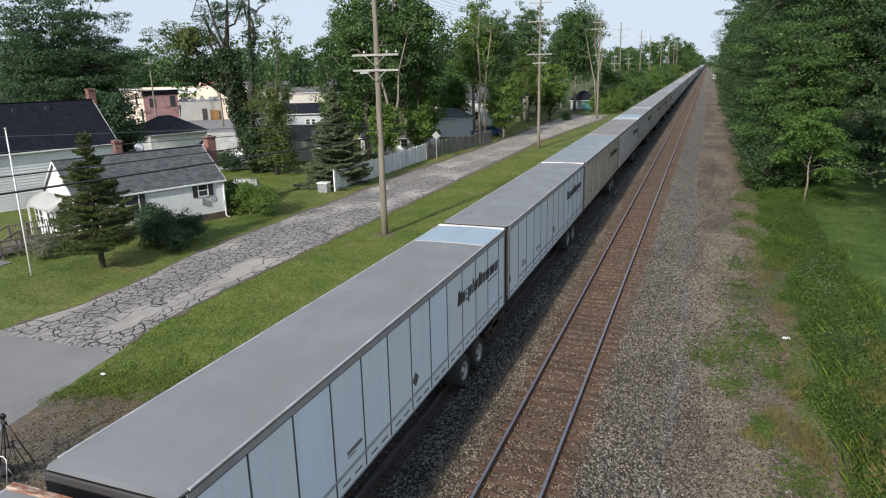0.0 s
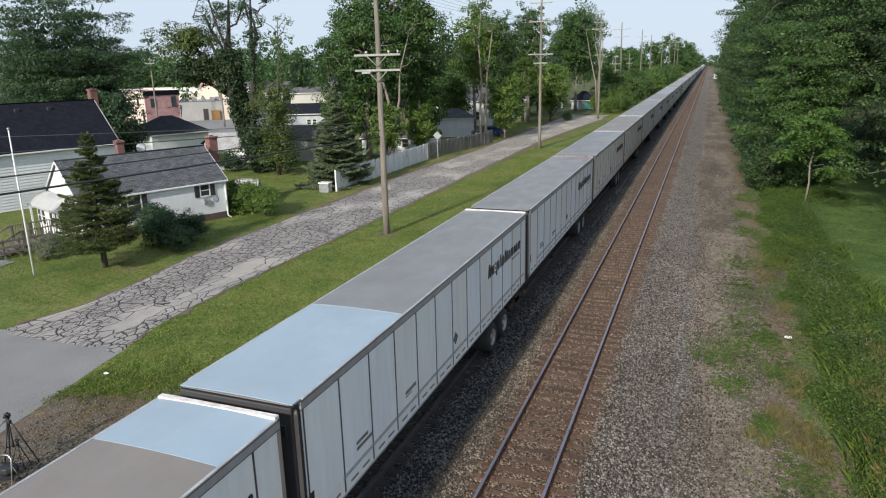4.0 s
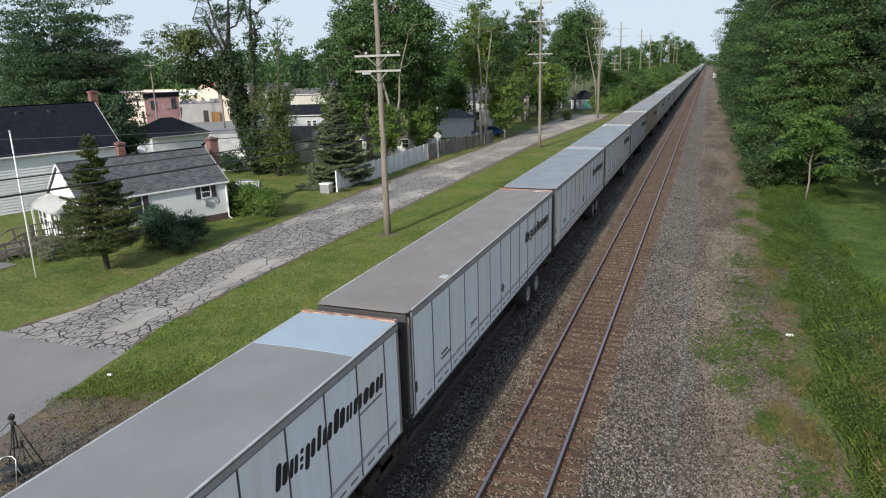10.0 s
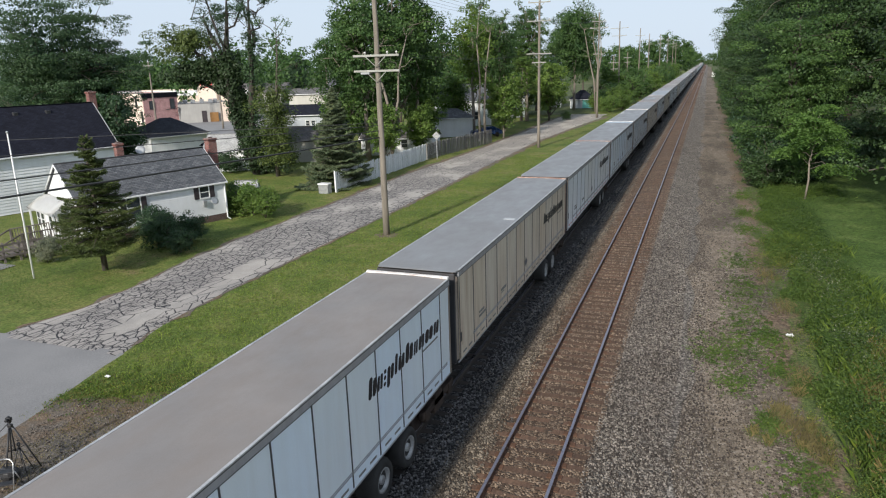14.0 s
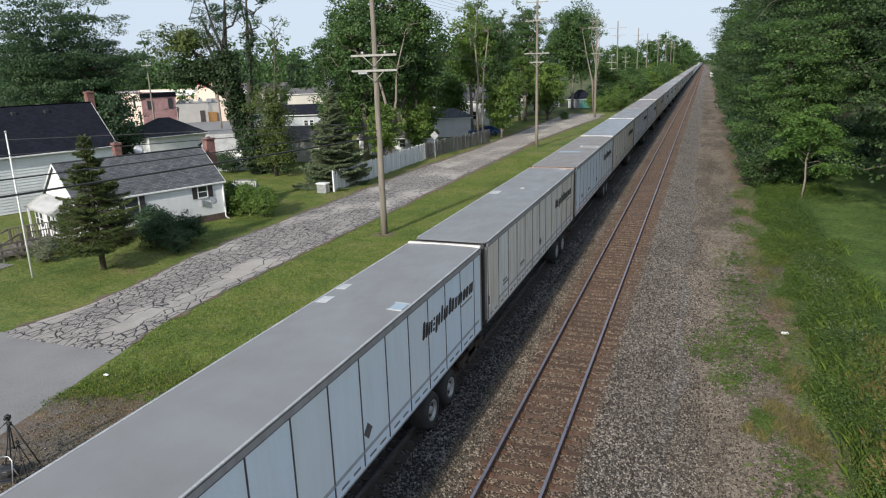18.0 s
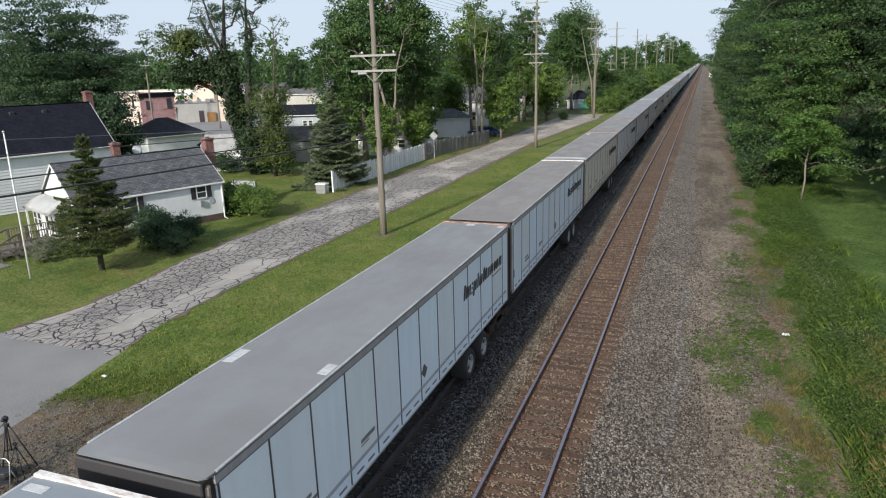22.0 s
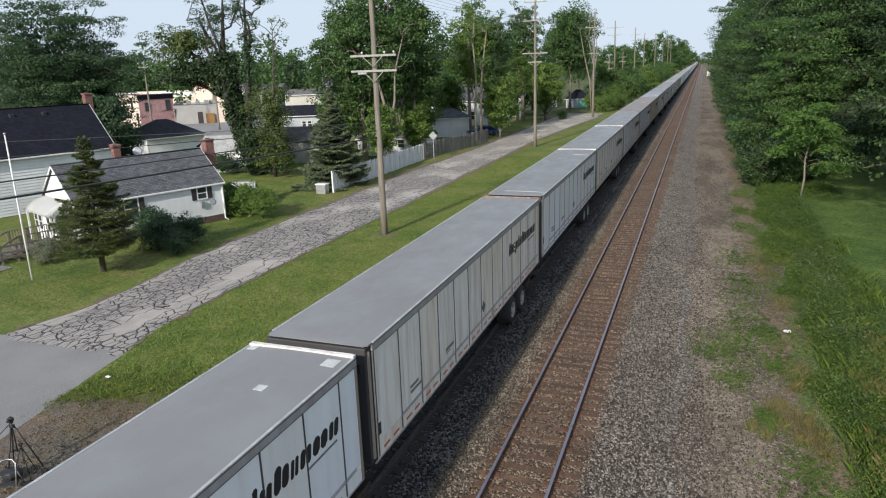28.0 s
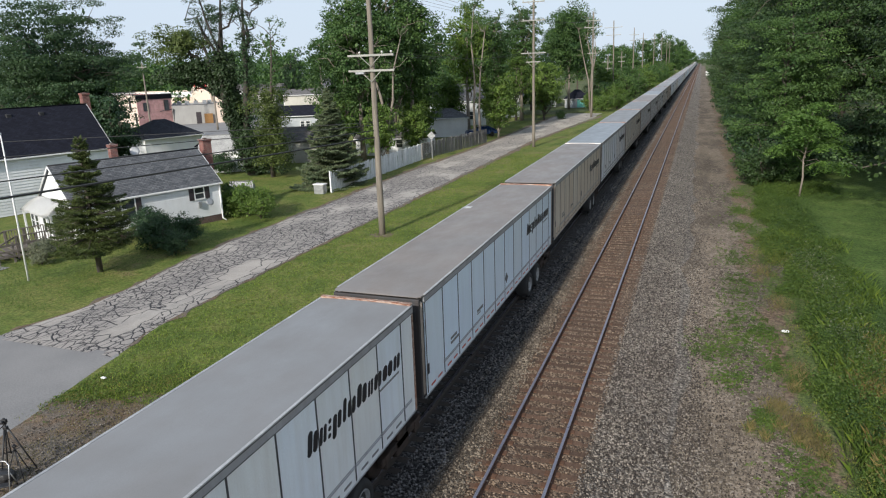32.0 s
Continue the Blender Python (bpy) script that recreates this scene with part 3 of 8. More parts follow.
FAR = 4200
outer_x = [-FAR, -1500, -700, -400, -250, -170, -120, -90, -70, -55, -45, -38, -32, -28, -25, -22, -19, -16, -13, -10, -7, -3, 0, 3, 5, 7, 9, 11, 14, 18, 24, 32, 45, 70, 120, 250, 600, 1500, FAR]
outer_y = [-FAR, -1200, -400, -150, -60, -25, -10, 0, 6, 10, 14, 18, 22, 26, 30, 35, 40, 46, 54, 64, 76, 90, 110, 135, 170, 220, 300, 420, 700, 1300, 2600, FAR]
ground = sheet("ground", outer_x, outer_y, lambda x, y: land(x, y) - 0.05, FIELD, label="flat grassy suburban land to the horizon", category="ground")
verge = strip("grass_verge", lambda y: -18.0, lambda y: -6.2, spread(-60, 700, 1.0, 1.02), land, GRASS, "mown green grass strip between road and tracks", 24, category="grass", lift=0.0)
yard = strip("yard_lawn", lambda y: -62.0, lambda y: -18.0, spread(-20, 135, 1.2, 1.02), land, GRASS, "mown green front yards beside the street", 40, category="grass", lift=-0.02)
bank = strip("cinder_shoulder", lambda y: 2.9, lambda y: 9.8, spread(-60, 900, 0.8, 1.015), land, CINDER, "worn cinder service path, overgrown along one side", 16, category="path", lift=0.012)
lawn = strip("shaded_lawn", lambda y: 9.35 + 0.25 * wave(3, y, 1.4), lambda y: 40.0, spread(-60, 90, 1.2, 1.02), land, LAWN, "smooth green lawn under tall trees", 20, category="lawn", lift=0.006)

# patches of green and of bare soil on the service path
def patch(name, cx, cy, rx, ry, material, label, seed, lift=0.03):
    rnd = random.Random(seed)
    n, rings = 26, 5
    verts = [(cx, cy, land(cx, cy) + lift)]
    wob = [0.75 + 0.5 * rnd.random() for _ in range(n)]
    for r in range(1, rings + 1):
        for k in range(n):
            a, f = k * math.tau / n, r / rings
            x, y = cx + rx * f * wob[k] * math.cos(a), cy + ry * f * wob[k] * math.sin(a)
            verts.append((x, y, land(x, y) + (lift if r < rings else 0.004)))
    faces = [(0, 1 + k, 1 + (k + 1) % n) for k in range(n)]
    for r in range(rings - 1):
        b0, b1 = 1 + r * n, 1 + (r + 1) * n
        faces += [(b0 + k, b1 + k, b1 + (k + 1) % n, b0 + (k + 1) % n) for k in range(n)]
    tagged(put(name, mesh_of(name, verts, faces, True), material), label, "grass" if "grass" in name else "soil", kind="structure")


def soil_end(x):
    return 14.95 + 0.42 * (x + 13.1) + 0.35 * wave(x, 3, 2.5)


patch("bare_soil", -14.3, 36.3, 0.75, 0.6, EARTH, "bare earth round the foot of the pole", 91, 0.02)


def road_near(y):
    return -14.0 - 2.7 * max(0, min(1, (y - 9) / 11)) + 0.13 * wave(1, y, 2.2) + 3.0 * max(0, min(1, (y - 86) / 40)) ** 1.2


def road_far(y):
    return -23.0 + 0.2 * wave(7, y, 1.5) + (0.9 * max(0, min(1, (y - 60) / 20))) + 1.0 * math.exp(-((y - 22) / 5) ** 2)


road = strip("road_old", road_far, road_near, spread(17.1, 136, 0.5, 1.012), lambda x, y: GZ + 0.055 + 0.02 * wave(x, y, 0.7) - 0.0016 * (x + 19.8) ** 2, ROAD_OLD, "old pale asphalt street crazed with dark cracks", 14, category="road")
road_b = strip("road_new", lambda y: road_far(y) - 0.6 - max(0, 12 - y) * 0.5, road_near, spread(-60, 17.4, 1.0, 1.01), lambda x, y: GZ + 0.05 + 0.01 * wave(x, y, 0.7), ROAD_NEW, "smooth grey asphalt street without markings", 10, category="road")

# bare gravelly soil by the near end of the verge
verts, faces = [], []
for i in range(45):
    for k in range(44):
        y = -30 + (soil_end(-15.2 + 9.0 * i / 44) + 30) * (k / 43) ** 0.4
        edge = road_near(y) - 0.06
        x = edge + (-6.2 - edge) * i / 44
        verts.append((x, y, land(x, y) + (0.035 if k < 43 else -0.01)))
faces = [(i * 44 + k, (i + 1) * 44 + k, (i + 1) * 44 + k + 1, i * 44 + k + 1) for i in range(44) for k in range(43)]
tagged(put("bare_soil", mesh_of("bare_soil", verts, faces, True), GRAVEL_SOIL), "bare gravelly brown soil between road and track", "soil", kind="structure")

for edge, side in ((road_far, -1), (road_near, 1)):
    strip("road_edge_soil", lambda y: edge(y) - 0.25 * side, lambda y: edge(y) + side * (-0.1 + 0.55 * max(0, wave(3 * side, y, 3.0)) + 0.45 * max(0, min(1, (y - 36) / 30))), spread(18.0, 130, 0.4, 1.012), land, GRAVEL_SOIL, "bare dusty soil along the edge of the street", 3, category="soil", lift=0.02)

for slab, cols in ((road, 15), (road_b, 11)):
    for k, v in enumerate(slab.data.vertices):
        if k % cols in (0, cols - 1):
            v.co.z -= 0.075

track_bed = strip("track_bed", lambda y: -8.2, lambda y: 3.45 + 0.55 * wave(5, y, 1.1) + 0.3 * wave(9, y, 4.0), spread(-60, 1600, 0.7, 1.012), bed, BALLAST, "grey crushed-stone ballast bed of two tracks", 46, category="ballast")
crib = strip("rusty_ballast", lambda y: -1.75, lambda y: 1.42, spread(-60, 1600, 0.9, 1.012), bed, BALLAST_RUSTY, "rust-stained ballast between the ties", 8, category="ballast", lift=0.008)
# strip below the train; part of its darkness is painted shade
sooty_shaded = strip("sooty_ballast", lambda y: -5.9, lambda y: -2.1 + 0.12 * wave(2, y, 4), spread(-60, 1600, 0.7, 1.012), bed, BALLAST_DARK, "dark oily ballast under the train, its shade in the colour", 10, category="ballast", lift=0.006)


def rail_mesh():
    """Rail section drawn out along the line: foot, web and head."""
    half = [(0.076, -0.172), (0.076, -0.160), (0.012, -0.140), (0.010, -0.045), (0.036, -0.032), (0.036, -0.006), (0.028, 0.0)]
    sec = half + [(-x, z) for x, z in half[::-1]]
    ys = spread(-60, 1600, 3.0, 1.01)
    verts = [(x, y, z) for y in ys for x, z in sec]
    w = len(sec)
    faces = [(j * w + i, j * w + (i + 1) % w, (j + 1) * w + (i + 1) % w, (j + 1) * w + i) for j in range(len(ys) - 1) for i in range(w)]
    return mesh_of("rail", verts, faces)


def head_mesh():
    ys = spread(-60, 1600, 3.0, 1.01)
    sec = [(-0.037, -0.02), (-0.034, 0.0025), (0.034, 0.0025), (0.037, -0.02)]
    verts = [(x, y, z) for y in ys for x, z in sec]
    faces = [(j * 4 + i, j * 4 + i + 1, (j + 1) * 4 + i + 1, (j + 1) * 4 + i) for j in range(len(ys) - 1) for i in range(3)]
    return mesh_of("running_surface", verts, faces)


rail_me, head_me = rail_mesh(), head_mesh()
for track_x in (0.0, TRAIN_X):
    for side in (-1, 1):
        # rails under the train take the dark tie colour, painted shade included
        r = put("rail", rail_me, RAIL_RUST if track_x == 0.0 else TIE_SOOTY_SHADED, at=pose(track_x + side * 0.7175, 0, 0))
        tagged(r, "rust-brown steel rail with a polished top", "rail", "rails of the two tracks", "structure")
        put("running_surface", head_me, RAIL_STEEL, r, "polished blue-grey rail head")

# ---- the train: road trailers coupled nose to tail on rail bogies ----
PITCH, SPEED, START = 16.51, 15.717, 5.15
LENGTH, HALF, ROOF, SILL = 16.05, 1.21, 3.80, 1.08

PANEL_TINT = ((0.95, 0.935, 0.90), (0.96, 1.0, 1.04))
WALL_TONES = {
    "white": streaked("trailer_white", (0.87, 0.88, 0.88), (0.58, 0.52, 0.45), 0.38, 0.36, tone=(0.81, 0.83, 0.86), tint=PANEL_TINT),
    "blue": streaked("trailer_cool_white", (0.80, 0.87, 0.93), (0.60, 0.59, 0.56), 0.36, 0.26, tone=(0.75, 0.83, 0.91), tint=PANEL_TINT),
    "cream": streaked("trailer_cream", (0.84, 0.78, 0.66), (0.48, 0.38, 0.28), 0.45, 0.5, tone=(0.79, 0.75, 0.66), tint=PANEL_TINT),
    "stained": streaked("trailer_stained", (0.82, 0.76, 0.66), (0.40, 0.26, 0.15), 0.5, 0.75, tone=(0.85, 0.83, 0.79), tint=PANEL_TINT),
    "rusty": streaked("trailer_rusty", (0.71, 0.61, 0.49), (0.38, 0.25, 0.16), 0.55, 0.7, tone=(0.64, 0.54, 0.43), tint=PANEL_TINT),
}
ROOF_TONES = {
    "grey": streaked("roof_grey", (0.238, 0.241, 0.247), (0.22, 0.205, 0.195), 0.38, 0.3, 0.0, (0.5, 0.25, 1), tone=(0.198, 0.194, 0.192)),
    "brown": streaked("roof_brown", (0.25, 0.22, 0.2), (0.205, 0.165, 0.14), 0.42, 0.4, 0.0, (0.5, 0.25, 1), tone=(0.205, 0.188, 0.177)),
    "blue": streaked("roof_blue", (0.252, 0.278, 0.304), (0.235, 0.238, 0.245), 0.36, 0.4, 0.0, (0.5, 0.25, 1), tone=(0.22, 0.242, 0.266)),
}
RAIL_GREY = streaked("trailer_rail", (0.38, 0.38, 0.395), (0.17, 0.15, 0.13), 0.4, 0.5, 0.1)
EDGE_PALE = plain("roof_edge_metal", (0.34, 0.34, 0.345), (0.6, 0.6, 0.6), 0.45, 2, 30, 0.3)
PLACARD = plain("placard_board", (0.08, 0.08, 0.083), (0.15, 0.15, 0.155), 0.6, 3, 30)
SEAM = plain("seam_post", (0.05, 0.05, 0.053), (0.10, 0.10, 0.105), 0.5, 2, 30, 0.2)
FRAME_DARK = plain("underframe", (0.022, 0.02, 0.02), (0.055, 0.048, 0.044), 0.8, 2, 30, 0.1)
NOSE = streaked("nose_panel", (0.05, 0.053, 0.06), (0.055, 0.038, 0.03), 0.6, 0.7, tone=(0.035, 0.034, 0.036))
CORNER = streaked("nose_corner", (0.36, 0.305, 0.255), (0.17, 0.105, 0.07), 0.6, 0.7, tone=(0.26, 0.215, 0.18))
DOOR_TONE = streaked("rear_door", (0.32, 0.31, 0.30), (0.17, 0.13, 0.1), 0.55, 0.6)
HEADER_RUST = streaked("rusty_header", (0.34, 0.12, 0.05), (0.74, 0.64, 0.54), 0.6, 1.0, 0.1, (1.6, 6, 6), tone=(0.11, 0.045, 0.03))
HEADER_WHITE = streaked("chipped_white_header", (0.84, 0.81, 0.77), (0.26, 0.12, 0.08), 0.6, 0.85, 0.0, (1.6, 6, 6))
PATCH_BLUE = streaked("pale_blue_sheet", (0.35, 0.445, 0.525), (0.33, 0.38, 0.43), 0.4, 0.5, 0.0, (0.5, 0.3, 1))
PATCH_WHITE = plain("white_sealant", (0.44, 0.45, 0.46), (0.6, 0.6, 0.6), 0.5, 3, 20)
MARK = plain("dark_lettering_paint", (0.008, 0.01, 0.014), (0.018, 0.02, 0.026), 0.5, 3, 30)
MARK_FADED = plain("faded_marking_paint", (0.13, 0.13, 0.13), (0.25, 0.24, 0.23), 0.6, 8, 30)
RED_TAPE = plain("red_tape", (0.45, 0.06, 0.04), (0.55, 0.09, 0.06), 0.4, 4, 30)
TYRE = plain("tyre_rubber", (0.018, 0.018, 0.018), (0.04, 0.038, 0.036), 0.85, 4, 40)
RIM = plain("wheel_rim", (0.28, 0.28, 0.28), (0.45, 0.45, 0.45), 0.5, 4, 40, 0.4)
BOGIE_STEEL = plain("bogie_steel", (0.03, 0.022, 0.018), (0.075, 0.05, 0.038), 0.85, 3, 30, 0.2)

trailer_mesh = {}


def shared(name, make):
    if name not in trailer_mesh:
        bm = make()
        me = bpy.data.meshes.new(name)
        bm.to_mesh(me)
        bm.free()
        trailer_mesh[name] = me
    return trailer_mesh[name]


def roof_bm():
    """Slightly crowned roof sheet that laps over the top rails, nose corners rounded."""
    bm = bmesh.new()
    across = [-HALF - 0.005 + (2 * HALF + 0.01) * i / 10 for i in range(11)]
    ys = [0.0, -4, -8, -12, -LENGTH + 0.35, -LENGTH + 0.12, -LENGTH + 0.02]
    inset = [0, 0, 0, 0, 0, 0.02, 0.09]
    drop = [0, 0, 0, 0, 0, 0.01, 0.035]
    top = [[bm.verts.new((x * (1 - s / HALF), y, ROOF + max(0.0, 0.028 * (1 - (x / HALF) ** 2) - d))) for x in across] for y, s, d in zip(ys, inset, drop)]
    low = [[bm.verts.new((v.co.x, v.co.y, ROOF - d)) for v in row] for row, d in zip(top, (0.05, 0.05, 0.05, 0.05, 0.05, 0.03, 0.008))]
    for j in range(len(ys) - 1):
        for i in range(10):
            bm.faces.new((top[j][i], top[j + 1][i], top[j + 1][i + 1], top[j][i + 1]))
        for i in (0, 10):
            f = (top[j][i], low[j][i], low[j + 1][i], top[j + 1][i])
            bm.faces.new(f if i else f[::-1])
    for j, flip in ((0, False), (len(ys) - 1, True)):
        for i in range(10):
            f = (top[j][i], top[j][i + 1], low[j][i + 1], low[j][i])
            bm.faces.new(f[::-1] if flip else f)
    return bm


def panel_bm(y0, y1):
    return lambda: boxes((HALF - 0.035, HALF - 0.004, y0 + 0.018, y1 - 0.018, 1.47, 3.60), bevel=0.004)


SEAMS = [-(0.74 + 1.25 * k) for k in range(13)]
EDGES = [-0.02] + SEAMS + [-LENGTH + 0.26]


def strokes():
    """The wordmark as plain slanted strokes and dots, not letters: (y, width, foot, top)."""
    out, y = [], -4.90
    for w, h, drop in ((0.34, 0.46, 0), (0.24, 0.33, 0), (0.10, 0.33, 0), (0.32, 0.33, 0.13), (0.12, 0.46, 0), (0.32, 0.33, 0), (0.42, 0.46, 0), (0.22, 0.33, 0), (0.34, 0.33, 0), (0.50, 0.33, 0), (0.33, 0.33, 0)):
        low, top, half = 2.62 - drop, 2.62 + h, 0.5 * w - 0.02
        if w < 0.11:
            out += [(y, w, z, z + 0.085) for z in (2.60, 2.74, 2.88)]
        elif w < 0.2:
            out.append((y, w, low, top))
        else:
            out += [(y, half, low, top), (y + half + 0.04, half, 2.62, 2.62 + min(h, 0.38))]
        y += w + 0.075
    return out


LETTER_SPANS = strokes()


def letter_bm(y, w, low, top):
    """One stroke of the wordmark, with its corners cut."""
    def make():
        bm = bmesh.new()
        cut = 0.3 * min(w, top - low)
        ring = [(y + cut, low), (y + w - cut, low), (y + w, low + cut), (y + w, top - cut), (y + w - cut, top), (y + cut, top), (y, top - cut), (y, low + cut)]
        f, k = ([bm.verts.new((HALF + x, p + 0.2 * (q - 2.62), q)) for p, q in ring] for x in (0.004, -0.008))
        bm.faces.new(f)
        for i in range(8):
            bm.faces.new((f[i], k[i], k[(i + 1) % 8], f[(i + 1) % 8]))
        return bm
    return make


def bars_bm(y0, z0, rows):
    """Small unreadable markings as rows of bars."""
    bm = bmesh.new()
    for i, (length, tall) in enumerate(rows):
        box(bm, HALF - 0.01, HALF + 0.004, y0, y0 + length, z0 - 0.13 * i - tall, z0 - 0.13 * i)
    return bm


def wheel_bm():
    return disc_tube(bmesh.new(), (0, 0, 0), (1, 0, 0), [(-0.26, 0.30), (-0.27, 0.44), (-0.22, 0.50), (-0.02, 0.505), (0.18, 0.50), (0.26, 0.44), (0.25, 0.30), (0.18, 0.28)], 22)


def rim_bm():
    return disc_tube(bmesh.new(), (0, 0, 0), (1, 0, 0), [(0.17, 0.285), (0.255, 0.29), (0.24, 0.25), (0.14, 0.20), (0.12, 0.12), (0.22, 0.10), (0.23, 0.05)], 20)


def trailer(n, wall="white", roof="grey", header="rust", extras=(), full=True):
    """One trailer; its own space has the rear at y = 0 and the nose towards minus y."""
    tone = {"white": "off-white", "blue": "cool bluish-white", "cream": "dirty cream", "stained": "rust-streaked pale", "rusty": "rust-brown stained"}[wall]
    top = {"grey": "a grey roof", "brown": "a brownish-grey roof", "blue": "a blue-grey roof"}[roof]
    t = thing("freight_trailer", pose(TRAIN_X, START + PITCH * n, 0), f"{tone} panelled freight trailer with {top} in the train", "trailer", "trailers of the train")
    W, R = WALL_TONES[wall], ROOF_TONES[roof]
    put("roof", shared("roof", roof_bm), R, t)
    put("core", shared("core", lambda: boxes((-HALF + 0.01, HALF - 0.037, -LENGTH + 0.06, -0.05, 1.10, ROOF - 0.06))), FRAME_DARK, t)
    put("far_wall", shared("far_wall", lambda: boxes((-HALF, -HALF + 0.03, -LENGTH + 0.1, -0.02, 1.10, 3.74), bevel=0.005)), W, t)
    if full:
        for k, (b, a) in enumerate(zip(EDGES, EDGES[1:])):
            put("panel", shared(f"panel_{k}", panel_bm(a, b)), W, t)
        for k, y in enumerate(SEAMS):
            put("seam_post", shared("seam_post", lambda: boxes((HALF - 0.03, HALF + 0.006, -0.022, 0.022, 1.12, 3.62), bevel=0.004)), SEAM, t, at=pose(0, y, 0))
    else:
        put("side_wall", shared("side_wall", lambda: boxes(*[(HALF - 0.035, HALF - 0.004, a + 0.018, b - 0.018, 1.47, 3.60) for b, a in zip(EDGES, EDGES[1:])])), W, t)
    put("top_rail", shared("top_rail", lambda: boxes((HALF - 0.05, HALF + 0.012, -LENGTH + 0.25, -0.01, 3.60, 3.752), bevel=0.004)), RAIL_GREY, t)
    put("roof_joint", shared("roof_joint", lambda: boxes((HALF - 0.05, HALF + 0.016, -LENGTH + 0.25, -0.01, 3.752, 3.776), (HALF - 0.05, HALF + 0.016, -LENGTH + 0.25, -0.01, 3.602, 3.616))), SEAM, t, "dark joint lines along the top rail")
    for s in (1, -1):
        put("roof_edge", shared("roof_edge", lambda: boxes((HALF - 0.03, HALF + 0.026, -LENGTH + 0.3, -0.08, ROOF - 0.022, ROOF + 0.009), bevel=0.004)), EDGE_PALE, t, "bright metal roof edge", Matrix.Diagonal((s, 1, 1, 1)))
    put("skirt", shared("skirt", lambda: boxes((HALF - 0.03, HALF - 0.006, -LENGTH + 0.27, -0.02, SILL, 1.47), bevel=0.004)), W, t)
    put("bottom_rail", shared("bottom_rail", lambda: boxes((HALF - 0.02, HALF + 0.008, -LENGTH + 1.5, -0.3, 1.425, 1.45), (HALF - 0.02, HALF + 0.008, -LENGTH + 1.5, -0.3, 1.475, 1.50), (HALF - 0.03, HALF + 0.006, -LENGTH + 0.12, -0.02, SILL - 0.03, SILL), bevel=0.002)), RAIL_GREY, t)
    put("nose", shared("nose", lambda: boxes((-HALF + 0.03, HALF - 0.03, -LENGTH, -LENGTH + 0.06, 1.08, ROOF - 0.05), bevel=0.02)), NOSE, t)
    for s in (1, -1):
        put("corner_post", shared("corner_post", lambda: boxes((HALF - 0.26, HALF - 0.003, -LENGTH + 0.005, -LENGTH + 0.265, 1.08, ROOF - 0.055), bevel=0.11)), CORNER, t, "rounded brown nose corner", Matrix.Diagonal((s, 1, 1, 1)))
    put("rear_door", shared("rear_door", lambda: boxes((-HALF + 0.05, -0.01, -0.05, -0.012, 1.15, 3.62), (0.01, HALF - 0.05, -0.05, -0.012, 1.15, 3.62), bevel=0.006)), DOOR_TONE, t)
    for x in (HALF - 0.03, -HALF + 0.03):
        put("rear_post", shared("rear_post", lambda: boxes((-0.032, 0.034, -0.10, 0.0, 1.05, 3.74), bevel=0.006)), (HEADER_RUST if header == "rust" and n % 2 else CORNER), t, at=pose(x, 0, 0))
    put("roof_header", shared("roof_header", lambda: boxes((-HALF, HALF, -0.12, 0.008, ROOF - 0.06, ROOF + 0.05), bevel=0.012)), HEADER_RUST if header == "rust" else HEADER_WHITE, t, "weathered header bar at the rear roof edge")
    if full:
        for k, span in enumerate(LETTER_SPANS):
            put("lettering_block", shared(f"lettering_block_{k}", letter_bm(*span)), MARK, t)
    else:
        put("lettering_band", shared("lettering_band", lambda: boxes((HALF - 0.01, HALF + 0.004, -5.0, -0.95, 2.66, 2.95))), MARK_FADED, t)
    if not full:
        put("underframe", shared("underframe_far", lambda: boxes((-0.5, 0.5, -LENGTH + 0.6, -0.1, 0.75, 1.1), (-1.1, 1.2, -5.0, -2.5, 0.1, 0.95))), FRAME_DARK, t)
        return t
    put("underframe", shared("underframe", lambda: boxes((-0.55, -0.42, -LENGTH + 0.6, -0.1, 0.82, 1.10), (0.42, 0.55, -LENGTH + 0.6, -0.1, 0.82, 1.10), *[(-HALF + 0.05, HALF - 0.05, -y - 0.05, -y, 0.98, 1.09) for y in range(1, 16)], (-0.6, 0.6, -5.2, -2.3, 0.62, 0.84))), FRAME_DARK, t)
    put("axle", shared("axle", lambda: tube(bmesh.new(), [(-1.05, 0, 0), (1.05, 0, 0)], 0.07)), FRAME_DARK, t, at=pose(0, -3.05, 0.47))
    put("axle", shared("axle", lambda: bmesh.new()), FRAME_DARK, t, at=pose(0, -4.45, 0.47))
    for y in (-3.05, -4.45):
        for x, turn in ((0.98, 0), (-0.98, 180)):
            w = put("road_wheel", shared("road_wheel", wheel_bm), TYRE, t, at=pose(x, y, 0.47, 0, 0, turn))
            put("rim", shared("rim", rim_bm), RIM, w, "grey steel rim")
    put("small_lettering", shared("small_lettering", lambda: bars_bm(-1.95, 2.52, [(1.0, 0.045)])), MARK_FADED, t)
    put("owner_mark", shared("owner_mark", lambda: bars_bm(-13.95, 1.93, [(0.5, 0.075), (0.72, 0.075)])), MARK_FADED, t, "faded owner marks as bars")
    put("slogan", shared("slogan", lambda: bars_bm(-11.5, 1.86, [(0.62, 0.09), (0.35, 0.03)])), MARK_FADED, t)
    put("placard", shared("placard", lambda: bmesh.ops.create_cube(b := bmesh.new(), size=1.0, matrix=pose(HALF, -8.02, 1.85, 45) @ Matrix.Diagonal((0.012, 0.27, 0.27, 1))) and b), PLACARD, t, "dark diamond placard")
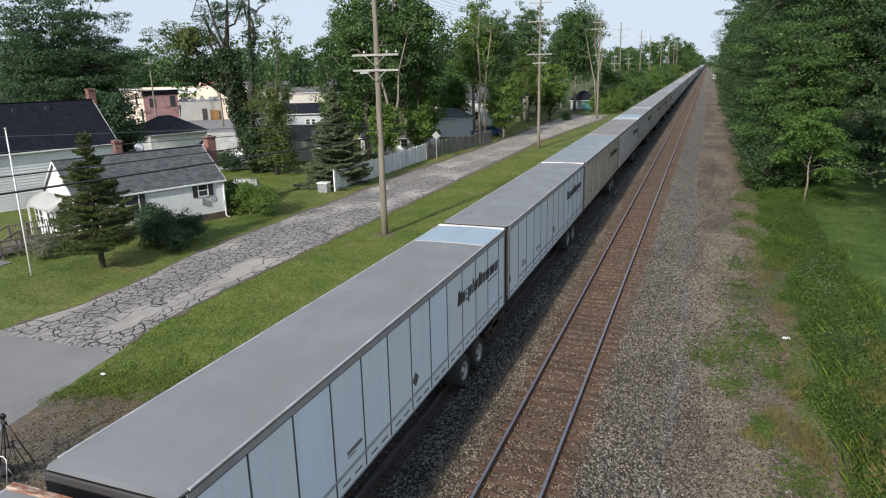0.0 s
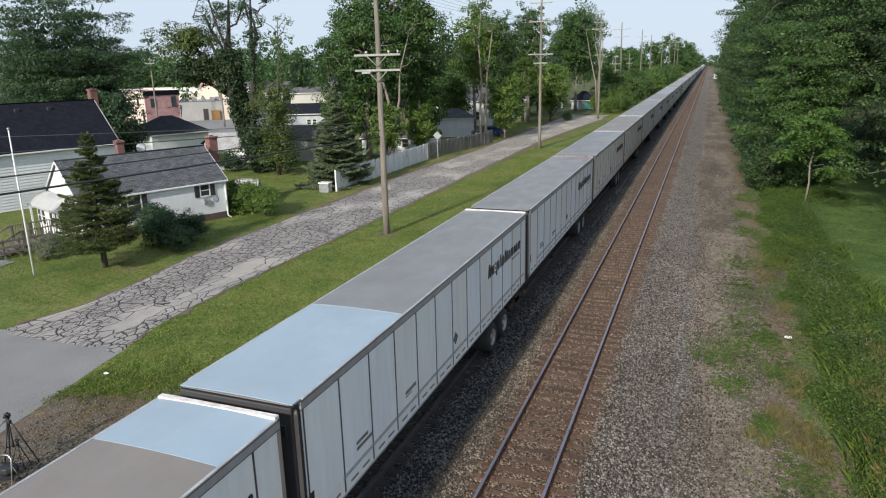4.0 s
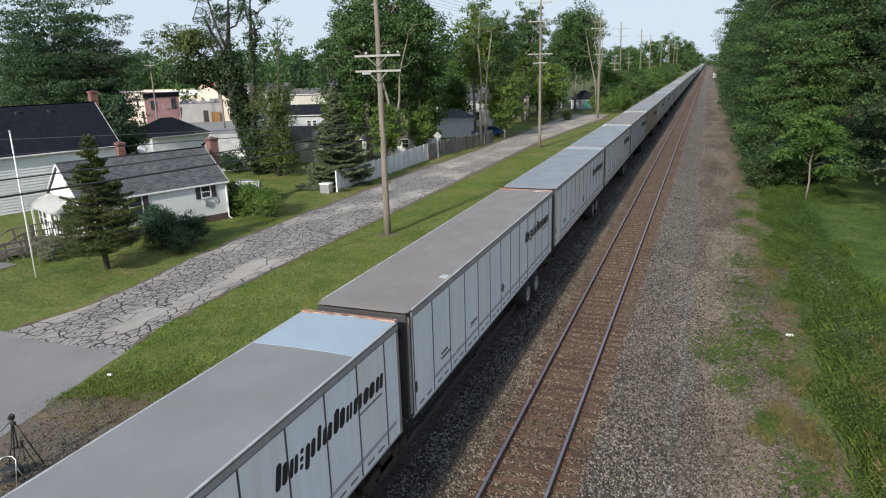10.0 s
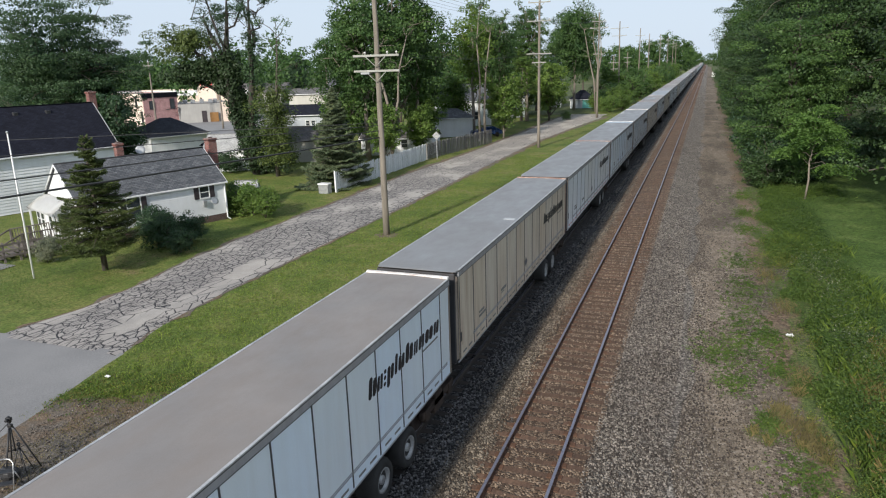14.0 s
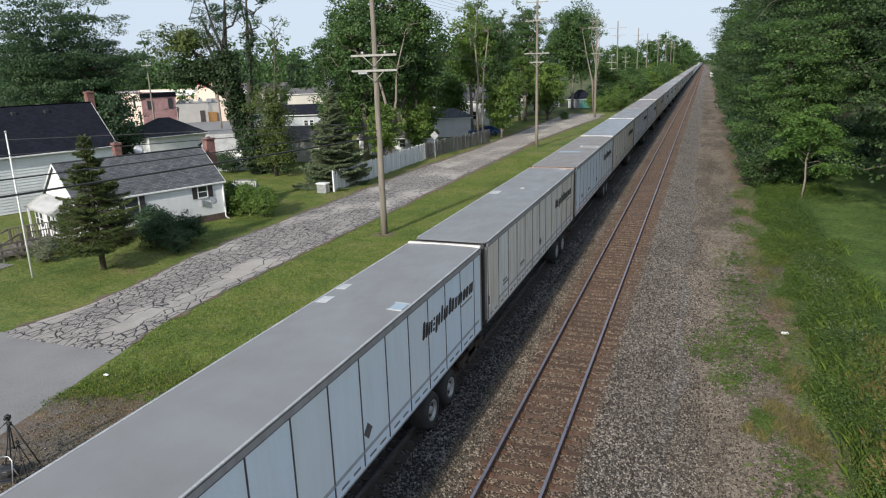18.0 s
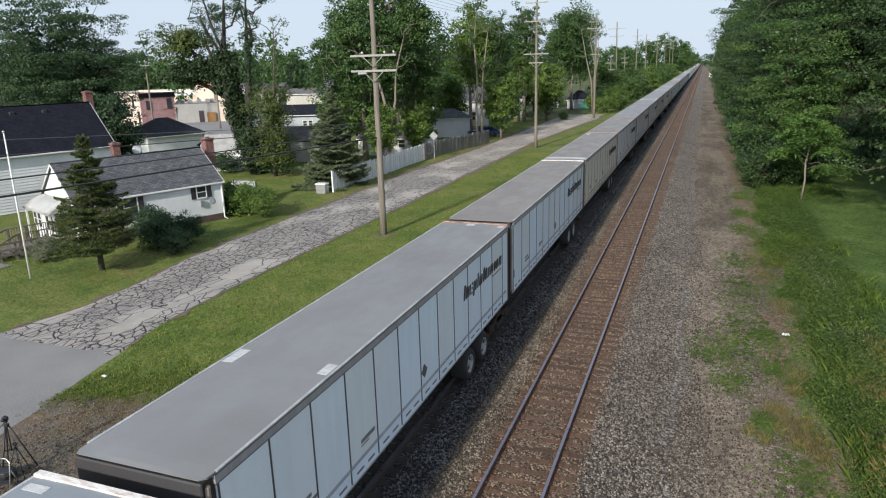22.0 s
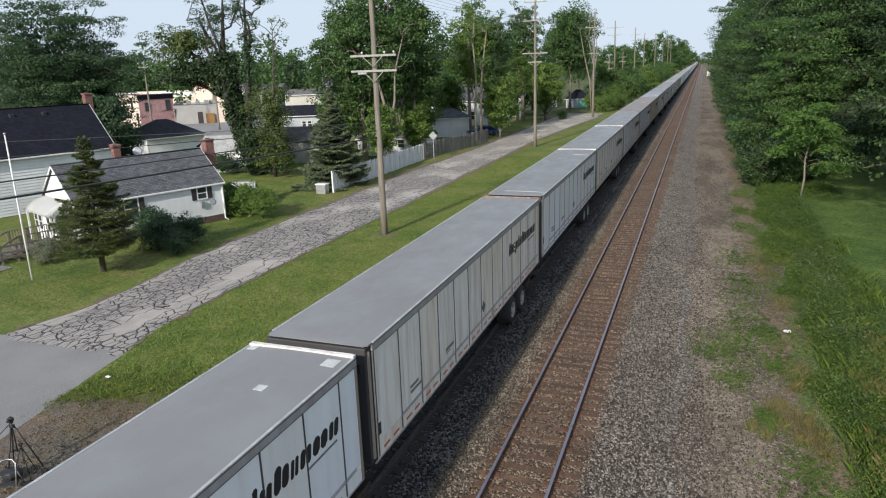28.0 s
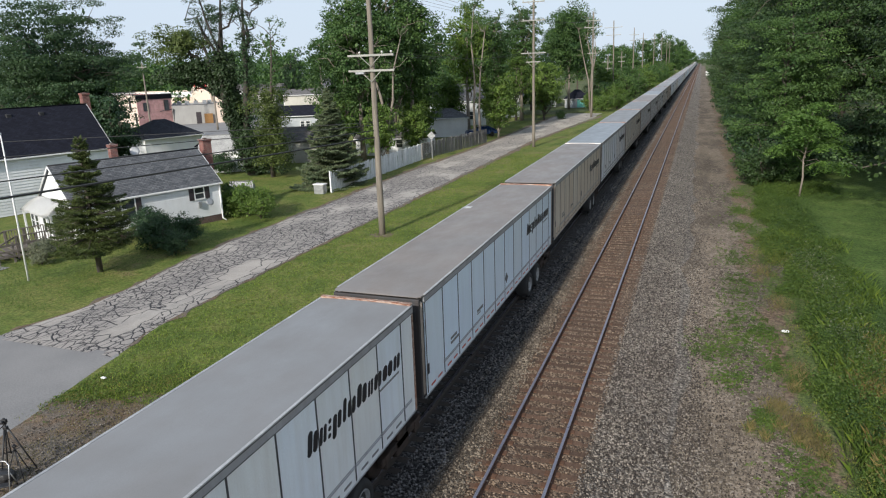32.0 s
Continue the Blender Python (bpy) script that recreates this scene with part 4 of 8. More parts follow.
    put("conspicuity_tape", shared("tape", lambda: boxes(*[(HALF - 0.012, HALF + 0.004, -15.6 + 1.25 * k + d, -15.3 + 1.25 * k + d, 1.20, 1.25) for k in range(12) for d in (0.1, 0.6)])), RED_TAPE if n % 4 == 0 else MARK_FADED, t, "dashes of worn reflective tape")["kind"] = "stuff"
    put("data_plate", shared("data_plate", lambda: boxes((HALF - 0.01, HALF + 0.004, -15.75, -15.6, 1.62, 1.9))), MARK, t)
    put("gladhand_post", shared("gladhand", lambda: boxes((HALF - 0.25, HALF - 0.12, -LENGTH - 0.05, -LENGTH, 3.2, 3.45), bevel=0.02)), MARK, t)
    for kind, y0, y1, x0, x1 in extras:
        z = ROOF + 0.004
        if kind == "blue":
            put("roof_sheet", shared(f"sheet_{y0}_{y1}", lambda: crowned(y0, y1, x0 or -HALF + 0.02, x1 or HALF - 0.02, 0.008)), PATCH_BLUE, t, "pale blue replacement roof sheet")
        else:
            put("roof_patch", shared(f"patch_{y0}_{y1}_{x0}", lambda: crowned(y0, y1, x0, x1, 0.007)), PATCH_WHITE, t, "white sealant patch")
    return t


def crowned(y0, y1, x0, x1, lift):
    """A thin piece that lies on the crowned roof."""
    bm = bmesh.new()
    xs = [x0 + (x1 - x0) * i / 8 for i in range(9)]
    h = lambda x: ROOF + 0.028 * (1 - (x / HALF) ** 2)
    a = [[bm.verts.new((x, y, h(x) + lift)) for x in xs] for y in (y0, y1)]
    b = [[bm.verts.new((x, y, h(x) - 0.01)) for x in xs] for y in (y0, y1)]
    for i in range(8):
        bm.faces.new((a[0][i], a[0][i + 1], a[1][i + 1], a[1][i]))
        bm.faces.new((a[0][i], b[0][i], b[0][i + 1], a[0][i + 1]))
        bm.faces.new((a[1][i + 1], b[1][i + 1], b[1][i], a[1][i]))
    bm.faces.new((a[0][0], a[1][0], b[1][0], b[0][0]))
    bm.faces.new((a[0][8], b[0][8], b[1][8], a[1][8]))
    return bm


def bogie(n):
    """The two-axle rail bogie below a coupling."""
    t = thing("rail_bogie", pose(TRAIN_X, START + PITCH * n - 0.6, 0), "dark rusty two-axle rail bogie under a trailer coupling", "bogie", "bogies of the train")
    for x in (-0.98, 0.98):
        put("side_frame", shared("side_frame", lambda: boxes((-0.07, 0.07, -1.15, 1.15, 0.42, 0.62), (-0.07, 0.07, -0.35, 0.35, 0.22, 0.62), (-0.09, 0.09, -1.0, -0.7, 0.3, 0.62), (-0.09, 0.09, 0.7, 1.0, 0.3, 0.62), bevel=0.02)), BOGIE_STEEL, t, at=pose(x, 0, 0))
    for y in (-0.86, 0.86):
        for x in (-0.7175, 0.7175):
            put("rail_wheel", shared("rail_wheel", lambda: disc_tube(bmesh.new(), (0, 0, 0), (1, 0, 0), [(-0.065, 0.2), (-0.065, 0.42), (0.05, 0.415), (0.065, 0.36), (0.065, 0.1)], 20)), BOGIE_STEEL, t, at=pose(x, y, 0.42))
        put("axle", shared("bogie_axle", lambda: tube(bmesh.new(), [(-0.95, 0, 0), (0.95, 0, 0)], 0.08)), BOGIE_STEEL, t, at=pose(0, y, 0.42))
    put("bolster", shared("bolster", lambda: boxes((-1.05, 1.05, -0.25, 0.25, 0.45, 0.8), (-0.3, 0.3, -0.6, 1.2, 0.75, 1.0), bevel=0.03)), BOGIE_STEEL, t)
    return t


REAR_BLUE = ("blue", -2.0, -0.10, 0, 0)
LOOKS = {  # wall, roof, header, extras
    0: ("white", "grey", "rust", ()),
    1: ("blue", "grey", "white", (("blue", -2.3, -0.09, 0, 0), ("patch", -2.36, -2.3, -1.17, 1.17))),
    2: ("blue", "grey", "white", ()),
    3: ("rusty", "blue", "rust", ()),
    4: ("white", "brown", "white", (("blue", -1.5, -0.09, 0, 0), ("patch", -0.55, -0.42, -1.17, 1.17))),
    5: ("white", "grey", "white", (("blue", -16.0, -11.5, 0, 0), ("patch", -11.55, -11.45, -1.17, 1.17))),
    6: ("white", "grey", "rust", ()),
    7: ("stained", "grey", "rust", (("patch", -0.78, -0.66, -1.17, 1.17), ("blue", -0.64, -0.10, 0, 0))),
    8: ("stained", "brown", "white", (("patch", -2.6, -2.48, -0.05, 0.05), ("patch", -0.8, -0.62, 0.98, 1.1))),
    9: ("white", "grey", "rust", ()),
    10: ("white", "grey", "rust", (REAR_BLUE,)),
    11: ("white", "brown", "rust", (("patch", -13.3, -13.0, 0.95, 1.15), ("patch", -0.35, -0.18, 0.45, 0.8))),
    12: ("white", "blue", "rust", (("blue", -1.3, -0.10, 0, 0),)),
    13: ("white", "blue", "white", (("patch", -1.65, -1.42, -1.16, -0.95),)),
    14: ("blue", "brown", "white", ()),
    15: ("rusty", "grey", "rust", (("patch", -9.4, -9.15, 0.7, 1.1),)),
    16: ("white", "grey", "rust", (("patch", -2.1, -1.9, -1.15, -0.6),)),
    17: ("blue", "grey", "white", (("blue", -1.4, -0.09, 0, 0), ("patch", -1.48, -1.4, -1.17, 1.17))),
    18: ("blue", "grey", "white", (("patch", -5.95, -5.5, -1.16, -0.85), ("patch", -4.9, -4.5, -1.16, -0.9), ("blue", -5.9, -5.5, 0.82, 1.14), ("patch", -5.97, -5.9, 0.78, 1.16), ("patch", -5.5, -5.43, 0.78, 1.16))),
    19: ("stained", "grey", "rust", (("patch", -7.75, -7.1, -1.16, -0.75), ("patch", -6.42, -6.18, -0.1, 0.06), ("patch", -0.45, -0.2, 0.5, 0.85))),
    20: ("blue", "brown", "white", (("blue", -10.0, -9.35, -0.95, 0.4), ("patch", -10.0, -9.95, -0.95, 0.4), ("patch", -7.15, -7.0, -0.1, 1.12), ("patch", -6.55, -6.4, -0.1, 1.12), ("patch", -7.0, -6.55, -0.1, 0.06), ("patch", -7.0, -6.55, 0.98, 1.12))),
    21: ("cream", "blue", "white", (("patch", -0.4, -0.25, -1.1, -0.7),)),
    22: ("blue", "grey", "rust", (("patch", -12.6, -12.0, -1.16, -0.9), ("patch", -12.55, -12.1, 0.95, 1.16), ("patch", -0.45, -0.2, -0.2, 0.1), ("patch", -0.45, -0.2, 0.95, 1.15))),
    23: ("blue", "brown", "white", (("patch", -1.9, -1.72, 0.98, 1.12),)),
    24: ("cream", "brown", "rust", (("patch", -15.55, -15.0, -1.15, 1.15), ("patch", -1.7, -1.15, -0.95, -0.7), ("patch", -0.68, -0.42, -1.15, -0.85))),
    25: ("white", "brown", "rust", (("patch", -4.3, -3.95, 0.7, 1.1),)),
    26: ("white", "grey", "rust", ()),
    27: ("white", "grey", "white", (("patch", -0.6, -0.28, 0.75, 1.05), ("patch", -1.85, -1.65, 0.12, 0.32), ("patch", -0.3, -0.12, -1.15, -0.95))),
    28: ("stained", "grey", "rust", ()),
    29: ("white", "grey", "white", (("patch", -15.2, -15.12, -0.65, 1.15), ("patch", -2.7, -2.58, 0.2, 1.1))),
    30: ("stained", "grey", "white", (("patch", -0.4, -0.18, -1.16, -0.98),)),
    31: ("white", "grey", "rust", ()),
    32: ("blue", "brown", "rust", (("patch", -5.6, -5.25, -1.16, -0.9),)),
    33: ("rusty", "brown", "white", ()),
    34: ("white", "blue", "rust", ()),
    35: ("cream", "grey", "rust", ()),
}
trailers = []
# stretch in the couplings
SLACK = {-2: 0.5, -1: 0.5, 0: 0.5, 1: 0.45, 2: 0.33, 3: 0.17, 4: 0.03, 5: -0.06, 6: -0.1, 7: -0.1, 8: -0.1, 9: -0.18, 10: -0.25, 11: -0.2, 12: -0.12, 13: -0.03, 14: -0.03, 17: -0.04, 18: -0.04, 19: -0.07, 20: -0.06, 21: -0.12, 22: -0.06, 23: -0.06, 24: -0.12, 25: -0.22, 26: -0.18, 27: -0.03, 28: -0.05, 29: 0.0, 30: -0.06, 31: -0.08, 32: -0.08}
dice = random.Random(5)
for n in range(-2, 92):
    look_n = LOOKS.get(n) or (dice.choice(("white", "white", "blue", "cream", "stained", "rusty")), dice.choice(("grey", "grey", "brown", "blue")), dice.choice(("rust", "white")), ())
    trailers.append((n, trailer(n, *look_n, full=-1 <= n <= 40), SLACK.get(n, 0.0)))
for n in range(-2, 92):
    trailers.append((n, bogie(n), -0.6 + SLACK.get(n, 0.0)))

# ---- utility poles along the street ----
pole_mesh = {}


def kept(name, make):
    if name not in pole_mesh:
        bm = make()
        me = bpy.data.meshes.new(name)
        bm.to_mesh(me)
        bm.free()
        pole_mesh[name] = me
    return pole_mesh[name]


def arm_bm(half):
    return lambda: boxes((-half, half, -0.06, 0.06, -0.06, 0.06), bevel=0.01)


def insulator_bm():
    return disc_tube(bmesh.new(), (0, 0, 0), (0, 0, 1), [(0, 0.02), (0.06, 0.025), (0.07, 0.06), (0.10, 0.055), (0.11, 0.07), (0.14, 0.06), (0.18, 0.03)], 10)


def utility_pole(x, y, height, arms, lean=0.0, radius=0.2):
    """A timber pole; arms are (height, half length, pins)."""
    t = thing("utility_pole", pose(x, y, GZ, 0, lean), "weathered timber utility pole with crossarms on the grass verge", "utility pole", "poles along the street")
    pts = [(0.012 * math.sin(3 * k), 0.01 * math.cos(2 * k), height * k / 9 - (0.3 if k == 0 else 0)) for k in range(10)]
    part("shaft", tube(bmesh.new(), pts, [radius * (1 - 0.42 * k / 9) for k in range(10)], 12), POLE_WOOD, t)
    for z, half, pins in arms:
        z -= GZ
        side = -0.17 if half > 1 else -0.15
        a = put("crossarm", kept(f"crossarm_{half}", arm_bm(half)), ARM_WOOD, t, "pale weathered timber crossarm", pose(0, side, z))
        for s in (-1, 1):
            put("brace", kept("brace", lambda: tube(bmesh.new(), [(0, 0, -0.62), (0.66, 0, -0.02)], 0.022, 6)), ARM_WOOD, t, at=pose(0, side - 0.07, z, 0, 0, 0) @ Matrix.Diagonal((s, 1, 1, 1)))
        for px in pins:
            put("insulator", kept("insulator", insulator_bm), PORCELAIN, a, at=pose(px, 0, 0.05))
    return t


pole_one = utility_pole(-14.33, 36.4, 15.6, [(10.0, 1.45, (-0.7, 0.72, 1.3)), (9.15, 1.45, ()), (13.8, 1.4, (-1.2, -0.4, 0.4, 1.2))], radius=0.21)
put("terminal_block", kept("terminal", lambda: boxes((-0.95, -0.4, -0.1, 0.04, -0.06, 0.06), bevel=0.01)), GALV, pole_one, at=pose(0, -0.24, 9.03 - GZ))
pole_two = utility_pole(-15.2, 81.4, 17.2, [(10.4, 1.5, (-0.7, 0.7)), (14.05, 1.4, (-1.2, -0.4, 0.4, 1.2)), (16.1, 1.3, (-1.2, 0.0, 1.2)), (9.4, 0.85, ())], radius=0.2)
utility_pole(-14.85, 126.5, 18.2, [(16.1, 1.25, (-1.1, 1.1)), (15.0, 1.6, (-1.4, 1.4)), (10.6, 0.9, ())], radius=0.2)
utility_pole(-16.2, 171.0, 18.9, [(16.75, 2.1, (-1.8, 0, 1.8)), (15.05, 1.7, (-1.5, 1.5))], lean=-1.0, radius=0.2)
for k, (x, y, h) in enumerate(((-15.8, 216, 19), (-16.6, 261, 19), (-15.6, 306, 20), (-14.9, 351, 20.5), (-14.6, 396, 20), (-15.0, 441, 20), (-14.6, 486, 20), (-14.6, 540, 20), (-20.0, 190, 11.5), (-24.0, 262, 13))):
    utility_pole(x, y, h, [(h - 2.6, 1.4, ()), (h - 4.2, 1.2, ())], radius=0.2)


def cable(name, parent, a, b, sag, r, label):
    """A hanging cable between two places."""
    a, b = Vector(a), Vector(b)
    n = 14
    pts = [a.lerp(b, i / n) - Vector((0, 0, sag * 4 * (i / n) * (1 - i / n))) for i in range(n + 1)]
    ob = part(name, tube(bmesh.new(), pts, r, 5), CABLE, parent, label)
    ob.matrix_parent_inverse = parent.matrix_basis.inverted()
    return ob


for z0, end, r in ((5.35, (-18.5, 15.5, 5.5), 0.042), (5.75, (-20.6, 17.7, 5.72), 0.028), (6.05, (-25.6, 21.4, 6.05), 0.02), (6.2, (-34.0, 27.5, 6.0), 0.016)):
    a, e = Vector((-14.4, 36.3, z0)), Vector(end)
    cable("service_cable", pole_one, a, a + (e - a) * 1.35, 0.05, r, "black sagging service cable")
for x in (-1.2, -0.4, 0.4, 1.2):
    cable("power_line", pole_two, (-14.33 + x, 36.2, 14.0), (-15.2 + x, 81.2, 14.2), 0.5, 0.009, "thin overhead power line")
    cable("power_line", pole_two, (-15.2 + x, 81.2, 14.2), (-14.85 + x, 126.3, 16.3), 0.5, 0.009, "thin overhead power line")
for x in (-0.7, 0.72):
    cable("power_line", pole_one, (-14.33 + x, 36.2, 10.2), (-15.2 + x, 81.2, 10.6), 0.6, 0.009, "thin overhead power line")


# ---- houses ----
def lap_wall(length, height, course=0.125, lip=0.026):
    """Clapboard wall in the plane y = 0, facing minus y, from x = 0 to length, z = 0 to height."""
    bm = bmesh.new()
    n = max(1, round(height / course))
    c = height / n
    prof = [(0.12, 0.0)]
    for i in range(n):
        prof += [(-lip, i * c), (-0.004, (i + 1) * c)]
    prof.append((0.12, height))
    ends = [[bm.verts.new((s, y, z)) for y, z in prof] for s in (0, length)]
    for i in range(len(prof)):
        j = (i + 1) % len(prof)
        bm.faces.new((ends[0][i], ends[1][i], ends[1][j], ends[0][j]))
    bm.faces.new(ends[0][::-1])
    bm.faces.new(ends[1])
    bmesh.ops.recalc_face_normals(bm, faces=bm.faces[:])
    return bm


def gable_bm(width, height, rise, overlap=0.0):
    """End wall with its gable in the plane x = 0, from y = 0 to width, lapped boards drawn as steps."""
    bm = bmesh.new()
    n = max(2, round((height + rise) / 0.125))
    c = (height + rise) / n
    def span(z):
        if z <= height:
            return 0.0, width
        k = (z - height) / rise * width / 2
        return k, width - k
    rows = [(-0.1, 0.0)]
    for i in range(n):
        rows += [(0.026, i * c), (0.004, min((i + 1) * c, height + rise - 0.01))]
    rows.append((-0.1, height + rise - 0.01))
    pairs = [[bm.verts.new((x, y, z)) for y in span(z)] for x, z in rows]
    for a, b in zip(pairs, pairs[1:] + pairs[:1]):
        bm.faces.new((a[0], a[1], b[1], b[0]))
    bmesh.ops.recalc_face_normals(bm, faces=bm.faces[:])
    return bm


def slope_part(name, corners, thick, material, parent, label="", u_len=1.0, v_len=1.0):
    """A pitched roof plane with thickness; its UVs are in metres so that shingles keep their size."""
    bm = bmesh.new()
    top = [bm.verts.new(p) for p in corners]
    nrm = (Vector(corners[1]) - Vector(corners[0])).cross(Vector(corners[3]) - Vector(corners[0])).normalized()
    low = [bm.verts.new(Vector(p) - nrm * thick) for p in corners]
    f = bm.faces.new(top)
    for i in range(4):
        bm.faces.new((top[i], low[i], low[(i + 1) % 4], top[(i + 1) % 4]))
    bm.faces.new(low[::-1])
    uv = bm.loops.layers.uv.new("metres")
    o = Vector(corners[0])
    ux = (Vector(corners[1]) - o).normalized()
    vx = nrm.cross(ux)
    for face in bm.faces:
        for lp in face.loops:
            d = lp.vert.co - o
            lp[uv].uv = (d.dot(ux), d.dot(vx))
    return part(name, bm, material, parent, label)


def window(parent, x, z, w, h, shutters=True, y=-0.02, face="front"):
    """A sash window let into a wall that faces minus y."""
    m = pose(x, y, z)
    win = part("window", boxes((-w / 2 - 0.07, -w / 2, -0.05, 0.03, -0.07, h + 0.07), (w / 2, w / 2 + 0.07, -0.05, 0.03, -0.07, h + 0.07), (-w / 2, w / 2, -0.05, 0.03, h, h + 0.07), (-w / 2 - 0.03, w / 2 + 0.03, -0.08, 0.03, -0.07, 0.0), (-w / 2, w / 2, -0.04, 0.02, h / 2 - 0.025, h / 2 + 0.025)), WHITE_TRIM, parent, "white sash window")
    win.matrix_basis = m
    for k in (0, 1):
        pane = part("pane", boxes((-w / 2, w / 2, -0.02, -0.008, k * h / 2 + 0.02, (k + 1) * h / 2 - 0.02)), GLASS_DARK, win)
    if shutters:
        for s in (-1, 1):
            sh = part("shutter", boxes((-0.17, 0.17, -0.05, -0.015, -0.05, h + 0.05), *[(-0.14, 0.14, -0.06, -0.05, 0.05 + 0.09 * i, 0.10 + 0.09 * i) for i in range(int((h - 0.05) / 0.09))]), DARK_TRIM, parent, "dark shutter")
            sh.matrix_basis = pose(x + s * (w / 2 + 0.26), y, z)
    return win


def chimney(name_parent, x, y, z0, z1, w=0.55):
    c = part("chimney", boxes((x - w / 2, x + w / 2, y - w / 2, y + w / 2, z0, z1 - 0.2), (x - w / 2 - 0.05, x + w / 2 + 0.05, y - w / 2 - 0.05, y + w / 2 + 0.05, z1 - 0.2, z1 - 0.05), bevel=0.01), CHIMNEY_BRICK, name_parent, "red brick chimney")
    part("flue", boxes((x - 0.12, x + 0.12, y - 0.12, y + 0.12, z1 - 0.06, z1 + 0.03), bevel=0.02), FOUNDATION, c)
    return c


def gabled_house(name, m, length, width, wall_h, rise, wall_mat, roof_mat, label, over=0.3, category="house", foundation=0.0, hip=0.0, trim=True, board=(0.125, 0.026)):
    """Long side along x from 0 to length facing minus y; z = 0 is the ground; board: height and lip of the lapped boards."""
    h = thing(name, m, label, category, "buildings behind the street")
    f = foundation
    if f:
        part("foundation", boxes((0.02, length - 0.02, 0.0, width, -0.2, f)), FOUNDATION, h, "dark brown brick base")
    w = part("wall", lap_wall(length, wall_h - f, *board), wall_mat, h)
    w.matrix_basis = pose(0, 0, f)
    w = part("wall", lap_wall(length, wall_h - f, *board), wall_mat, h)
    w.matrix_basis = pose(length, width, f, 0, 0, 180)
    if hip:
        for x, turn in ((0, -90), (length, 90)):
            w = part("wall", lap_wall(width, wall_h - f), wall_mat, h)
            w.matrix_basis = pose(x, width if x == 0 else 0, f, 0, 0, turn)
    else:
        w = part("gable_wall", gable_bm(width, wall_h - f, rise), wall_mat, h)
        w.matrix_basis = pose(length, 0, f)
        w = part("gable_wall", gable_bm(width, wall_h - f, rise), wall_mat, h)
        w.matrix_basis = pose(0, width, f, 0, 0, 180)
    k = rise / (width / 2)
    e, top, mid = wall_h - over * k + 0.06, wall_h + rise + 0.06, width / 2
    a, b = -over, length + over
    slope_part("roof_slope", [(a, -over, e), (b, -over, e), (b - hip - (over if hip else 0), mid, top), (a + hip + (over if hip else 0), mid, top)], 0.09, roof_mat, h, "shingled roof slope")
    slope_part("roof_slope", [(b, width + over, e), (a, width + over, e), (a + hip + (over if hip else 0), mid, top), (b - hip - (over if hip else 0), mid, top)], 0.09, roof_mat, h)
    if hip:
        slope_part("roof_slope", [(b, -over, e), (b, width + over, e), (b - hip - over, mid + 0.01, top), (b - hip - over, mid - 0.01, top)], 0.09, roof_mat, h)
        slope_part("roof_slope", [(a, width + over, e), (a, -over, e), (a + hip + over, mid - 0.01, top), (a + hip + over, mid + 0.01, top)], 0.09, roof_mat, h)
    if trim:
        part("gutter", boxes((a, b, -over - 0.08, -over + 0.005, e - 0.12, e - 0.01), bevel=0.015), WHITE_TRIM, h, "white eaves gutter")
        for x in (0.0, length):
            part("corner_board", boxes((x - 0.06, x + 0.06, -0.035, 0.06, f, wall_h)), WHITE_TRIM, h)
    if not hip:
        part("ridge_cap", tube(bmesh.new(), [(a, mid, top + 0.005), (b, mid, top + 0.005)], 0.06, 6), roof_mat, h)
        if trim:
            for x in (a, b):
                for s in (-1, 1):
                    y0 = mid + s * (mid + over)
                    bm = tube(bmesh.new(), [(x, y0, e - 0.05), (x, mid, top - 0.05)], 0.055, 4)
                    part("barge_board", bm, WHITE_TRIM, h)
    return h


TURN = 68.0     # the streets of the town lie aslant to the tracks


def frame_at(corner, length, turn=TURN):
    """Pose of a house whose right-hand front corner stands at corner."""
    d = Vector((math.cos(radians(turn)), math.sin(radians(turn)), 0))
    p = Vector((corner[0], corner[1], 0)) - d * length
    return pose(p.x, p.y, GZ, 0, 0, turn)


# the small white house
L1 = 9.55
cottage = gabled_house("white_cottage", frame_at((-27.45, 38.05), L1), L1, 5.3, 2.72, 2.05, SIDING, SHINGLE_GREY, "small white clapboard house with grey shingle roof behind shrubs", foundation=0.45, over=0.16)
window(cottage, L1 - 1.55, 1.75, 0.62, 0.75)
window(cottage, L1 - 6.35, 1.25, 0.8, 1.25)
chimney(cottage, L1 + 0.95, 3.0, 0.0, 5.45, 0.62)
chimney(cottage, L1 - 5.6, 2.9, 3.9, 5.75, 0.45)
part("downpipe", tube(bmesh.new(), [(L1 - 0.06, -0.09, 2.5), (L1 - 0.06, -0.09, 0.15), (L1 + 0.05, -0.35, 0.02)], 0.045, 8), WHITE_TRIM, cottage, "white downpipe")
part("meter_box", boxes((L1 - 1.75, L1 - 1.5, -0.16, -0.02, 1.15, 1.55), bevel=0.02), GALV, cottage)
dish = part("satellite_dish", disc_tube(bmesh.new(), (0, 0, 0), (0, -1, 0.4), [(0, 0.03), (0.05, 0.16), (0.1, 0.25), (0.11, 0.25), (0.05, 0.12)], 16), GALV, cottage, "grey satellite dish")
dish.matrix_basis = pose(L1 - 1.05, -0.35, 1.45)
dish = part("satellite_dish", disc_tube(bmesh.new(), (0, 0, 0), (-0.5, -1, 0.4), [(0, 0.03), (0.05, 0.2), (0.1, 0.32), (0.11, 0.32), (0.05, 0.15)], 16), GALV, cottage, "grey satellite dish")
dish.matrix_basis = pose(L1 - 4.1, 3.1, 5.05)
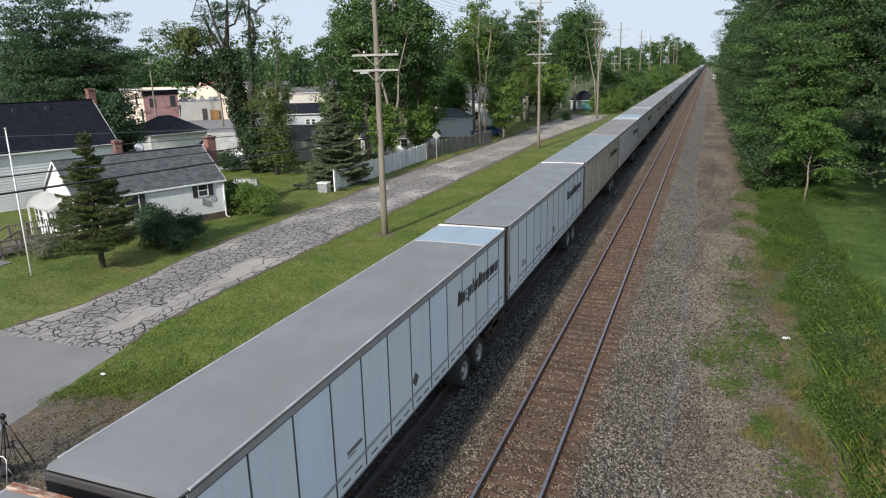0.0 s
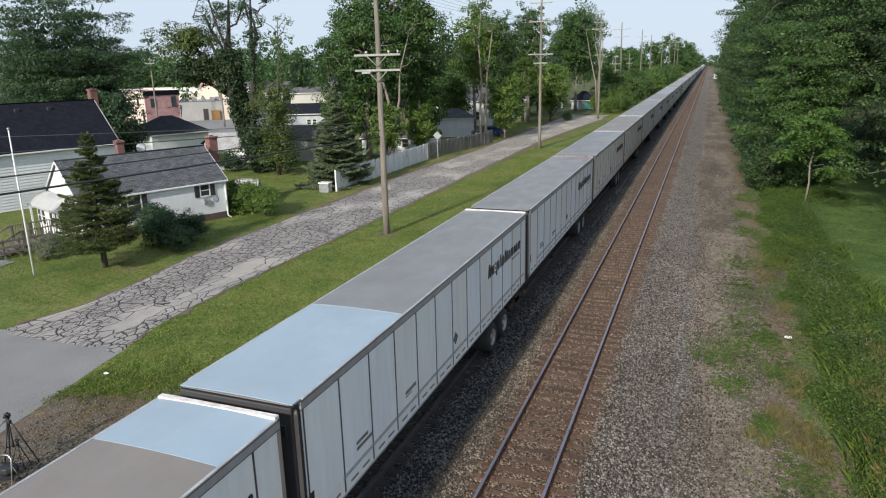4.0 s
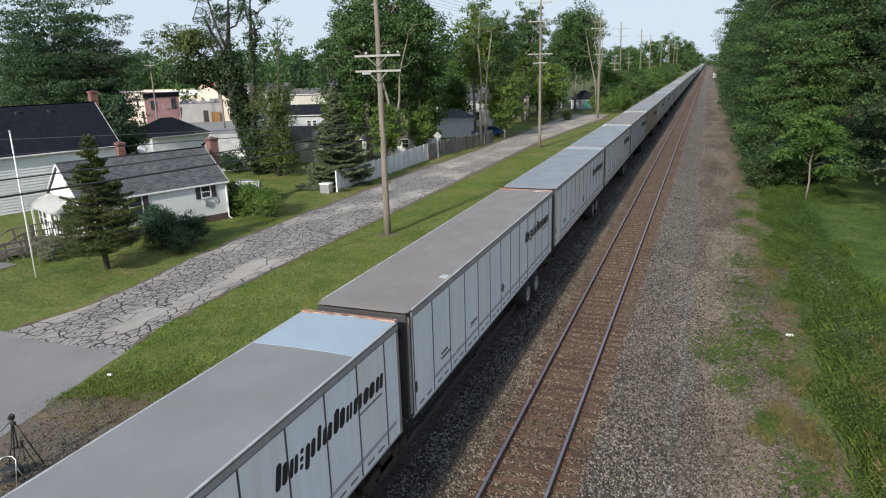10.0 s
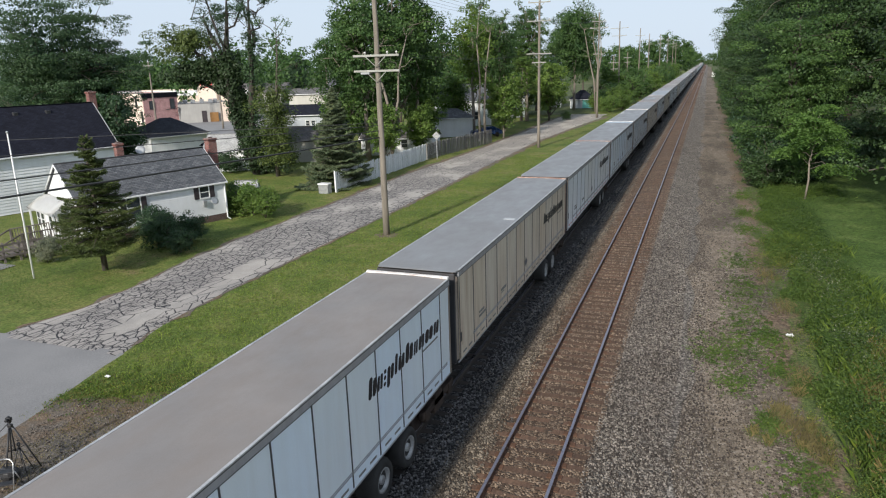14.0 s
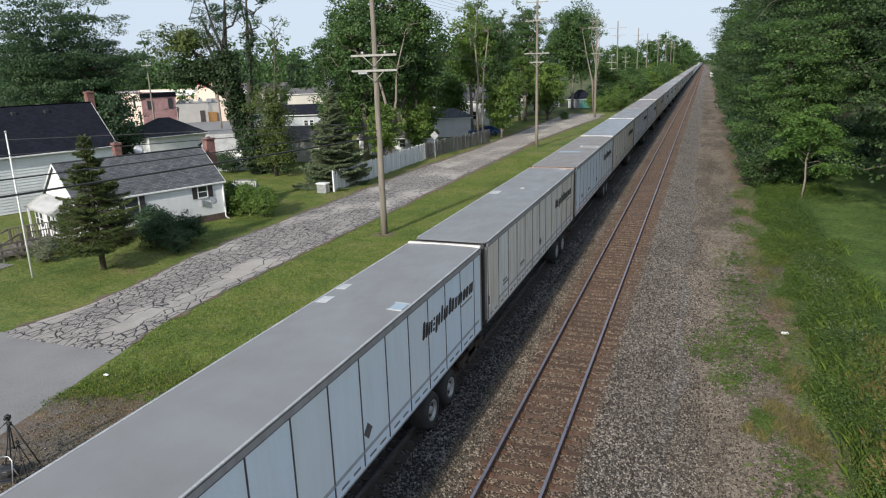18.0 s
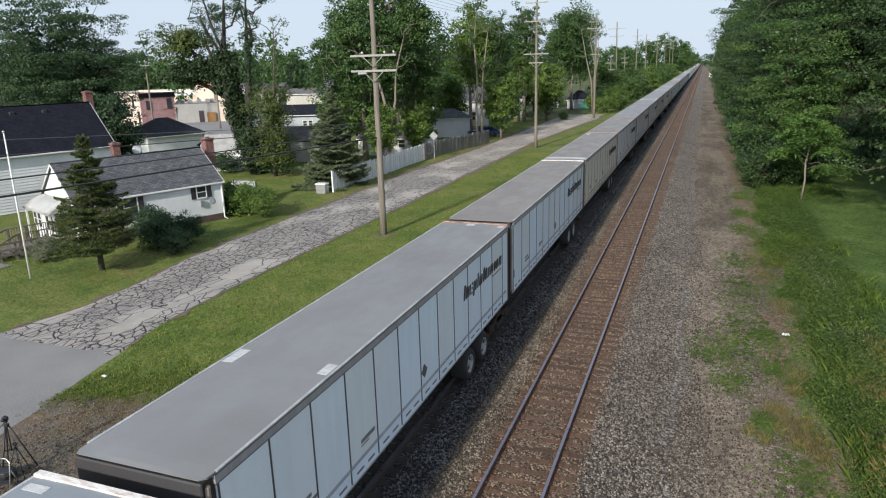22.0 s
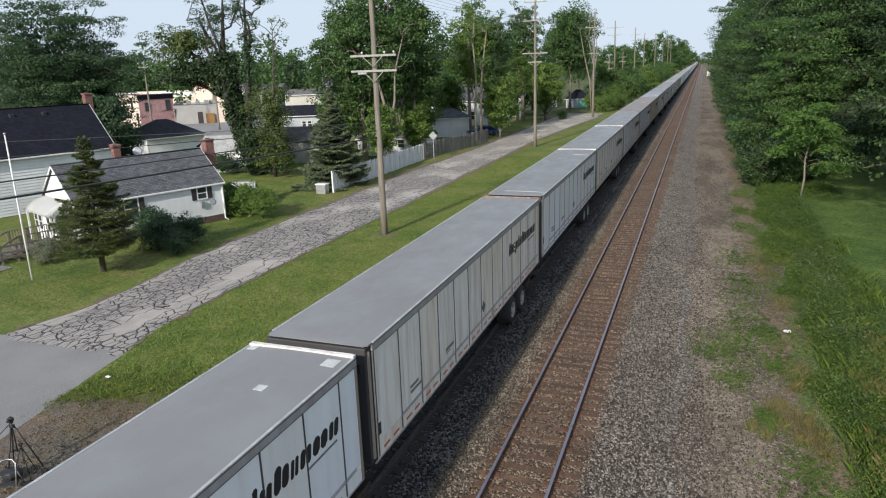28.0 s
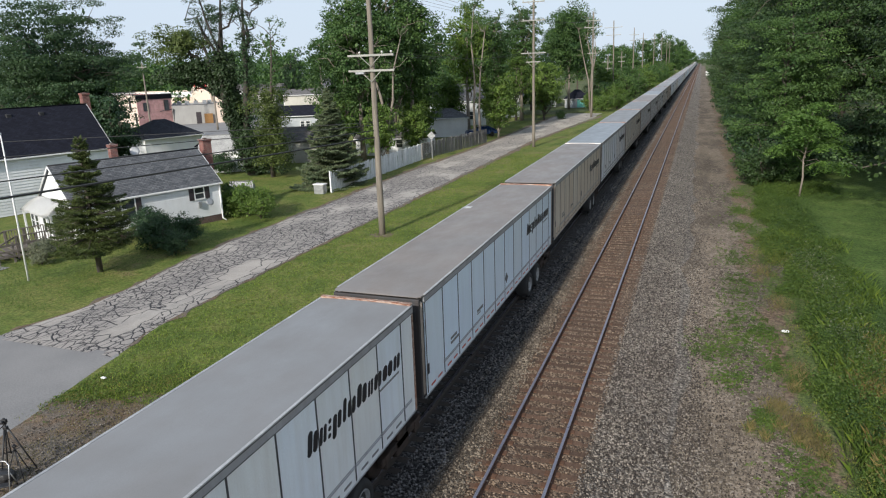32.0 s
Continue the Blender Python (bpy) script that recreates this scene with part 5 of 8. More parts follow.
part("dish_mast", tube(bmesh.new(), [(L1 - 4.1, 3.15, 4.6), (L1 - 4.1, 3.1, 5.05)], 0.03, 6), GALV, cottage)
# its porch at the gable end
porch = thing("porch", frame_at((-27.45, 38.05), L1), "white enclosed porch with curved metal awning and windows", "porch")
part("porch_wall", boxes((-0.95, -0.03, 1.1, 4.6, 0.0, 2.2)), SIDING, porch)
bm = bmesh.new()
rows_a = []
for k in range(9):
    a = k / 8
    rows_a.append([bm.verts.new((-0.05 - 1.35 * a, y, 2.75 - 0.7 * a ** 1.8)) for y in (0.55, 1.6, 2.8, 4.0, 5.1)])
for p, q in zip(rows_a, rows_a[1:]):
    for i in range(4):
        bm.faces.new((p[i], p[i + 1], q[i + 1], q[i])).smooth = True
bmesh.ops.solidify(bm, geom=bm.faces[:], thickness=0.05)
part("awning", bm, WHITE_TRIM, porch, "white curved awning roof")
for y in (1.35, 2.1, 3.5, 4.25):
    w = part("window", boxes((-0.03, 0.02, -0.27, 0.27, 0, 0.95)), GLASS_DARK, porch)
    w.matrix_basis = pose(-0.97, y, 0.95)
    part("window_frame", boxes((-0.05, 0.02, -0.33, -0.27, -0.06, 1.0), (-0.05, 0.02, 0.27, 0.33, -0.06, 1.0), (-0.05, 0.02, -0.27, 0.27, 0.95, 1.0), (-0.05, 0.02, -0.27, 0.27, 0.46, 0.5)), WHITE_TRIM, w)
for y in (0.75, 4.95):
    part("porch_post", boxes((-1.3, -1.2, y - 0.05, y + 0.05, 0, 2.15)), WHITE_TRIM, porch)
w = part("window", boxes((-0.35, 0.35, -0.03, 0.02, 0, 0.95)), GLASS_DARK, porch)
w.matrix_basis = pose(-0.5, 1.09, 0.95)
part("attic_vent", boxes((-0.06, -0.02, 2.4, 2.9, 3.35, 3.9)), WHITE_TRIM, cottage)

# timber steps and deck railing before the porch
deck = thing("wooden_deck", pose(-32.6, 26.4, GZ, 0, 0, TURN), "weathered grey timber steps with railing beside the porch", "deck")
part("platform", boxes((0, 3.4, 0, 2.2, 0.42, 0.5)), DECK_WOOD, deck)
for i in range(4):
    part("step", boxes((-0.3 * (i + 1), -0.3 * i - 0.02, 0.1, 2.0, 0.36 - 0.1 * i, 0.40 - 0.1 * i)), DECK_WOOD, deck)
for x in (0.05, 1.1, 2.2, 3.3):
    for y in (0.05, 2.15):
        part("deck_post", boxes((x - 0.05, x + 0.05, y - 0.05, y + 0.05, 0, 1.35)), DECK_WOOD, deck)
for y in (0.05, 2.15):
    part("handrail", boxes((0, 3.35, y - 0.06, y + 0.06, 1.33, 1.38)), DECK_WOOD, deck)
    part("handrail", tube(bmesh.new(), [(0, y, 1.32), (-1.3, y, 0.75)], 0.045, 4), DECK_WOOD, deck)
    part("deck_post", boxes((-1.35, -1.25, y - 0.05, y + 0.05, -0.05, 0.85)), DECK_WOOD, deck)
    for i in range(22):
        part("baluster", boxes((0.15 + 0.145 * i - 0.018, 0.15 + 0.145 * i + 0.018, y - 0.018, y + 0.018, 0.5, 1.34)), DECK_WOOD, deck)

# the large white building with a dark roof
L2 = 22.0
hall = gabled_house("white_hall", frame_at((-42.58, 43.4), L2, 70.6), L2, 7.18, 4.51, 3.24, SIDING, SHINGLE_DARK, "large white clapboard building with steep charcoal shingle roof", over=0.3, board=(0.22, 0.05))
chimney(hall, L2 + 0.55, 4.3, 0.0, 8.75, 0.6)
for x in (L2 - 6.0, L2 - 3.6):
    part("roof_vent", boxes((x - 0.2, x + 0.2, 2.85, 3.15, 7.05, 7.42), bevel=0.05), BLACK_MATT, hall)
part("stain", disc_tube(bmesh.new(), (L2 - 7.8, -0.03, 1.4), (0, -1, 0), [(0, 0.16), (0.012, 0.14)], 10), SIDING_GREY, hall, "round vent cover")

# garages and sheds behind
garage = gabled_house("white_garage", frame_at((-58.4, 73.8), 7.6), 7.6, 7.0, 2.5, 1.9, SIDING, SHINGLE_CHARCOAL, "white garage with dark hipped roof and white corners", hip=3.0, over=0.35)
shed = gabled_house("white_shed", frame_at((-39.7, 59.0), 5.6, 24.0), 5.6, 6.2, 2.1, 1.4, SIDING, SHINGLE_PALE, "white clapboard shed with pale gable roof", over=0.2)
hut = gabled_house("small_hut", frame_at((-45.5, 62.4), 2.4), 2.4, 2.2, 2.4, 0.9, SIDING_GREY, SHINGLE_DARK, "small grey hut with a dark pyramid roof", hip=1.0, over=0.25, trim=False)
green_wall = gabled_house("long_shed", frame_at((-35.8, 66.0), 9.0, 20.0), 9.0, 5.0, 2.4, 1.3, SIDING_CREAM, SHINGLE_BROWN, "long pale shed half hidden by ivy", over=0.2, trim=False)
doghouse = gabled_house("dog_kennel", frame_at((-30.2, 45.3), 1.7, 25), 1.7, 1.2, 0.8, 0.5, SIDING, SHINGLE_PALE, "small white kennel with pale roof on the lawn", over=0.1, category="kennel", trim=False)
grey_house = gabled_house("grey_house", frame_at((-53.3, 97.0), 9.0, 20), 9.0, 7.0, 3.1, 1.3, SIDING_GREY, SHINGLE_DARK, "grey house with dark roof among trees", over=0.4)
window(grey_house, 5.6, 1.3, 0.6, 0.8, False)
window(grey_house, 6.5, 1.3, 0.6, 0.8, False)
window(grey_house, 8.3, 1.2, 0.7, 1.0, False)
cream_house = gabled_house("cream_house", frame_at((-58.0, 118.0), 14.0, 18), 14.0, 9.0, 5.6, 0.9, SIDING_CREAM, SHINGLE_BROWN, "cream two-storey house with a low brown roof", over=0.3)
roof_house = gabled_house("grey_roofed_house", frame_at((-72.0, 165.0), 18.0, 18), 18.0, 11.0, 6.0, 3.6, SIDING_GREY, SHINGLE_GREY, "distant house with a broad grey roof", over=0.3)
chimney(roof_house, 14.5, 3.0, 6.0, 10.5, 0.9)
fence_house = gabled_house("white_bungalow", frame_at((-25.9, 73.0), 8.4, 10), 8.4, 5.0, 2.0, 0.9, SIDING, SHINGLE_BROWN, "low white bungalow behind the picket fence", over=0.25)
window(fence_house, 3.0, 0.9, 1.1, 0.9, False)
window(fence_house, 5.2, 0.9, 0.7, 0.9, False)
grey_garage = gabled_house("grey_garage", frame_at((-27.7, 93.5), 5.6, 22), 5.6, 5.5, 2.75, 1.1, SIDING, SHINGLE_GREY, "pale grey garage with dark hipped roof behind the fence", hip=2.0, over=0.3)
house_b = gabled_house("blue_white_house", frame_at((-30.5, 112.0), 9.0, 25), 9.0, 8.0, 4.2, 2.6, SIDING, SHINGLE_GREY, "white two-storey house behind trees", over=0.3)
window(house_b, 3.0, 2.6, 0.7, 1.1, False)
window(house_b, 6.5, 1.0, 0.8, 1.3, False)
house_c = gabled_house("white_house", frame_at((-28.4, 129.0), 5.0, 15), 5.0, 7.0, 4.1, 1.4, SIDING, SHINGLE_GREY, "white house with a grey roof by the street bend", over=0.4)
window(house_c, 3.6, 1.5, 0.8, 1.5, False)
house_d = gabled_house("far_white_house", frame_at((-27.6, 158.0), 4.0, 15), 4.0, 6.0, 5.4, 1.4, SIDING, SHINGLE_GREY, "far white house with grey roof", over=0.3)
teal_garage = gabled_house("far_garage", frame_at((-19.6, 154.0), 5.0, 8), 5.0, 6.0, 2.1, 1.7, SIDING_GREY, SHINGLE_DARK, "grey garage with dark hipped roof and teal door", hip=2.0, over=0.35)
part("garage_door", boxes((2.6, 4.7, -0.05, -0.01, 0.05, 1.9)), TEAL_PAINT, teal_garage, "teal garage door")


# ---- the row of shops in the distance ----
def block(name, m, length, depth, height, mats, label, parapet=0.35):
    """A flat-roofed building; mats: front (minus y), left end (minus x), the rest."""
    b = thing(name, m, label, "building", "shops behind the street")
    part("wall", boxes((0, length, 0, 0.25, 0, height)), mats[0], b)
    part("wall", boxes((-0.0, 0.25, 0.25, depth, 0, height)), mats[1], b)
    part("wall", boxes((length - 0.25, length, 0.25, depth, 0, height)), mats[0], b)
    part("wall", boxes((0.25, length - 0.25, depth - 0.25, depth, 0, height)), mats[0], b)
    part("roof", boxes((0.25, length - 0.25, 0.25, depth - 0.25, height - parapet - 0.2, height - parapet)), FLAT_ROOF, b, "flat felt roof")
    part("coping", boxes((-0.06, length + 0.06, -0.06, 0.31, height, height + 0.12), bevel=0.02), FLAT_ROOF, b)
    part("coping", boxes((-0.06, 0.31, 0.31, depth + 0.06, height, height + 0.12), bevel=0.02), FLAT_ROOF, b)
    return b


def shop_window(b, x, z, w, h, end=False):
    win = part("window", boxes((-w / 2, w / 2, -0.04, 0.02, 0, h)), GLASS_DARK, b)
    win.matrix_basis = pose(-0.0, x, z, 0, 0, -90) if end else pose(x, -0.0, z)
    part("window_frame", boxes((-w / 2 - 0.12, -w / 2, -0.08, 0.02, -0.1, h + 0.1), (w / 2, w / 2 + 0.12, -0.08, 0.02, -0.1, h + 0.1), (-w / 2, w / 2, -0.08, 0.02, h, h + 0.12), (-w / 2, w / 2, -0.1, 0.02, -0.12, 0)), DARK_TRIM, win)
    return win


pink = block("pink_brick_shop", pose(-102.2, 108.3, GZ, 0, 0, TURN), 7.2, 16.0, 6.4, (PINK_BRICK, STUCCO_CREAM), "two-storey pink brick shop with cream side wall")
shop_window(pink, 1.7, 3.3, 0.9, 1.5)
shop_window(pink, 6.0, 3.2, 0.8, 1.9)
shop_window(pink, 3.2, 3.6, 0.6, 2.2, True)
shop_window(pink, 1.2, 0.4, 0.6, 2.4, True)
part("fire_stair", tube(bmesh.new(), [(4.2, -0.6, 3.0), (7.1, -0.6, 3.3), (7.1, -0.3, 0.0)], 0.09, 4), DARK_TRIM, pink, "dark steel stair")
part("cornice", boxes((-0.1, 7.3, -0.12, 0.3, 5.5, 6.38)), SHINGLE_DARK, pink, "dark band along the parapet")
annex = block("grey_shop", pose(-99.3, 114.6, GZ, 0, 0, 40), 8.6, 14.0, 3.9, (STUCCO_GREY, STUCCO_GREY), "single-storey grey rendered shop with flat roof")
d = part("door", boxes((4.6, 5.6, -0.06, 0.0, 0.05, 2.4)), DARK_TRIM, annex, "dark back door")
d = part("board", boxes((6.2, 7.9, -0.5, -0.05, 0.05, 2.0)), plain("orange_crate", (0.24, 0.12, 0.035), (0.32, 0.17, 0.06), 0.7), annex, "orange-brown wooden crate")
for x in (1.0, 2.6, 4.4, 6.2, 7.2):
    part("roof_unit", boxes((x, x + 0.9, 4 + (x * 7) % 3, 5 + (x * 7) % 3, 3.6, 4.6), bevel=0.05), GALV, annex, "rooftop ventilation unit")
cream_block = block("cream_shop", pose(-92.2, 119.6, GZ, 0, 0, 40), 6.4, 12.0, 4.1, (STUCCO_CREAM, STUCCO_GREY), "small cream rendered shop with flat roof")
grey_gable = gabled_house("grey_warehouse", pose(-112.0, 150.0, GZ, 0, 0, 10), 13.0, 12.0, 4.6, 2.4, STUCCO_GREY, SHINGLE_BROWN, "grey warehouse with shallow pale roof", over=0.2, trim=False)
market = block("market_hall", pose(-150.0, 140.0, GZ, 0, 0, 8), 46.0, 20.0, 5.8, (STUCCO_CREAM, STUCCO_CREAM), "long pale supermarket hall with flat white roof edge")
part("fascia", boxes((0, 46, -0.3, -0.02, 4.6, 5.9)), WHITE_TRIM, market, "white fascia band")
tower = part("sign_tower", boxes((32.0, 37.4, -1.2, 6.0, 0.0, 9.3), bevel=0.1), STUCCO_CREAM, market, "cream sign tower")
for k in range(4):
    part("sign_bar", boxes((33.0 + 0.95 * k, 33.75 + 0.95 * k, -1.28, -1.2, 7.1, 8.1)), RED_PAINT, market, "red sign shape")
part("sign_bar", boxes((33.3, 36.3, -1.28, -1.2, 6.5, 6.75)), RED_PAINT, market)
for x, y, h in ((-96.0, 104.6, 12.5), (-79.8, 104.0, 10.0), (-84.0, 150.0, 13.0)):
    utility_pole(x, y, h, [(h - 1.4, 1.2, (-1, 1))], radius=0.19)
yard_lot = strip("shop_yard", lambda y: -140.0, lambda y: -64.0, [88.0, 96.0, 104.0, 112.0, 124.0, 140.0], land, ROAD_NEW, "grey asphalt yard behind the shops", 12, category="road", lift=0.01)
drive = strip("driveway", lambda y: -62.0, lambda y: -31.5, [21.5, 22.6, 24.0, 25.0], land, ROAD_NEW, "grey asphalt drive beside the white hall", 16, category="driveway", lift=0.02)


# ---- fences, flagpole, signs, tripod and litter ----
def board_fence(label, mat, y0, y1, x_of, height, name, step=0.19):
    f = thing(name, pose(0, 0, 0), label, "fence")
    rnd = random.Random(int(y0))
    n = int((y1 - y0) / step)
    me = []
    for v in range(3):
        bm = bmesh.new()
        w = 0.082
        pts = [(-w, 0), (w, 0), (w, height - 0.09), (w * 0.45, height), (-w * 0.45, height), (-w, height - 0.09)]
        a = [bm.verts.new((-0.012, p, q)) for p, q in pts]
        b = [bm.verts.new((0.012, p, q)) for p, q in pts]
        bm.faces.new(a[::-1])
        bm.faces.new(b)
        for i in range(6):
            bm.faces.new((a[i], a[(i + 1) % 6], b[(i + 1) % 6], b[i]))
        m = bpy.data.meshes.new("board")
        bm.to_mesh(m)
        bm.free()
        me.append(m)
    for i in range(n):
        y = y0 + i * step
        put("board", me[i % 3], mat, f, at=pose(x_of(y) + rnd.uniform(-0.01, 0.01), y, GZ + rnd.uniform(-0.04, 0.06), rnd.uniform(-1.5, 1.5), rnd.uniform(-1, 1), 0))
    for z in (0.35, height - 0.4):
        pts = [(x_of(y0) - 0.04, y0, GZ + z), (x_of((y0 + y1) / 2) - 0.04, (y0 + y1) / 2, GZ + z), (x_of(y1) - 0.04, y1, GZ + z)]
        part("fence_rail", tube(bmesh.new(), pts, 0.04, 4), mat, f)
    for i in range(int((y1 - y0) / 2.4) + 1):
        y = y0 + 2.4 * i
        part("fence_post", boxes((x_of(y) - 0.13, x_of(y) - 0.04, y - 0.045, y + 0.045, GZ - 0.1, GZ + height + 0.05)), mat, f)
    return f


white_fence = board_fence("tall weathered white picket fence along the street", FENCE_WHITE, 48.9, 69.0, lambda y: -24.85, 1.75, "picket_fence")
grey_fence = board_fence("weathered grey board fence along the street", FENCE_GREY, 69.3, 86.0, lambda y: -24.9 + 2.5 * max(0, (y - 69.3) / 16.7) ** 1.1, 1.75, "board_fence")
bin_box = thing("utility_box", pose(-25.6, 48.3, GZ), "small white utility box at the fence end", "box")
part("cabinet", boxes((-0.45, 0.45, -0.3, 0.3, 0, 0.75), bevel=0.03), GALV, bin_box)
part("lid", boxes((-0.5, 0.5, -0.35, 0.35, 0.75, 0.85), bevel=0.02), WHITE_TRIM, bin_box)
sign = thing("street_sign", pose(-24.0, 69.9, GZ), "grey-backed diamond street sign on a thin post", "sign")
part("post", boxes((-0.03, 0.03, -0.03, 0.03, -0.1, 3.0)), GALV, sign)
dm = bmesh.new()
bmesh.ops.create_cube(dm, size=1.0, matrix=pose(0, -0.05, 2.55, 0, 45, 0) @ Matrix.Diagonal((0.68, 0.02, 0.68, 1)))
part("plate", dm, ALU, sign, "bare grey back of a diamond plate")
flag = thing("flagpole", pose(-28.25, 23.5, GZ, 0, 0.8), "thin white flagpole on the lawn", "flagpole")
part("shaft", tube(bmesh.new(), [(0, 0, -0.2), (0, 0, 3.8), (0, 0, 7.4)], [0.05, 0.045, 0.03], 8), LITTER_WHITE, flag)
part("finial", disc_tube(bmesh.new(), (0, 0, 7.38), (0, 0, 1), [(0, 0.03), (0.04, 0.06), (0.08, 0.06), (0.12, 0.02)], 8), GALV, flag)
mesh_fence = thing("wire_fence", pose(-33.5, 23.0, GZ, 0, 0, TURN), "low dark timber and wire fence by the drive", "fence")
for i in range(7):
    part("fence_post", boxes((i * 0.8 - 0.05, i * 0.8 + 0.05, -0.05, 0.05, -0.1, 1.15)), DECK_WOOD, mesh_fence)
for z in (0.3, 0.6, 0.95):
    part("fence_rail", boxes((-0.05, 4.85, -0.09, -0.05, z, z + 0.12)), DECK_WOOD, mesh_fence)

tripod = thing("camera_tripod", pose(-12.65, 10.55, GZ + 0.02, 0, 0, 20), "black camera tripod with a small camera on the gravel", "tripod")
for k in range(3):
    a = math.tau * k / 3 + 0.4
    leg = part("leg", tube(bmesh.new(), [(0.05 * math.cos(a), 0.05 * math.sin(a), 1.28), (0.27 * math.cos(a), 0.27 * math.sin(a), 0.66), (0.5 * math.cos(a), 0.5 * math.sin(a), 0.0)], [0.024, 0.022, 0.014], 8), BLACK_MATT, tripod)
    part("spreader", tube(bmesh.new(), [(0, 0, 0.62), (0.25 * math.cos(a), 0.25 * math.sin(a), 0.72)], 0.01, 6), BLACK_MATT, tripod)
part("centre_column", tube(bmesh.new(), [(0, 0, 0.58), (0, 0, 1.42)], 0.018, 8), BLACK_MATT, tripod)
part("head", boxes((-0.05, 0.05, -0.05, 0.05, 1.28, 1.36), (-0.04, 0.04, -0.04, 0.04, 1.4, 1.46), bevel=0.01), BLACK_MATT, tripod)
part("pan_handle", tube(bmesh.new(), [(0.0, 0.0, 1.42), (-0.22, -0.2, 1.2)], 0.011, 6), BLACK_MATT, tripod)
camera_body = part("camera_body", boxes((-0.07, 0.07, -0.045, 0.045, 1.46, 1.56), (-0.03, 0.03, -0.045, 0.03, 1.56, 1.59), bevel=0.012), BLACK_MATT, tripod)
part("lens", disc_tube(bmesh.new(), (0, -0.045, 1.51), (0, -1, 0), [(0, 0.035), (0.08, 0.038), (0.085, 0.028)], 12), BLACK_MATT, camera_body)
copy_thing(tripod, pose(-12.3, 10.42, GZ + 0.02, 0, 0, 75) @ Matrix.Diagonal((0.62, 0.62, 0.62, 1)))["label"] = "short black tripod with a small camera on the gravel"
stool = thing("folding_stool", pose(-12.12, 9.85, GZ + 0.02, 0, 0, 35), "silver folding step stool on the gravel", "stool")
for s in (-1, 1):
    part("frame", tube(bmesh.new(), [(s * 0.2, -0.3, 0.0), (s * 0.2, 0.02, 0.72), (s * 0.12, 0.06, 0.82), (-s * 0.0, 0.06, 0.84)], 0.014, 8), ALU, stool)
    part("rear_leg", tube(bmesh.new(), [(s * 0.2, 0.32, 0.0), (s * 0.2, 0.0, 0.5)], 0.013, 8), ALU, stool)
part("tread", boxes((-0.2, 0.2, -0.2, 0.0, 0.24, 0.27), bevel=0.008), BLACK_MATT, stool)
part("tread", boxes((-0.2, 0.2, -0.05, 0.15, 0.48, 0.51), bevel=0.008), BLACK_MATT, stool)
bag = thing("camera_bag", pose(-12.55, 10.2, GZ + 0.02, 0, 0, 15), "black soft camera bag on the ground", "bag")
bb = bmesh.new()
bmesh.ops.create_uvsphere(bb, u_segments=14, v_segments=8, radius=0.5, matrix=pose(0, 0, 0.17) @ Matrix.Diagonal((0.6, 0.42, 0.38, 1)))
for v in bb.verts:
    v.co.z = max(0.0, v.co.z + 0.03 * noise.noise(v.co * 6))
part("body", bb, BLACK_MATT, bag)
part("strap", tube(bmesh.new(), [(-0.25, 0, 0.2), (-0.1, 0.05, 0.42), (0.12, 0.03, 0.42), (0.26, 0, 0.2)], 0.015, 6), BLACK_MATT, bag)


def litter(x, y, s, label, seed):
    rnd = random.Random(seed)
    bm = bmesh.new()
    bmesh.ops.create_icosphere(bm, subdivisions=2, radius=s, matrix=Matrix.Diagonal((1.2, 0.8, 0.5, 1)))
    for v in bm.verts:
        v.co += Vector([rnd.uniform(-0.15, 0.15) * s for _ in range(3)])
        v.co.z = max(v.co.z, -0.2 * s)
    ob = part("litter", bm, LITTER_WHITE)
    ob.matrix_basis = pose(x, y, land(x, y) + 0.2 * s + 0.05)
    tagged(ob, label, "litter", "litter by the tracks")


litter(6.87, 25.8, 0.12, "crumpled white paper cup in the weeds", 1)
litter(-14.95, 15.6, 0.09, "crumpled white paper on the grass", 2)
litter(-2.45, 14.3, 0.09, "pale lump of stone in the ballast", 3)
relay = thing("signal_cabinet", pose(6.7, 405.0, GZ), "white trackside signal cabinet", "cabinet")
part("body", boxes((-0.9, 0.9, -0.8, 0.8, 0, 2.2), bevel=0.05), WHITE_TRIM, relay)
part("lid", boxes((-1.0, 1.0, -0.9, 0.9, 2.2, 2.4), bevel=0.05), WHITE_TRIM, relay)


def parked_car(x, y, turn, paint, label):
    c = thing("parked_car", pose(x, y, GZ + 0.02, 0, 0, turn), label, "car", "parked cars")
    bm = bmesh.new()
    prof = [(-2.2, 0.35), (-2.2, 0.75), (-1.9, 0.92), (-0.95, 0.98), (-0.35, 1.42), (1.0, 1.45), (1.75, 1.0), (2.15, 0.92), (2.2, 0.4)]
    sides = [[bm.verts.new((x0, s * (0.86 if z < 1.0 else 0.66), z)) for x0, z in prof] for s in (-1, 1)]
    for i in range(len(prof) - 1):
        bm.faces.new((sides[0][i], sides[0][i + 1], sides[1][i + 1], sides[1][i]))
    bm.faces.new(sides[0][::-1])
    bm.faces.new(sides[1])
    bmesh.ops.bevel(bm, geom=bm.edges[:], offset=0.06, segments=2, affect="EDGES")
    part("body", bm, paint, c)
    part("glass", boxes((-0.6, 1.3, -0.70, 0.70, 1.02, 1.34), bevel=0.08), GLASS_DARK, c)
    for wx in (-1.4, 1.4):
        for s in (-1, 1):
            w = part("wheel", disc_tube(bmesh.new(), (0, 0, 0), (0, 1, 0), [(-0.1, 0.25), (-0.1, 0.32), (0.1, 0.32), (0.1, 0.25)], 14), TYRE, c)
            w.matrix_basis = pose(wx, s * 0.8, 0.32)
    return c


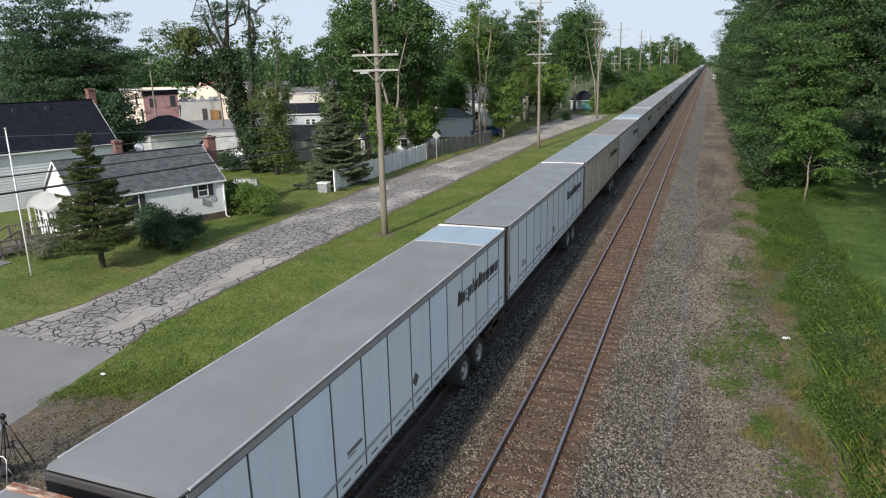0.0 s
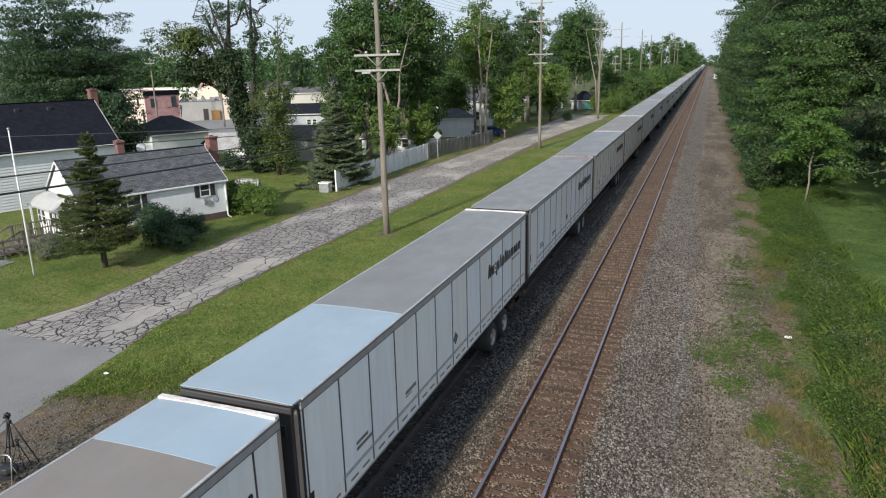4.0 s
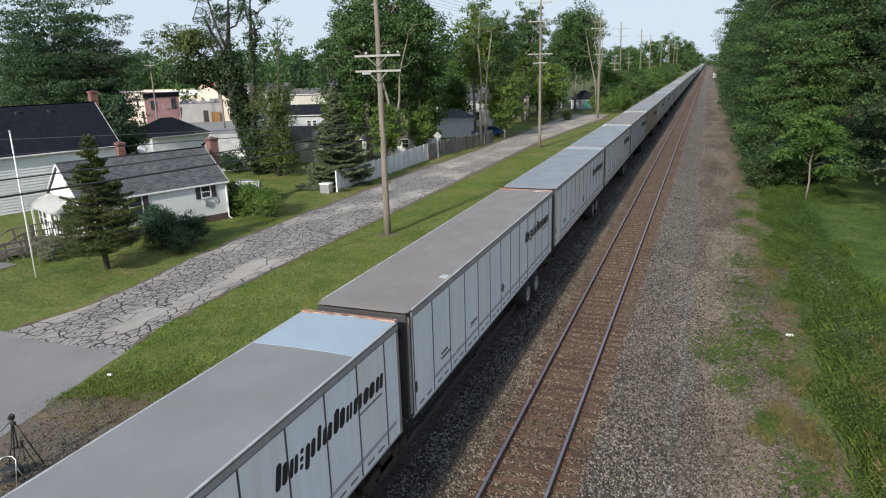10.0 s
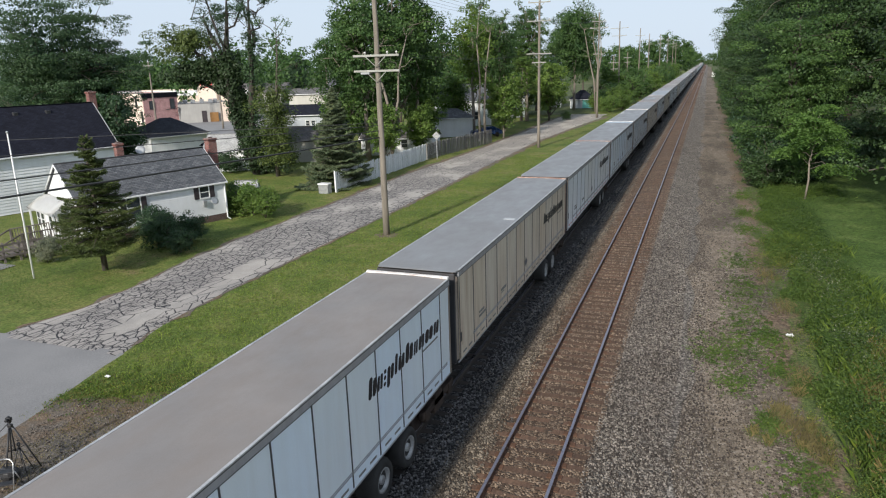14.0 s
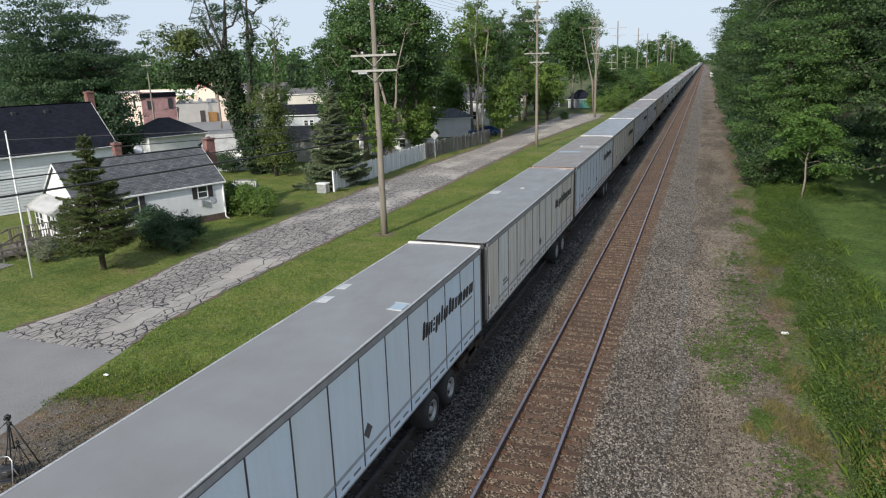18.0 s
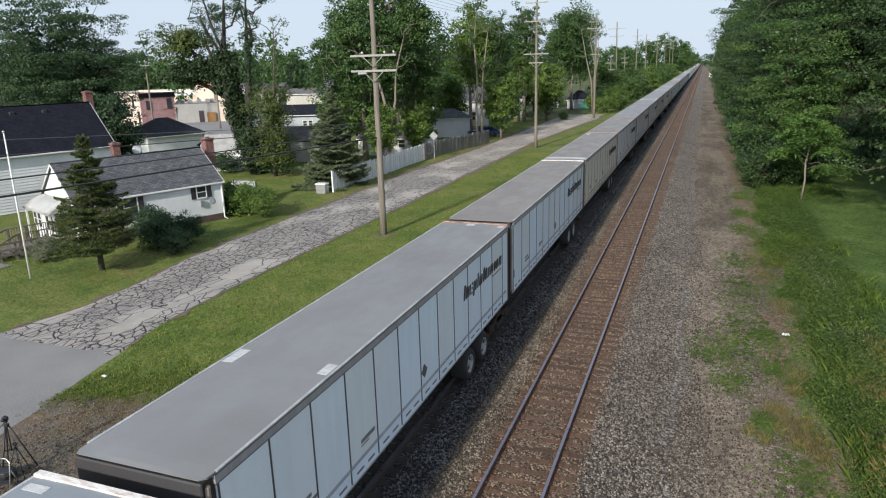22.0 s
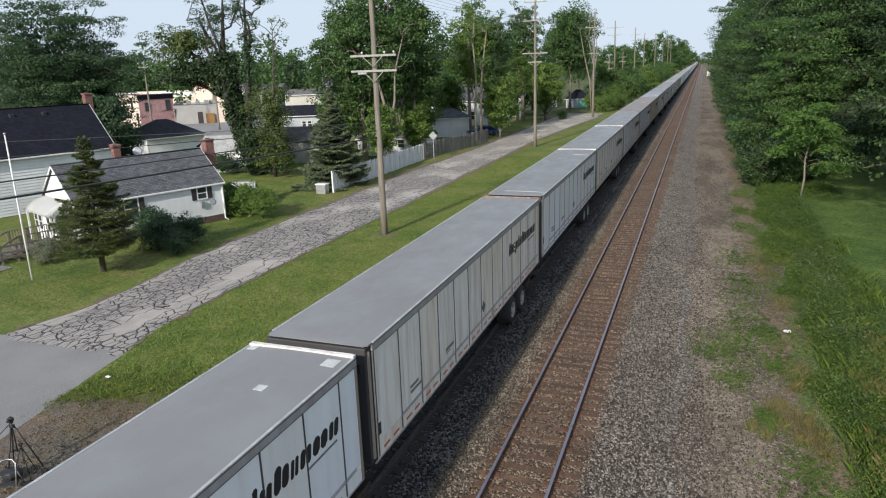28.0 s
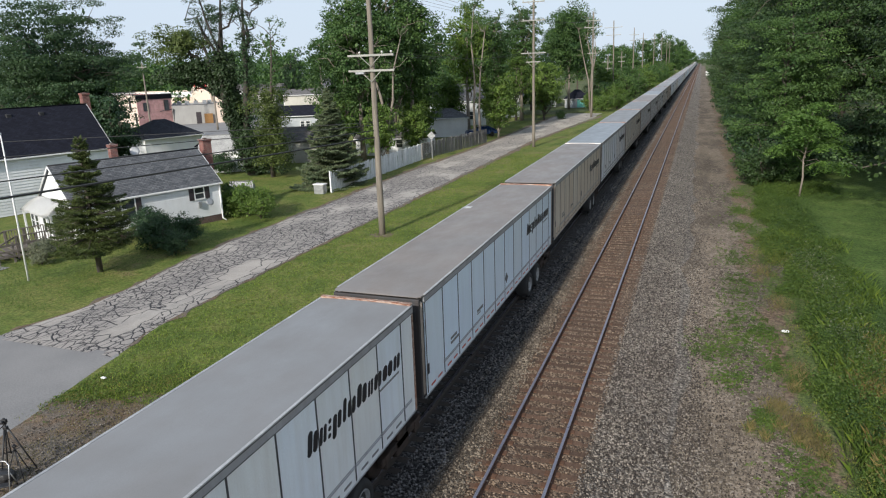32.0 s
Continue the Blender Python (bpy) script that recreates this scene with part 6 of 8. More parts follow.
parked_car(-25.6, 93.5, 30, CAR_BLUE, "dark blue parked car behind the fence")
parked_car(-16.0, 300.0, 80, LITTER_WHITE, "white car parked far down the line")
parked_car(-18.0, 306.0, 80, LITTER_WHITE, "white car parked far down the line")

# ---- trees, shrubs and weeds ----
def leaf_mesh(name, centres, size, rng, aspect=0.6, up=0.5, along=None):
    """Small folded leaves, each an island of two triangles."""
    c = np.asarray(centres, float)
    n = len(c)
    nrm = rng.normal(size=(n, 3))
    if c.shape[1] == 6:
        nrm = 0.45 * nrm + c[:, 3:]
        nrm[:, 2] += up
        c = c[:, :3]
    else:
        nrm[:, 2] = np.abs(nrm[:, 2]) + up
    nrm /= np.linalg.norm(nrm, axis=1, keepdims=True)
    t = rng.normal(size=(n, 3)) if along is None else np.asarray(along, float) + 0.25 * rng.normal(size=(n, 3))
    t -= nrm * (t * nrm).sum(1, keepdims=True)
    t /= np.linalg.norm(t, axis=1, keepdims=True) + 1e-9
    b = np.cross(nrm, t)
    s = (size * rng.uniform(0.6, 1.35, size=(n, 1)))
    fold = nrm * s * 0.18
    v = np.stack([c - t * s, c + b * s * aspect - fold, c + t * s, c - b * s * aspect - fold], 1).reshape(-1, 3)
    k = np.arange(n)[:, None] * 4
    f = np.concatenate([k + np.array([[0, 1, 2]]), k + np.array([[0, 2, 3]])], 1).reshape(-1, 3)
    me = bpy.data.meshes.new(name)
    me.vertices.add(len(v))
    me.vertices.foreach_set("co", v.ravel())
    me.loops.add(f.size)
    me.loops.foreach_set("vertex_index", f.ravel().astype(np.int32))
    me.polygons.add(len(f))
    me.polygons.foreach_set("loop_start", np.arange(0, f.size, 3, dtype=np.int32))
    me.update()
    return me


def crown_points(rng, clusters, per, spread_r, flat=0.6):
    """Leaves gathered round each cluster, denser at its shell."""
    out = []
    for c in clusters:
        d = rng.normal(size=(per, 3))
        d /= np.linalg.norm(d, axis=1, keepdims=True)
        r = spread_r * rng.uniform(0.65, 1.35) * rng.uniform(0.25, 1.0, size=(per, 1)) ** 0.45
        p = d * r
        p[:, 2] = p[:, 2] * flat - 0.05 * r[:, 0]
        out.append(np.concatenate([p + c, d], 1))
    return np.concatenate(out)


def branch(bm, a, b, r0, r1, rng, steps=4, bend=0.12, sides=6):
    a, b = Vector(a), Vector(b)
    ln = (b - a).length
    pts = [a.lerp(b, i / steps) + Vector(rng.normal(size=3)) * (bend * ln * 0.25 if 0 < i < steps else 0) for i in range(steps + 1)]
    for i in range(1, steps):
        pts[i].z += 0.05 * ln * math.sin(math.pi * i / steps)
    tube(bm, pts, [r0 + (r1 - r0) * i / steps for i in range(steps + 1)], sides)


def tree_meshes(seed, height, radius, base, clusters=170, per=48, leaf=0.2, clump=1.15, flat=0.55, trunk_r=0.3, lean=0.0, layered=False, egg=0.0, rugged=0.55):
    """A broadleaf tree: tapered trunk with limbs, and a crown of leaf clumps with gaps."""
    rng = np.random.default_rng(seed)
    mid, half = (base + height) / 2, (height - base) / 2
    cl = []
    while len(cl) < clusters:
        d = rng.normal(size=3)
        d /= np.linalg.norm(d)
        lobe = 0.78 + rugged * noise.noise(Vector(d * 1.9 + seed))
        r = rng.uniform(0.15, 1.0) ** 0.42 * lobe
        p = np.array([d[0] * radius * r, d[1] * radius * r, mid + d[2] * half * r])
        k = 1 - egg * (p[2] - mid) / half
        p[0] *= k
        p[1] *= k
        if layered:
            p[2] = round(p[2] / 1.5) * 1.5 + rng.normal() * 0.4
        p[0] += lean * p[2]
        cl.append(p)
    cl = np.array(cl)
    bm = bmesh.new()
    top = base + 0.72 * (height - base)
    pts = [(lean * z + 0.25 * math.sin(z * 0.5 + seed) * (z / height), 0.2 * math.cos(z * 0.4 + seed) * (z / height), z) for z in np.linspace(-0.3, top, 8)]
    tube(bm, pts, [trunk_r * (1.25 if i == 0 else 1 - 0.8 * i / 7) for i in range(8)], 9)
    order = rng.permutation(len(cl))
    limbs = []
    for i in order[:16]:
        z = min(top, max(base * 0.6, cl[i][2] - rng.uniform(1.0, 4.0)))
        k = min(7, max(1, int(z / top * 7)))
        a = pts[k]
        branch(bm, a, cl[i], trunk_r * 0.35, 0.03, rng, 5, 0.25)
        limbs.append((np.array(a), cl[i]))
    for i in order[16:80]:
        a, b = min(limbs, key=lambda q: np.linalg.norm(q[0] * 0.4 + q[1] * 0.6 - cl[i]))
        branch(bm, a * 0.45 + b * 0.55, cl[i], trunk_r * 0.12, 0.015, rng, 3, 0.2, 4)
    wood = bpy.data.meshes.new("trunk")
    bm.to_mesh(wood)
    bm.free()
    pts = crown_points(rng, cl, per, clump, flat)
    leaves = leaf_mesh("crown", pts, leaf, rng)
    inner = cl * np.array([0.6, 0.6, 1]) + np.array([0, 0, -0.04 * height]) * (cl[:, 2:] > base + 1)
    deep = leaf_mesh("inner_leaves", crown_points(rng, inner, max(6, per // 9), clump * 0.9, 0.8), leaf * 1.7, rng, 0.75)
    return wood, leaves, deep


def plant(name, meshes, m, bark, leaves, label, category="tree", group="trees"):
    t = thing(name, m, label, category, group)
    put("trunk", meshes[0], bark, t)
    put("crown", meshes[1], leaves, t)
    put("inner_leaves", meshes[2], leaves, t)
    return t


T_BROAD = [tree_meshes(11 + i, 20, 5.2, 1.2 + i, 195, 72, 0.13, 1.1, 0.5, egg=0.15) for i in range(3)]
T_EDGE = [tree_meshes(31 + i, 17, 5.0, 0.6, 240, 80, 0.13, 1.05, 0.42, egg=0.2) for i in range(3)]
T_FINE = [tree_meshes(41 + i, 17, 5.6, 0.6, 135, 300, 0.085, 1.5, 0.3, egg=0.2, layered=True, rugged=0.95) for i in range(3)]
T_TALL = [tree_meshes(51 + i, 23, 4.2, 6.0, 120, 70, 0.145, 1.0, trunk_r=0.32) for i in range(2)]
T_LOCUST = tree_meshes(71, 20.0, 11.5, 3.0, 430, 190, 0.105, 1.45, 0.30, 0.5, layered=True, rugged=0.85)
T_POPLAR = tree_meshes(81, 24, 5.6, 6.0, 330, 80, 0.17, 1.25, 0.8, egg=-0.1)
T_SMALL = [tree_meshes(91 + i, 8.5, 2.7, 0.8, 110, 50, 0.14, 0.75, trunk_r=0.14) for i in range(2)]
T_BUSH = [tree_meshes(101 + i, 3.2, 2.0, 0.05, 90, 70, 0.068, 0.55, 0.6, 0.08) for i in range(3)]
T_NEAR = tree_meshes(121, 20, 6.8, 2.2, 320, 130, 0.09, 1.1, 0.34, 0.36, layered=True)


def far(x, y, s=1.0, turn=0, sz=None):
    return pose(x, y, GZ, 0, 0, turn) @ Matrix.Diagonal((s, s, sz or s, 1))


# the wood on the far side of the lawn and along the line
wood_rows = [(9.9, 61.5, 0.8), (10.6, 69, 0.98), (11.4, 77, 1.1), (10.8, 87, 1.08), (11.6, 98, 1.2), (11.0, 110, 1.15), (11.8, 124, 1.25), (11.4, 140, 1.2), (11.8, 157, 1.3), (11.6, 176, 1.3), (11.8, 196, 1.3), (12.2, 218, 1.25), (12.4, 242, 1.25), (12.6, 270, 1.2), (13.4, 300, 1.2), (14, 335, 1.2), (15, 375, 1.2), (16, 420, 1.2),
             (19.0, 66, 1.2), (16.5, 76, 1.25), (18, 85, 1.3), (19, 100, 1.3), (19, 118, 1.35), (20, 140, 1.35), (24, 58, 1.15), (26, 68, 1.2), (33, 62, 1.2), (40, 72, 1.3)]
dice = random.Random(9)
for i, (x, y, s) in enumerate(wood_rows):
    edge = x < 15
    plant("tree", (T_FINE if i < 8 else T_EDGE if edge else T_BROAD)[i % 3], far(x, y, s, dice.uniform(0, 360), s * dice.uniform(0.95, 1.12)), BARK, WOOD_LEAF if i % 4 else LEAF, "tall leafy broadleaf tree at the edge of the wood", group="trees beside the line")
plant("tree", T_NEAR, far(16.6, 45.6, 1.0, 40), BARK, WOOD_LEAF, "large overhanging broadleaf tree above the lawn", group="trees beside the line")
# added out-of-view tree, placed so that its crown shades the hollow behind
plant("tree", tree_meshes(131, 21.5, 6.6, 11.8, 190, 100, 0.13, 1.3, 0.5, 0.4), far(18.8, 30.5, 1.0, 0), BARK, WOOD_LEAF, "added high-crowned tree, outside the view, that shades the hollow", group="trees beside the line")
plant("tree", T_NEAR, far(24.5, 40.0, 1.0, 200), BARK, WOOD_LEAF, "large overhanging broadleaf tree above the lawn", group="trees beside the line")
# added shrubs: their dark leaves stand in for deep shade under the canopy
for i, (x, y, s) in enumerate(((12.0, 62.5, 1.3), (14.2, 68, 1.7), (17.0, 71, 1.6))):
    plant("shrub", T_BUSH[i % 3], far(x, y, s, dice.uniform(0, 360)), BARK, LEAF_DARK, "added dark shrub standing in for shade under the trees", "shrub", "shrubs beside the line")


def sumac(x, y, height, seed):
    """A young tree with long drooping fronds of paired leaflets in rosettes at the ends of its boughs."""
    r = np.random.default_rng(seed)
    t = thing("young_tree", pose(x, y, GZ), "young pale-stemmed tree with long feathery fronds on the lawn", "tree", "trees beside the line")
    bm = bmesh.new()
    tube(bm, [(0, 0, -0.2), (0.12, 0, 1.3), (0.05, 0.1, 2.6), (0.3, 0, 4.2), (0.25, 0, height * 0.84)], [0.075, 0.065, 0.055, 0.04, 0.02], 8)
    ends = [np.array([0.25, 0.0, height * 0.84])]
    for k in range(17):
        z = 2.1 + (height * 0.8 - 2.1) * k / 16
        a, reach = 2.4 * k + r.normal() * 0.3, 2.3 * (1 - 0.55 * k / 16) * r.uniform(0.75, 1.1)
        tip = np.array([0.15 + reach * math.cos(a), reach * math.sin(a), z + 0.75 + 0.25 * r.normal()])
        branch(bm, (0.15, 0, z), tip, 0.022, 0.01, r, 4, 0.15, 5)
        ends.append(tip)
    part("trunk", bm, BARK_PALE, t)
    pts, dirs = [], []
    for e in ends:
        turn = r.uniform(0, math.tau)
        for j in range(15):
            a, ln = turn + j * math.tau / 15 * 1.6 + r.normal() * 0.15, r.uniform(0.85, 1.3)
            out, side = np.array([math.cos(a), math.sin(a), 0]), np.array([-math.sin(a), math.cos(a), 0])
            rise = r.uniform(0.05, 0.5)
            for q in np.linspace(0.15, 1.0, 12):
                spine = e + out * ln * q + np.array([0, 0, ln * (rise * q - 0.75 * q * q)])
                for w in (-1, 1):
                    d = side * w + out * 0.45 - np.array([0, 0, 0.25])
                    pts.append(spine + d * 0.13)
                    dirs.append(d)
    put("crown", leaf_mesh("crown", np.array(pts), 0.17, r, 0.26, 0.6, np.array(dirs)), FROND, t, "long drooping compound leaves")


sumac(10.55, 53.7, 6.6, 8)
for i, (x, y, s) in enumerate(((8.3, 57.5, 1.1), (8.8, 60, 1.4), (8.7, 64, 1.5), (8.9, 70, 1.6), (8.9, 77, 1.6), (9.0, 85, 1.7), (9.2, 95, 1.8), (9.2, 106, 1.9), (9.4, 118, 2.0), (9.4, 132, 2.0), (9.5, 150, 2.1), (9.6, 170, 2.2), (9.8, 195, 2.3), (10, 225, 2.4), (9.9, 58.0, 1.0))):
    plant("shrub", T_BUSH[i % 3], far(x, y, s, dice.uniform(0, 360)), BARK, (WOOD_LEAF, LEAF_DARK, LEAF)[i % 3], "dense green shrub along the wood's edge", "shrub", "shrubs beside the line")

# trees of the town
town = [("tree", T_LOCUST, far(-67.0, 61, 1.0, 20), BARK, LEAF_DARK, "broad dark tree with layered boughs behind the hall"),
        ("tree", T_BROAD[0], far(-80, 67, 0.85, 50), BARK, LEAF_DARK, "dark broadleaf tree behind the hall"),
        ("tree", T_BROAD[1], far(-70, 66, 0.62, 10), BARK, LEAF_DARK, "dark broadleaf tree behind the hall"),
        ("tree", T_BROAD[2], far(-66, 64, 0.6, 70), BARK, LEAF_DARK, "dark broadleaf tree behind the hall"),
        ("tree", T_BROAD[1], far(-122, 112, 0.8, 150), BARK, LEAF_DARK, "dark broadleaf tree behind the shops"),
        ("tree", T_BROAD[0], far(-128, 100, 0.8, 250), BARK, LEAF_DARK, "dark broadleaf tree behind the shops"),
        ("tree", T_BROAD[1], far(-100, 162, 0.8, 90), BARK, LEAF_DARK, "dark broadleaf tree behind the shops"),
        ("tree", T_SMALL[1], far(-49.2, 49.6, 1.12, 80), BARK, LEAF_DARK, "slim dark tree at the hall's corner"),
        ("tree", T_BROAD[0], far(-35.2, 71, 0.95, 10), BARK, LEAF, "tall broadleaf tree behind the fence"),
        ("tree", T_BROAD[1], far(-31.0, 75, 1.18, 80), BARK_PALE, LEAF, "tall broadleaf tree with pale trunk behind the fence"),
        ("tree", T_BROAD[2], far(-29.6, 78, 1.05, 160), BARK_PALE, LEAF, "tall broadleaf tree with pale trunk behind the fence"),
        ("tree", T_BROAD[1], far(-41.0, 84, 0.6, 230), BARK, LEAF_DARK, "dark broadleaf tree behind the fence"),
        ("tree", T_BROAD[2], far(-35.0, 88, 0.9, 300), BARK, LEAF_DARK, "dark broadleaf tree behind the fence"),
        ("tree", T_TALL[0], far(-28.0, 95, 0.92, 30), BARK_PALE, LEAF_LIGHT, "slender tree with a bare pale trunk by the garage"),
        ("tree", T_TALL[1], far(-24.8, 98, 0.85, 190), BARK_PALE, LEAF, "slender tree with a bare pale trunk by the garage"),
        ("tree", T_SMALL[0], far(-22.6, 92, 1.05, 60), BARK_PALE, LEAF_LIGHT, "small light-green tree at the street's edge"),
        ("tree", T_BROAD[0], far(-27.5, 121, 0.78, 120), BARK, LEAF_LIGHT, "broadleaf tree beside the street bend"),
        ("tree", T_SMALL[1], far(-22.4, 121, 1.35, 20), BARK, LEAF_LIGHT, "leafy small tree beside the street bend"),
        ("tree", T_TALL[1], far(-26.5, 121, 1.0, 75), BARK_PALE, LEAF, "slender tall tree beside the street bend"),
        ("tree", T_BROAD[2], far(-34.0, 116, 0.90, 260), BARK, LEAF_LIGHT, "broadleaf tree beside the street bend"),
        ("tree", T_BROAD[1], far(-38.0, 103, 0.75, 210), BARK, LEAF, "broadleaf tree among the houses"),
        ("tree", T_POPLAR, far(-23.2, 150, 1.0, 0), BARK_PALE, LEAF, "tall narrow poplar beyond the street bend"),
        ("tree", T_BROAD[0], far(-31.0, 148, 0.8, 70), BARK, LEAF, "broadleaf tree beyond the street bend"),
        ("tree", T_BROAD[1], far(-40.0, 140, 1.12, 170), BARK, LEAF, "broadleaf tree beyond the street bend"),
        ("tree", T_BROAD[2], far(-26.0, 178, 0.95, 20), BARK, LEAF, "broadleaf tree beyond the street bend"),
        ("tree", T_BROAD[0], far(-35.0, 190, 1.01, 90), BARK, LEAF_DARK, "broadleaf tree beyond the street bend"),
        ("tree", T_BROAD[1], far(-46.0, 170, 1.06, 290), BARK, LEAF, "broadleaf tree beyond the street bend"),
        ("tree", T_BROAD[2], far(-50.0, 118, 0.78, 40), BARK, LEAF, "broadleaf tree among the houses"),
        ("tree", T_BROAD[2], far(-31.5, 68, 1.0, 200), BARK_PALE, LEAF, "tall broadleaf tree with pale trunk behind the fence"),
        ("tree", T_SMALL[1], far(-28.5, 66, 0.85, 10), BARK, LEAF_LIGHT, "low leafy tree behind the picket fence"),
        ("tree", T_SMALL[0], far(-26.8, 72, 0.75, 70), BARK, LEAF_LIGHT, "low leafy tree behind the picket fence"),
        ("tree", T_SMALL[1], far(-33.0, 64, 0.95, 130), BARK, LEAF_LIGHT, "low leafy tree behind the picket fence"),
        ("tree", T_SMALL[0], far(-36.5, 78, 1.1, 190), BARK, LEAF_DARK, "low leafy tree behind the picket fence"),
        ("tree", T_SMALL[1], far(-31.0, 84, 1.0, 250), BARK, LEAF_LIGHT, "low leafy tree behind the board fence"),
        ("tree", T_SMALL[0], far(-33.0, 100, 1.1, 20), BARK, LEAF_LIGHT, "low leafy tree among the houses"),
        ("tree", T_SMALL[1], far(-26.5, 104, 1.2, 50), BARK, LEAF_LIGHT, "low leafy tree among the houses"),
        ("tree", T_SMALL[0], far(-25.0, 134, 1.2, 100), BARK, LEAF, "low dark tree beyond the street bend"),
        ("tree", T_SMALL[1], far(-31.0, 138, 1.3, 160), BARK, LEAF, "low dark tree beyond the street bend"),
        ("tree", T_SMALL[0], far(-18.6, 170, 1.1, 210), BARK, LEAF_LIGHT, "low leafy tree beyond the street bend"),
        ("tree", T_SMALL[1], far(-41.0, 92, 1.1, 270), BARK, LEAF_DARK, "low dark tree among the houses"),
        ("tree", T_SMALL[0], far(-46.0, 100, 1.2, 330), BARK, LEAF_DARK, "low dark tree among the houses")]
for row in town:
    plant(row[0], row[1], row[2], row[3], row[4], row[5], group="trees of the town")
for i, (x, y, s) in enumerate(((-14.6, 141, 1.15), (-12.6, 147, 1.2), (-17.6, 144, 1.2), (-14.6, 155, 1.6), (-18.0, 160, 2.0), (-13.5, 168, 2.1), (-17.5, 180, 2.5), (-13.0, 190, 2.3), (-16.5, 205, 2.7), (-12.0, 215, 2.4), (-15.5, 235, 2.8), (-12.5, 255, 2.6), (-16, 280, 2.8), (-12.5, 305, 2.6), (-15, 335, 2.8), (-13, 370, 2.8), (-19.5, 122, 0.55))):
    plant("shrub", T_BUSH[i % 3], far(x, y, s, dice.uniform(0, 360)), BARK, LEAF_LIGHT if i < 4 else (LEAF_LIGHT, LEAF, LEAF)[i % 3], "rounded green shrub beside the tracks", "shrub", "shrubs beside the line")
for i, (x, y, s, mat) in enumerate(((-26.2, 30.2, 0.72, LEAF_DARK), (-25.2, 31.6, 0.66, LEAF_DARK), (-27.6, 31.6, 0.75, LEAF_DARK), (-24.2, 29.6, 0.5, LEAF_DARK), (-26.4, 39.6, 0.86, LEAF_LIGHT), (-24.9, 38.9, 0.70, LEAF_LIGHT), (-27.9, 39.3, 0.6, LEAF_LIGHT), (-41.5, 56.5, 0.8, LEAF_DARK), (-44.0, 57.5, 0.75, LEAF_DARK), (-31.2, 27.0, 0.42, GREY_LEAF), (-30.2, 25.9, 0.38, GREY_LEAF), (-27.0, 50.6, 0.55, LEAF_DARK), (-28.5, 40.6, 0.75, LEAF))):
    plant("shrub", T_BUSH[i % 3], far(x, y, s, dice.uniform(0, 360)), BARK, mat, "garden shrub beside the white house" if y < 45 else "dark garden shrub on the lawn", "shrub", "garden shrubs")


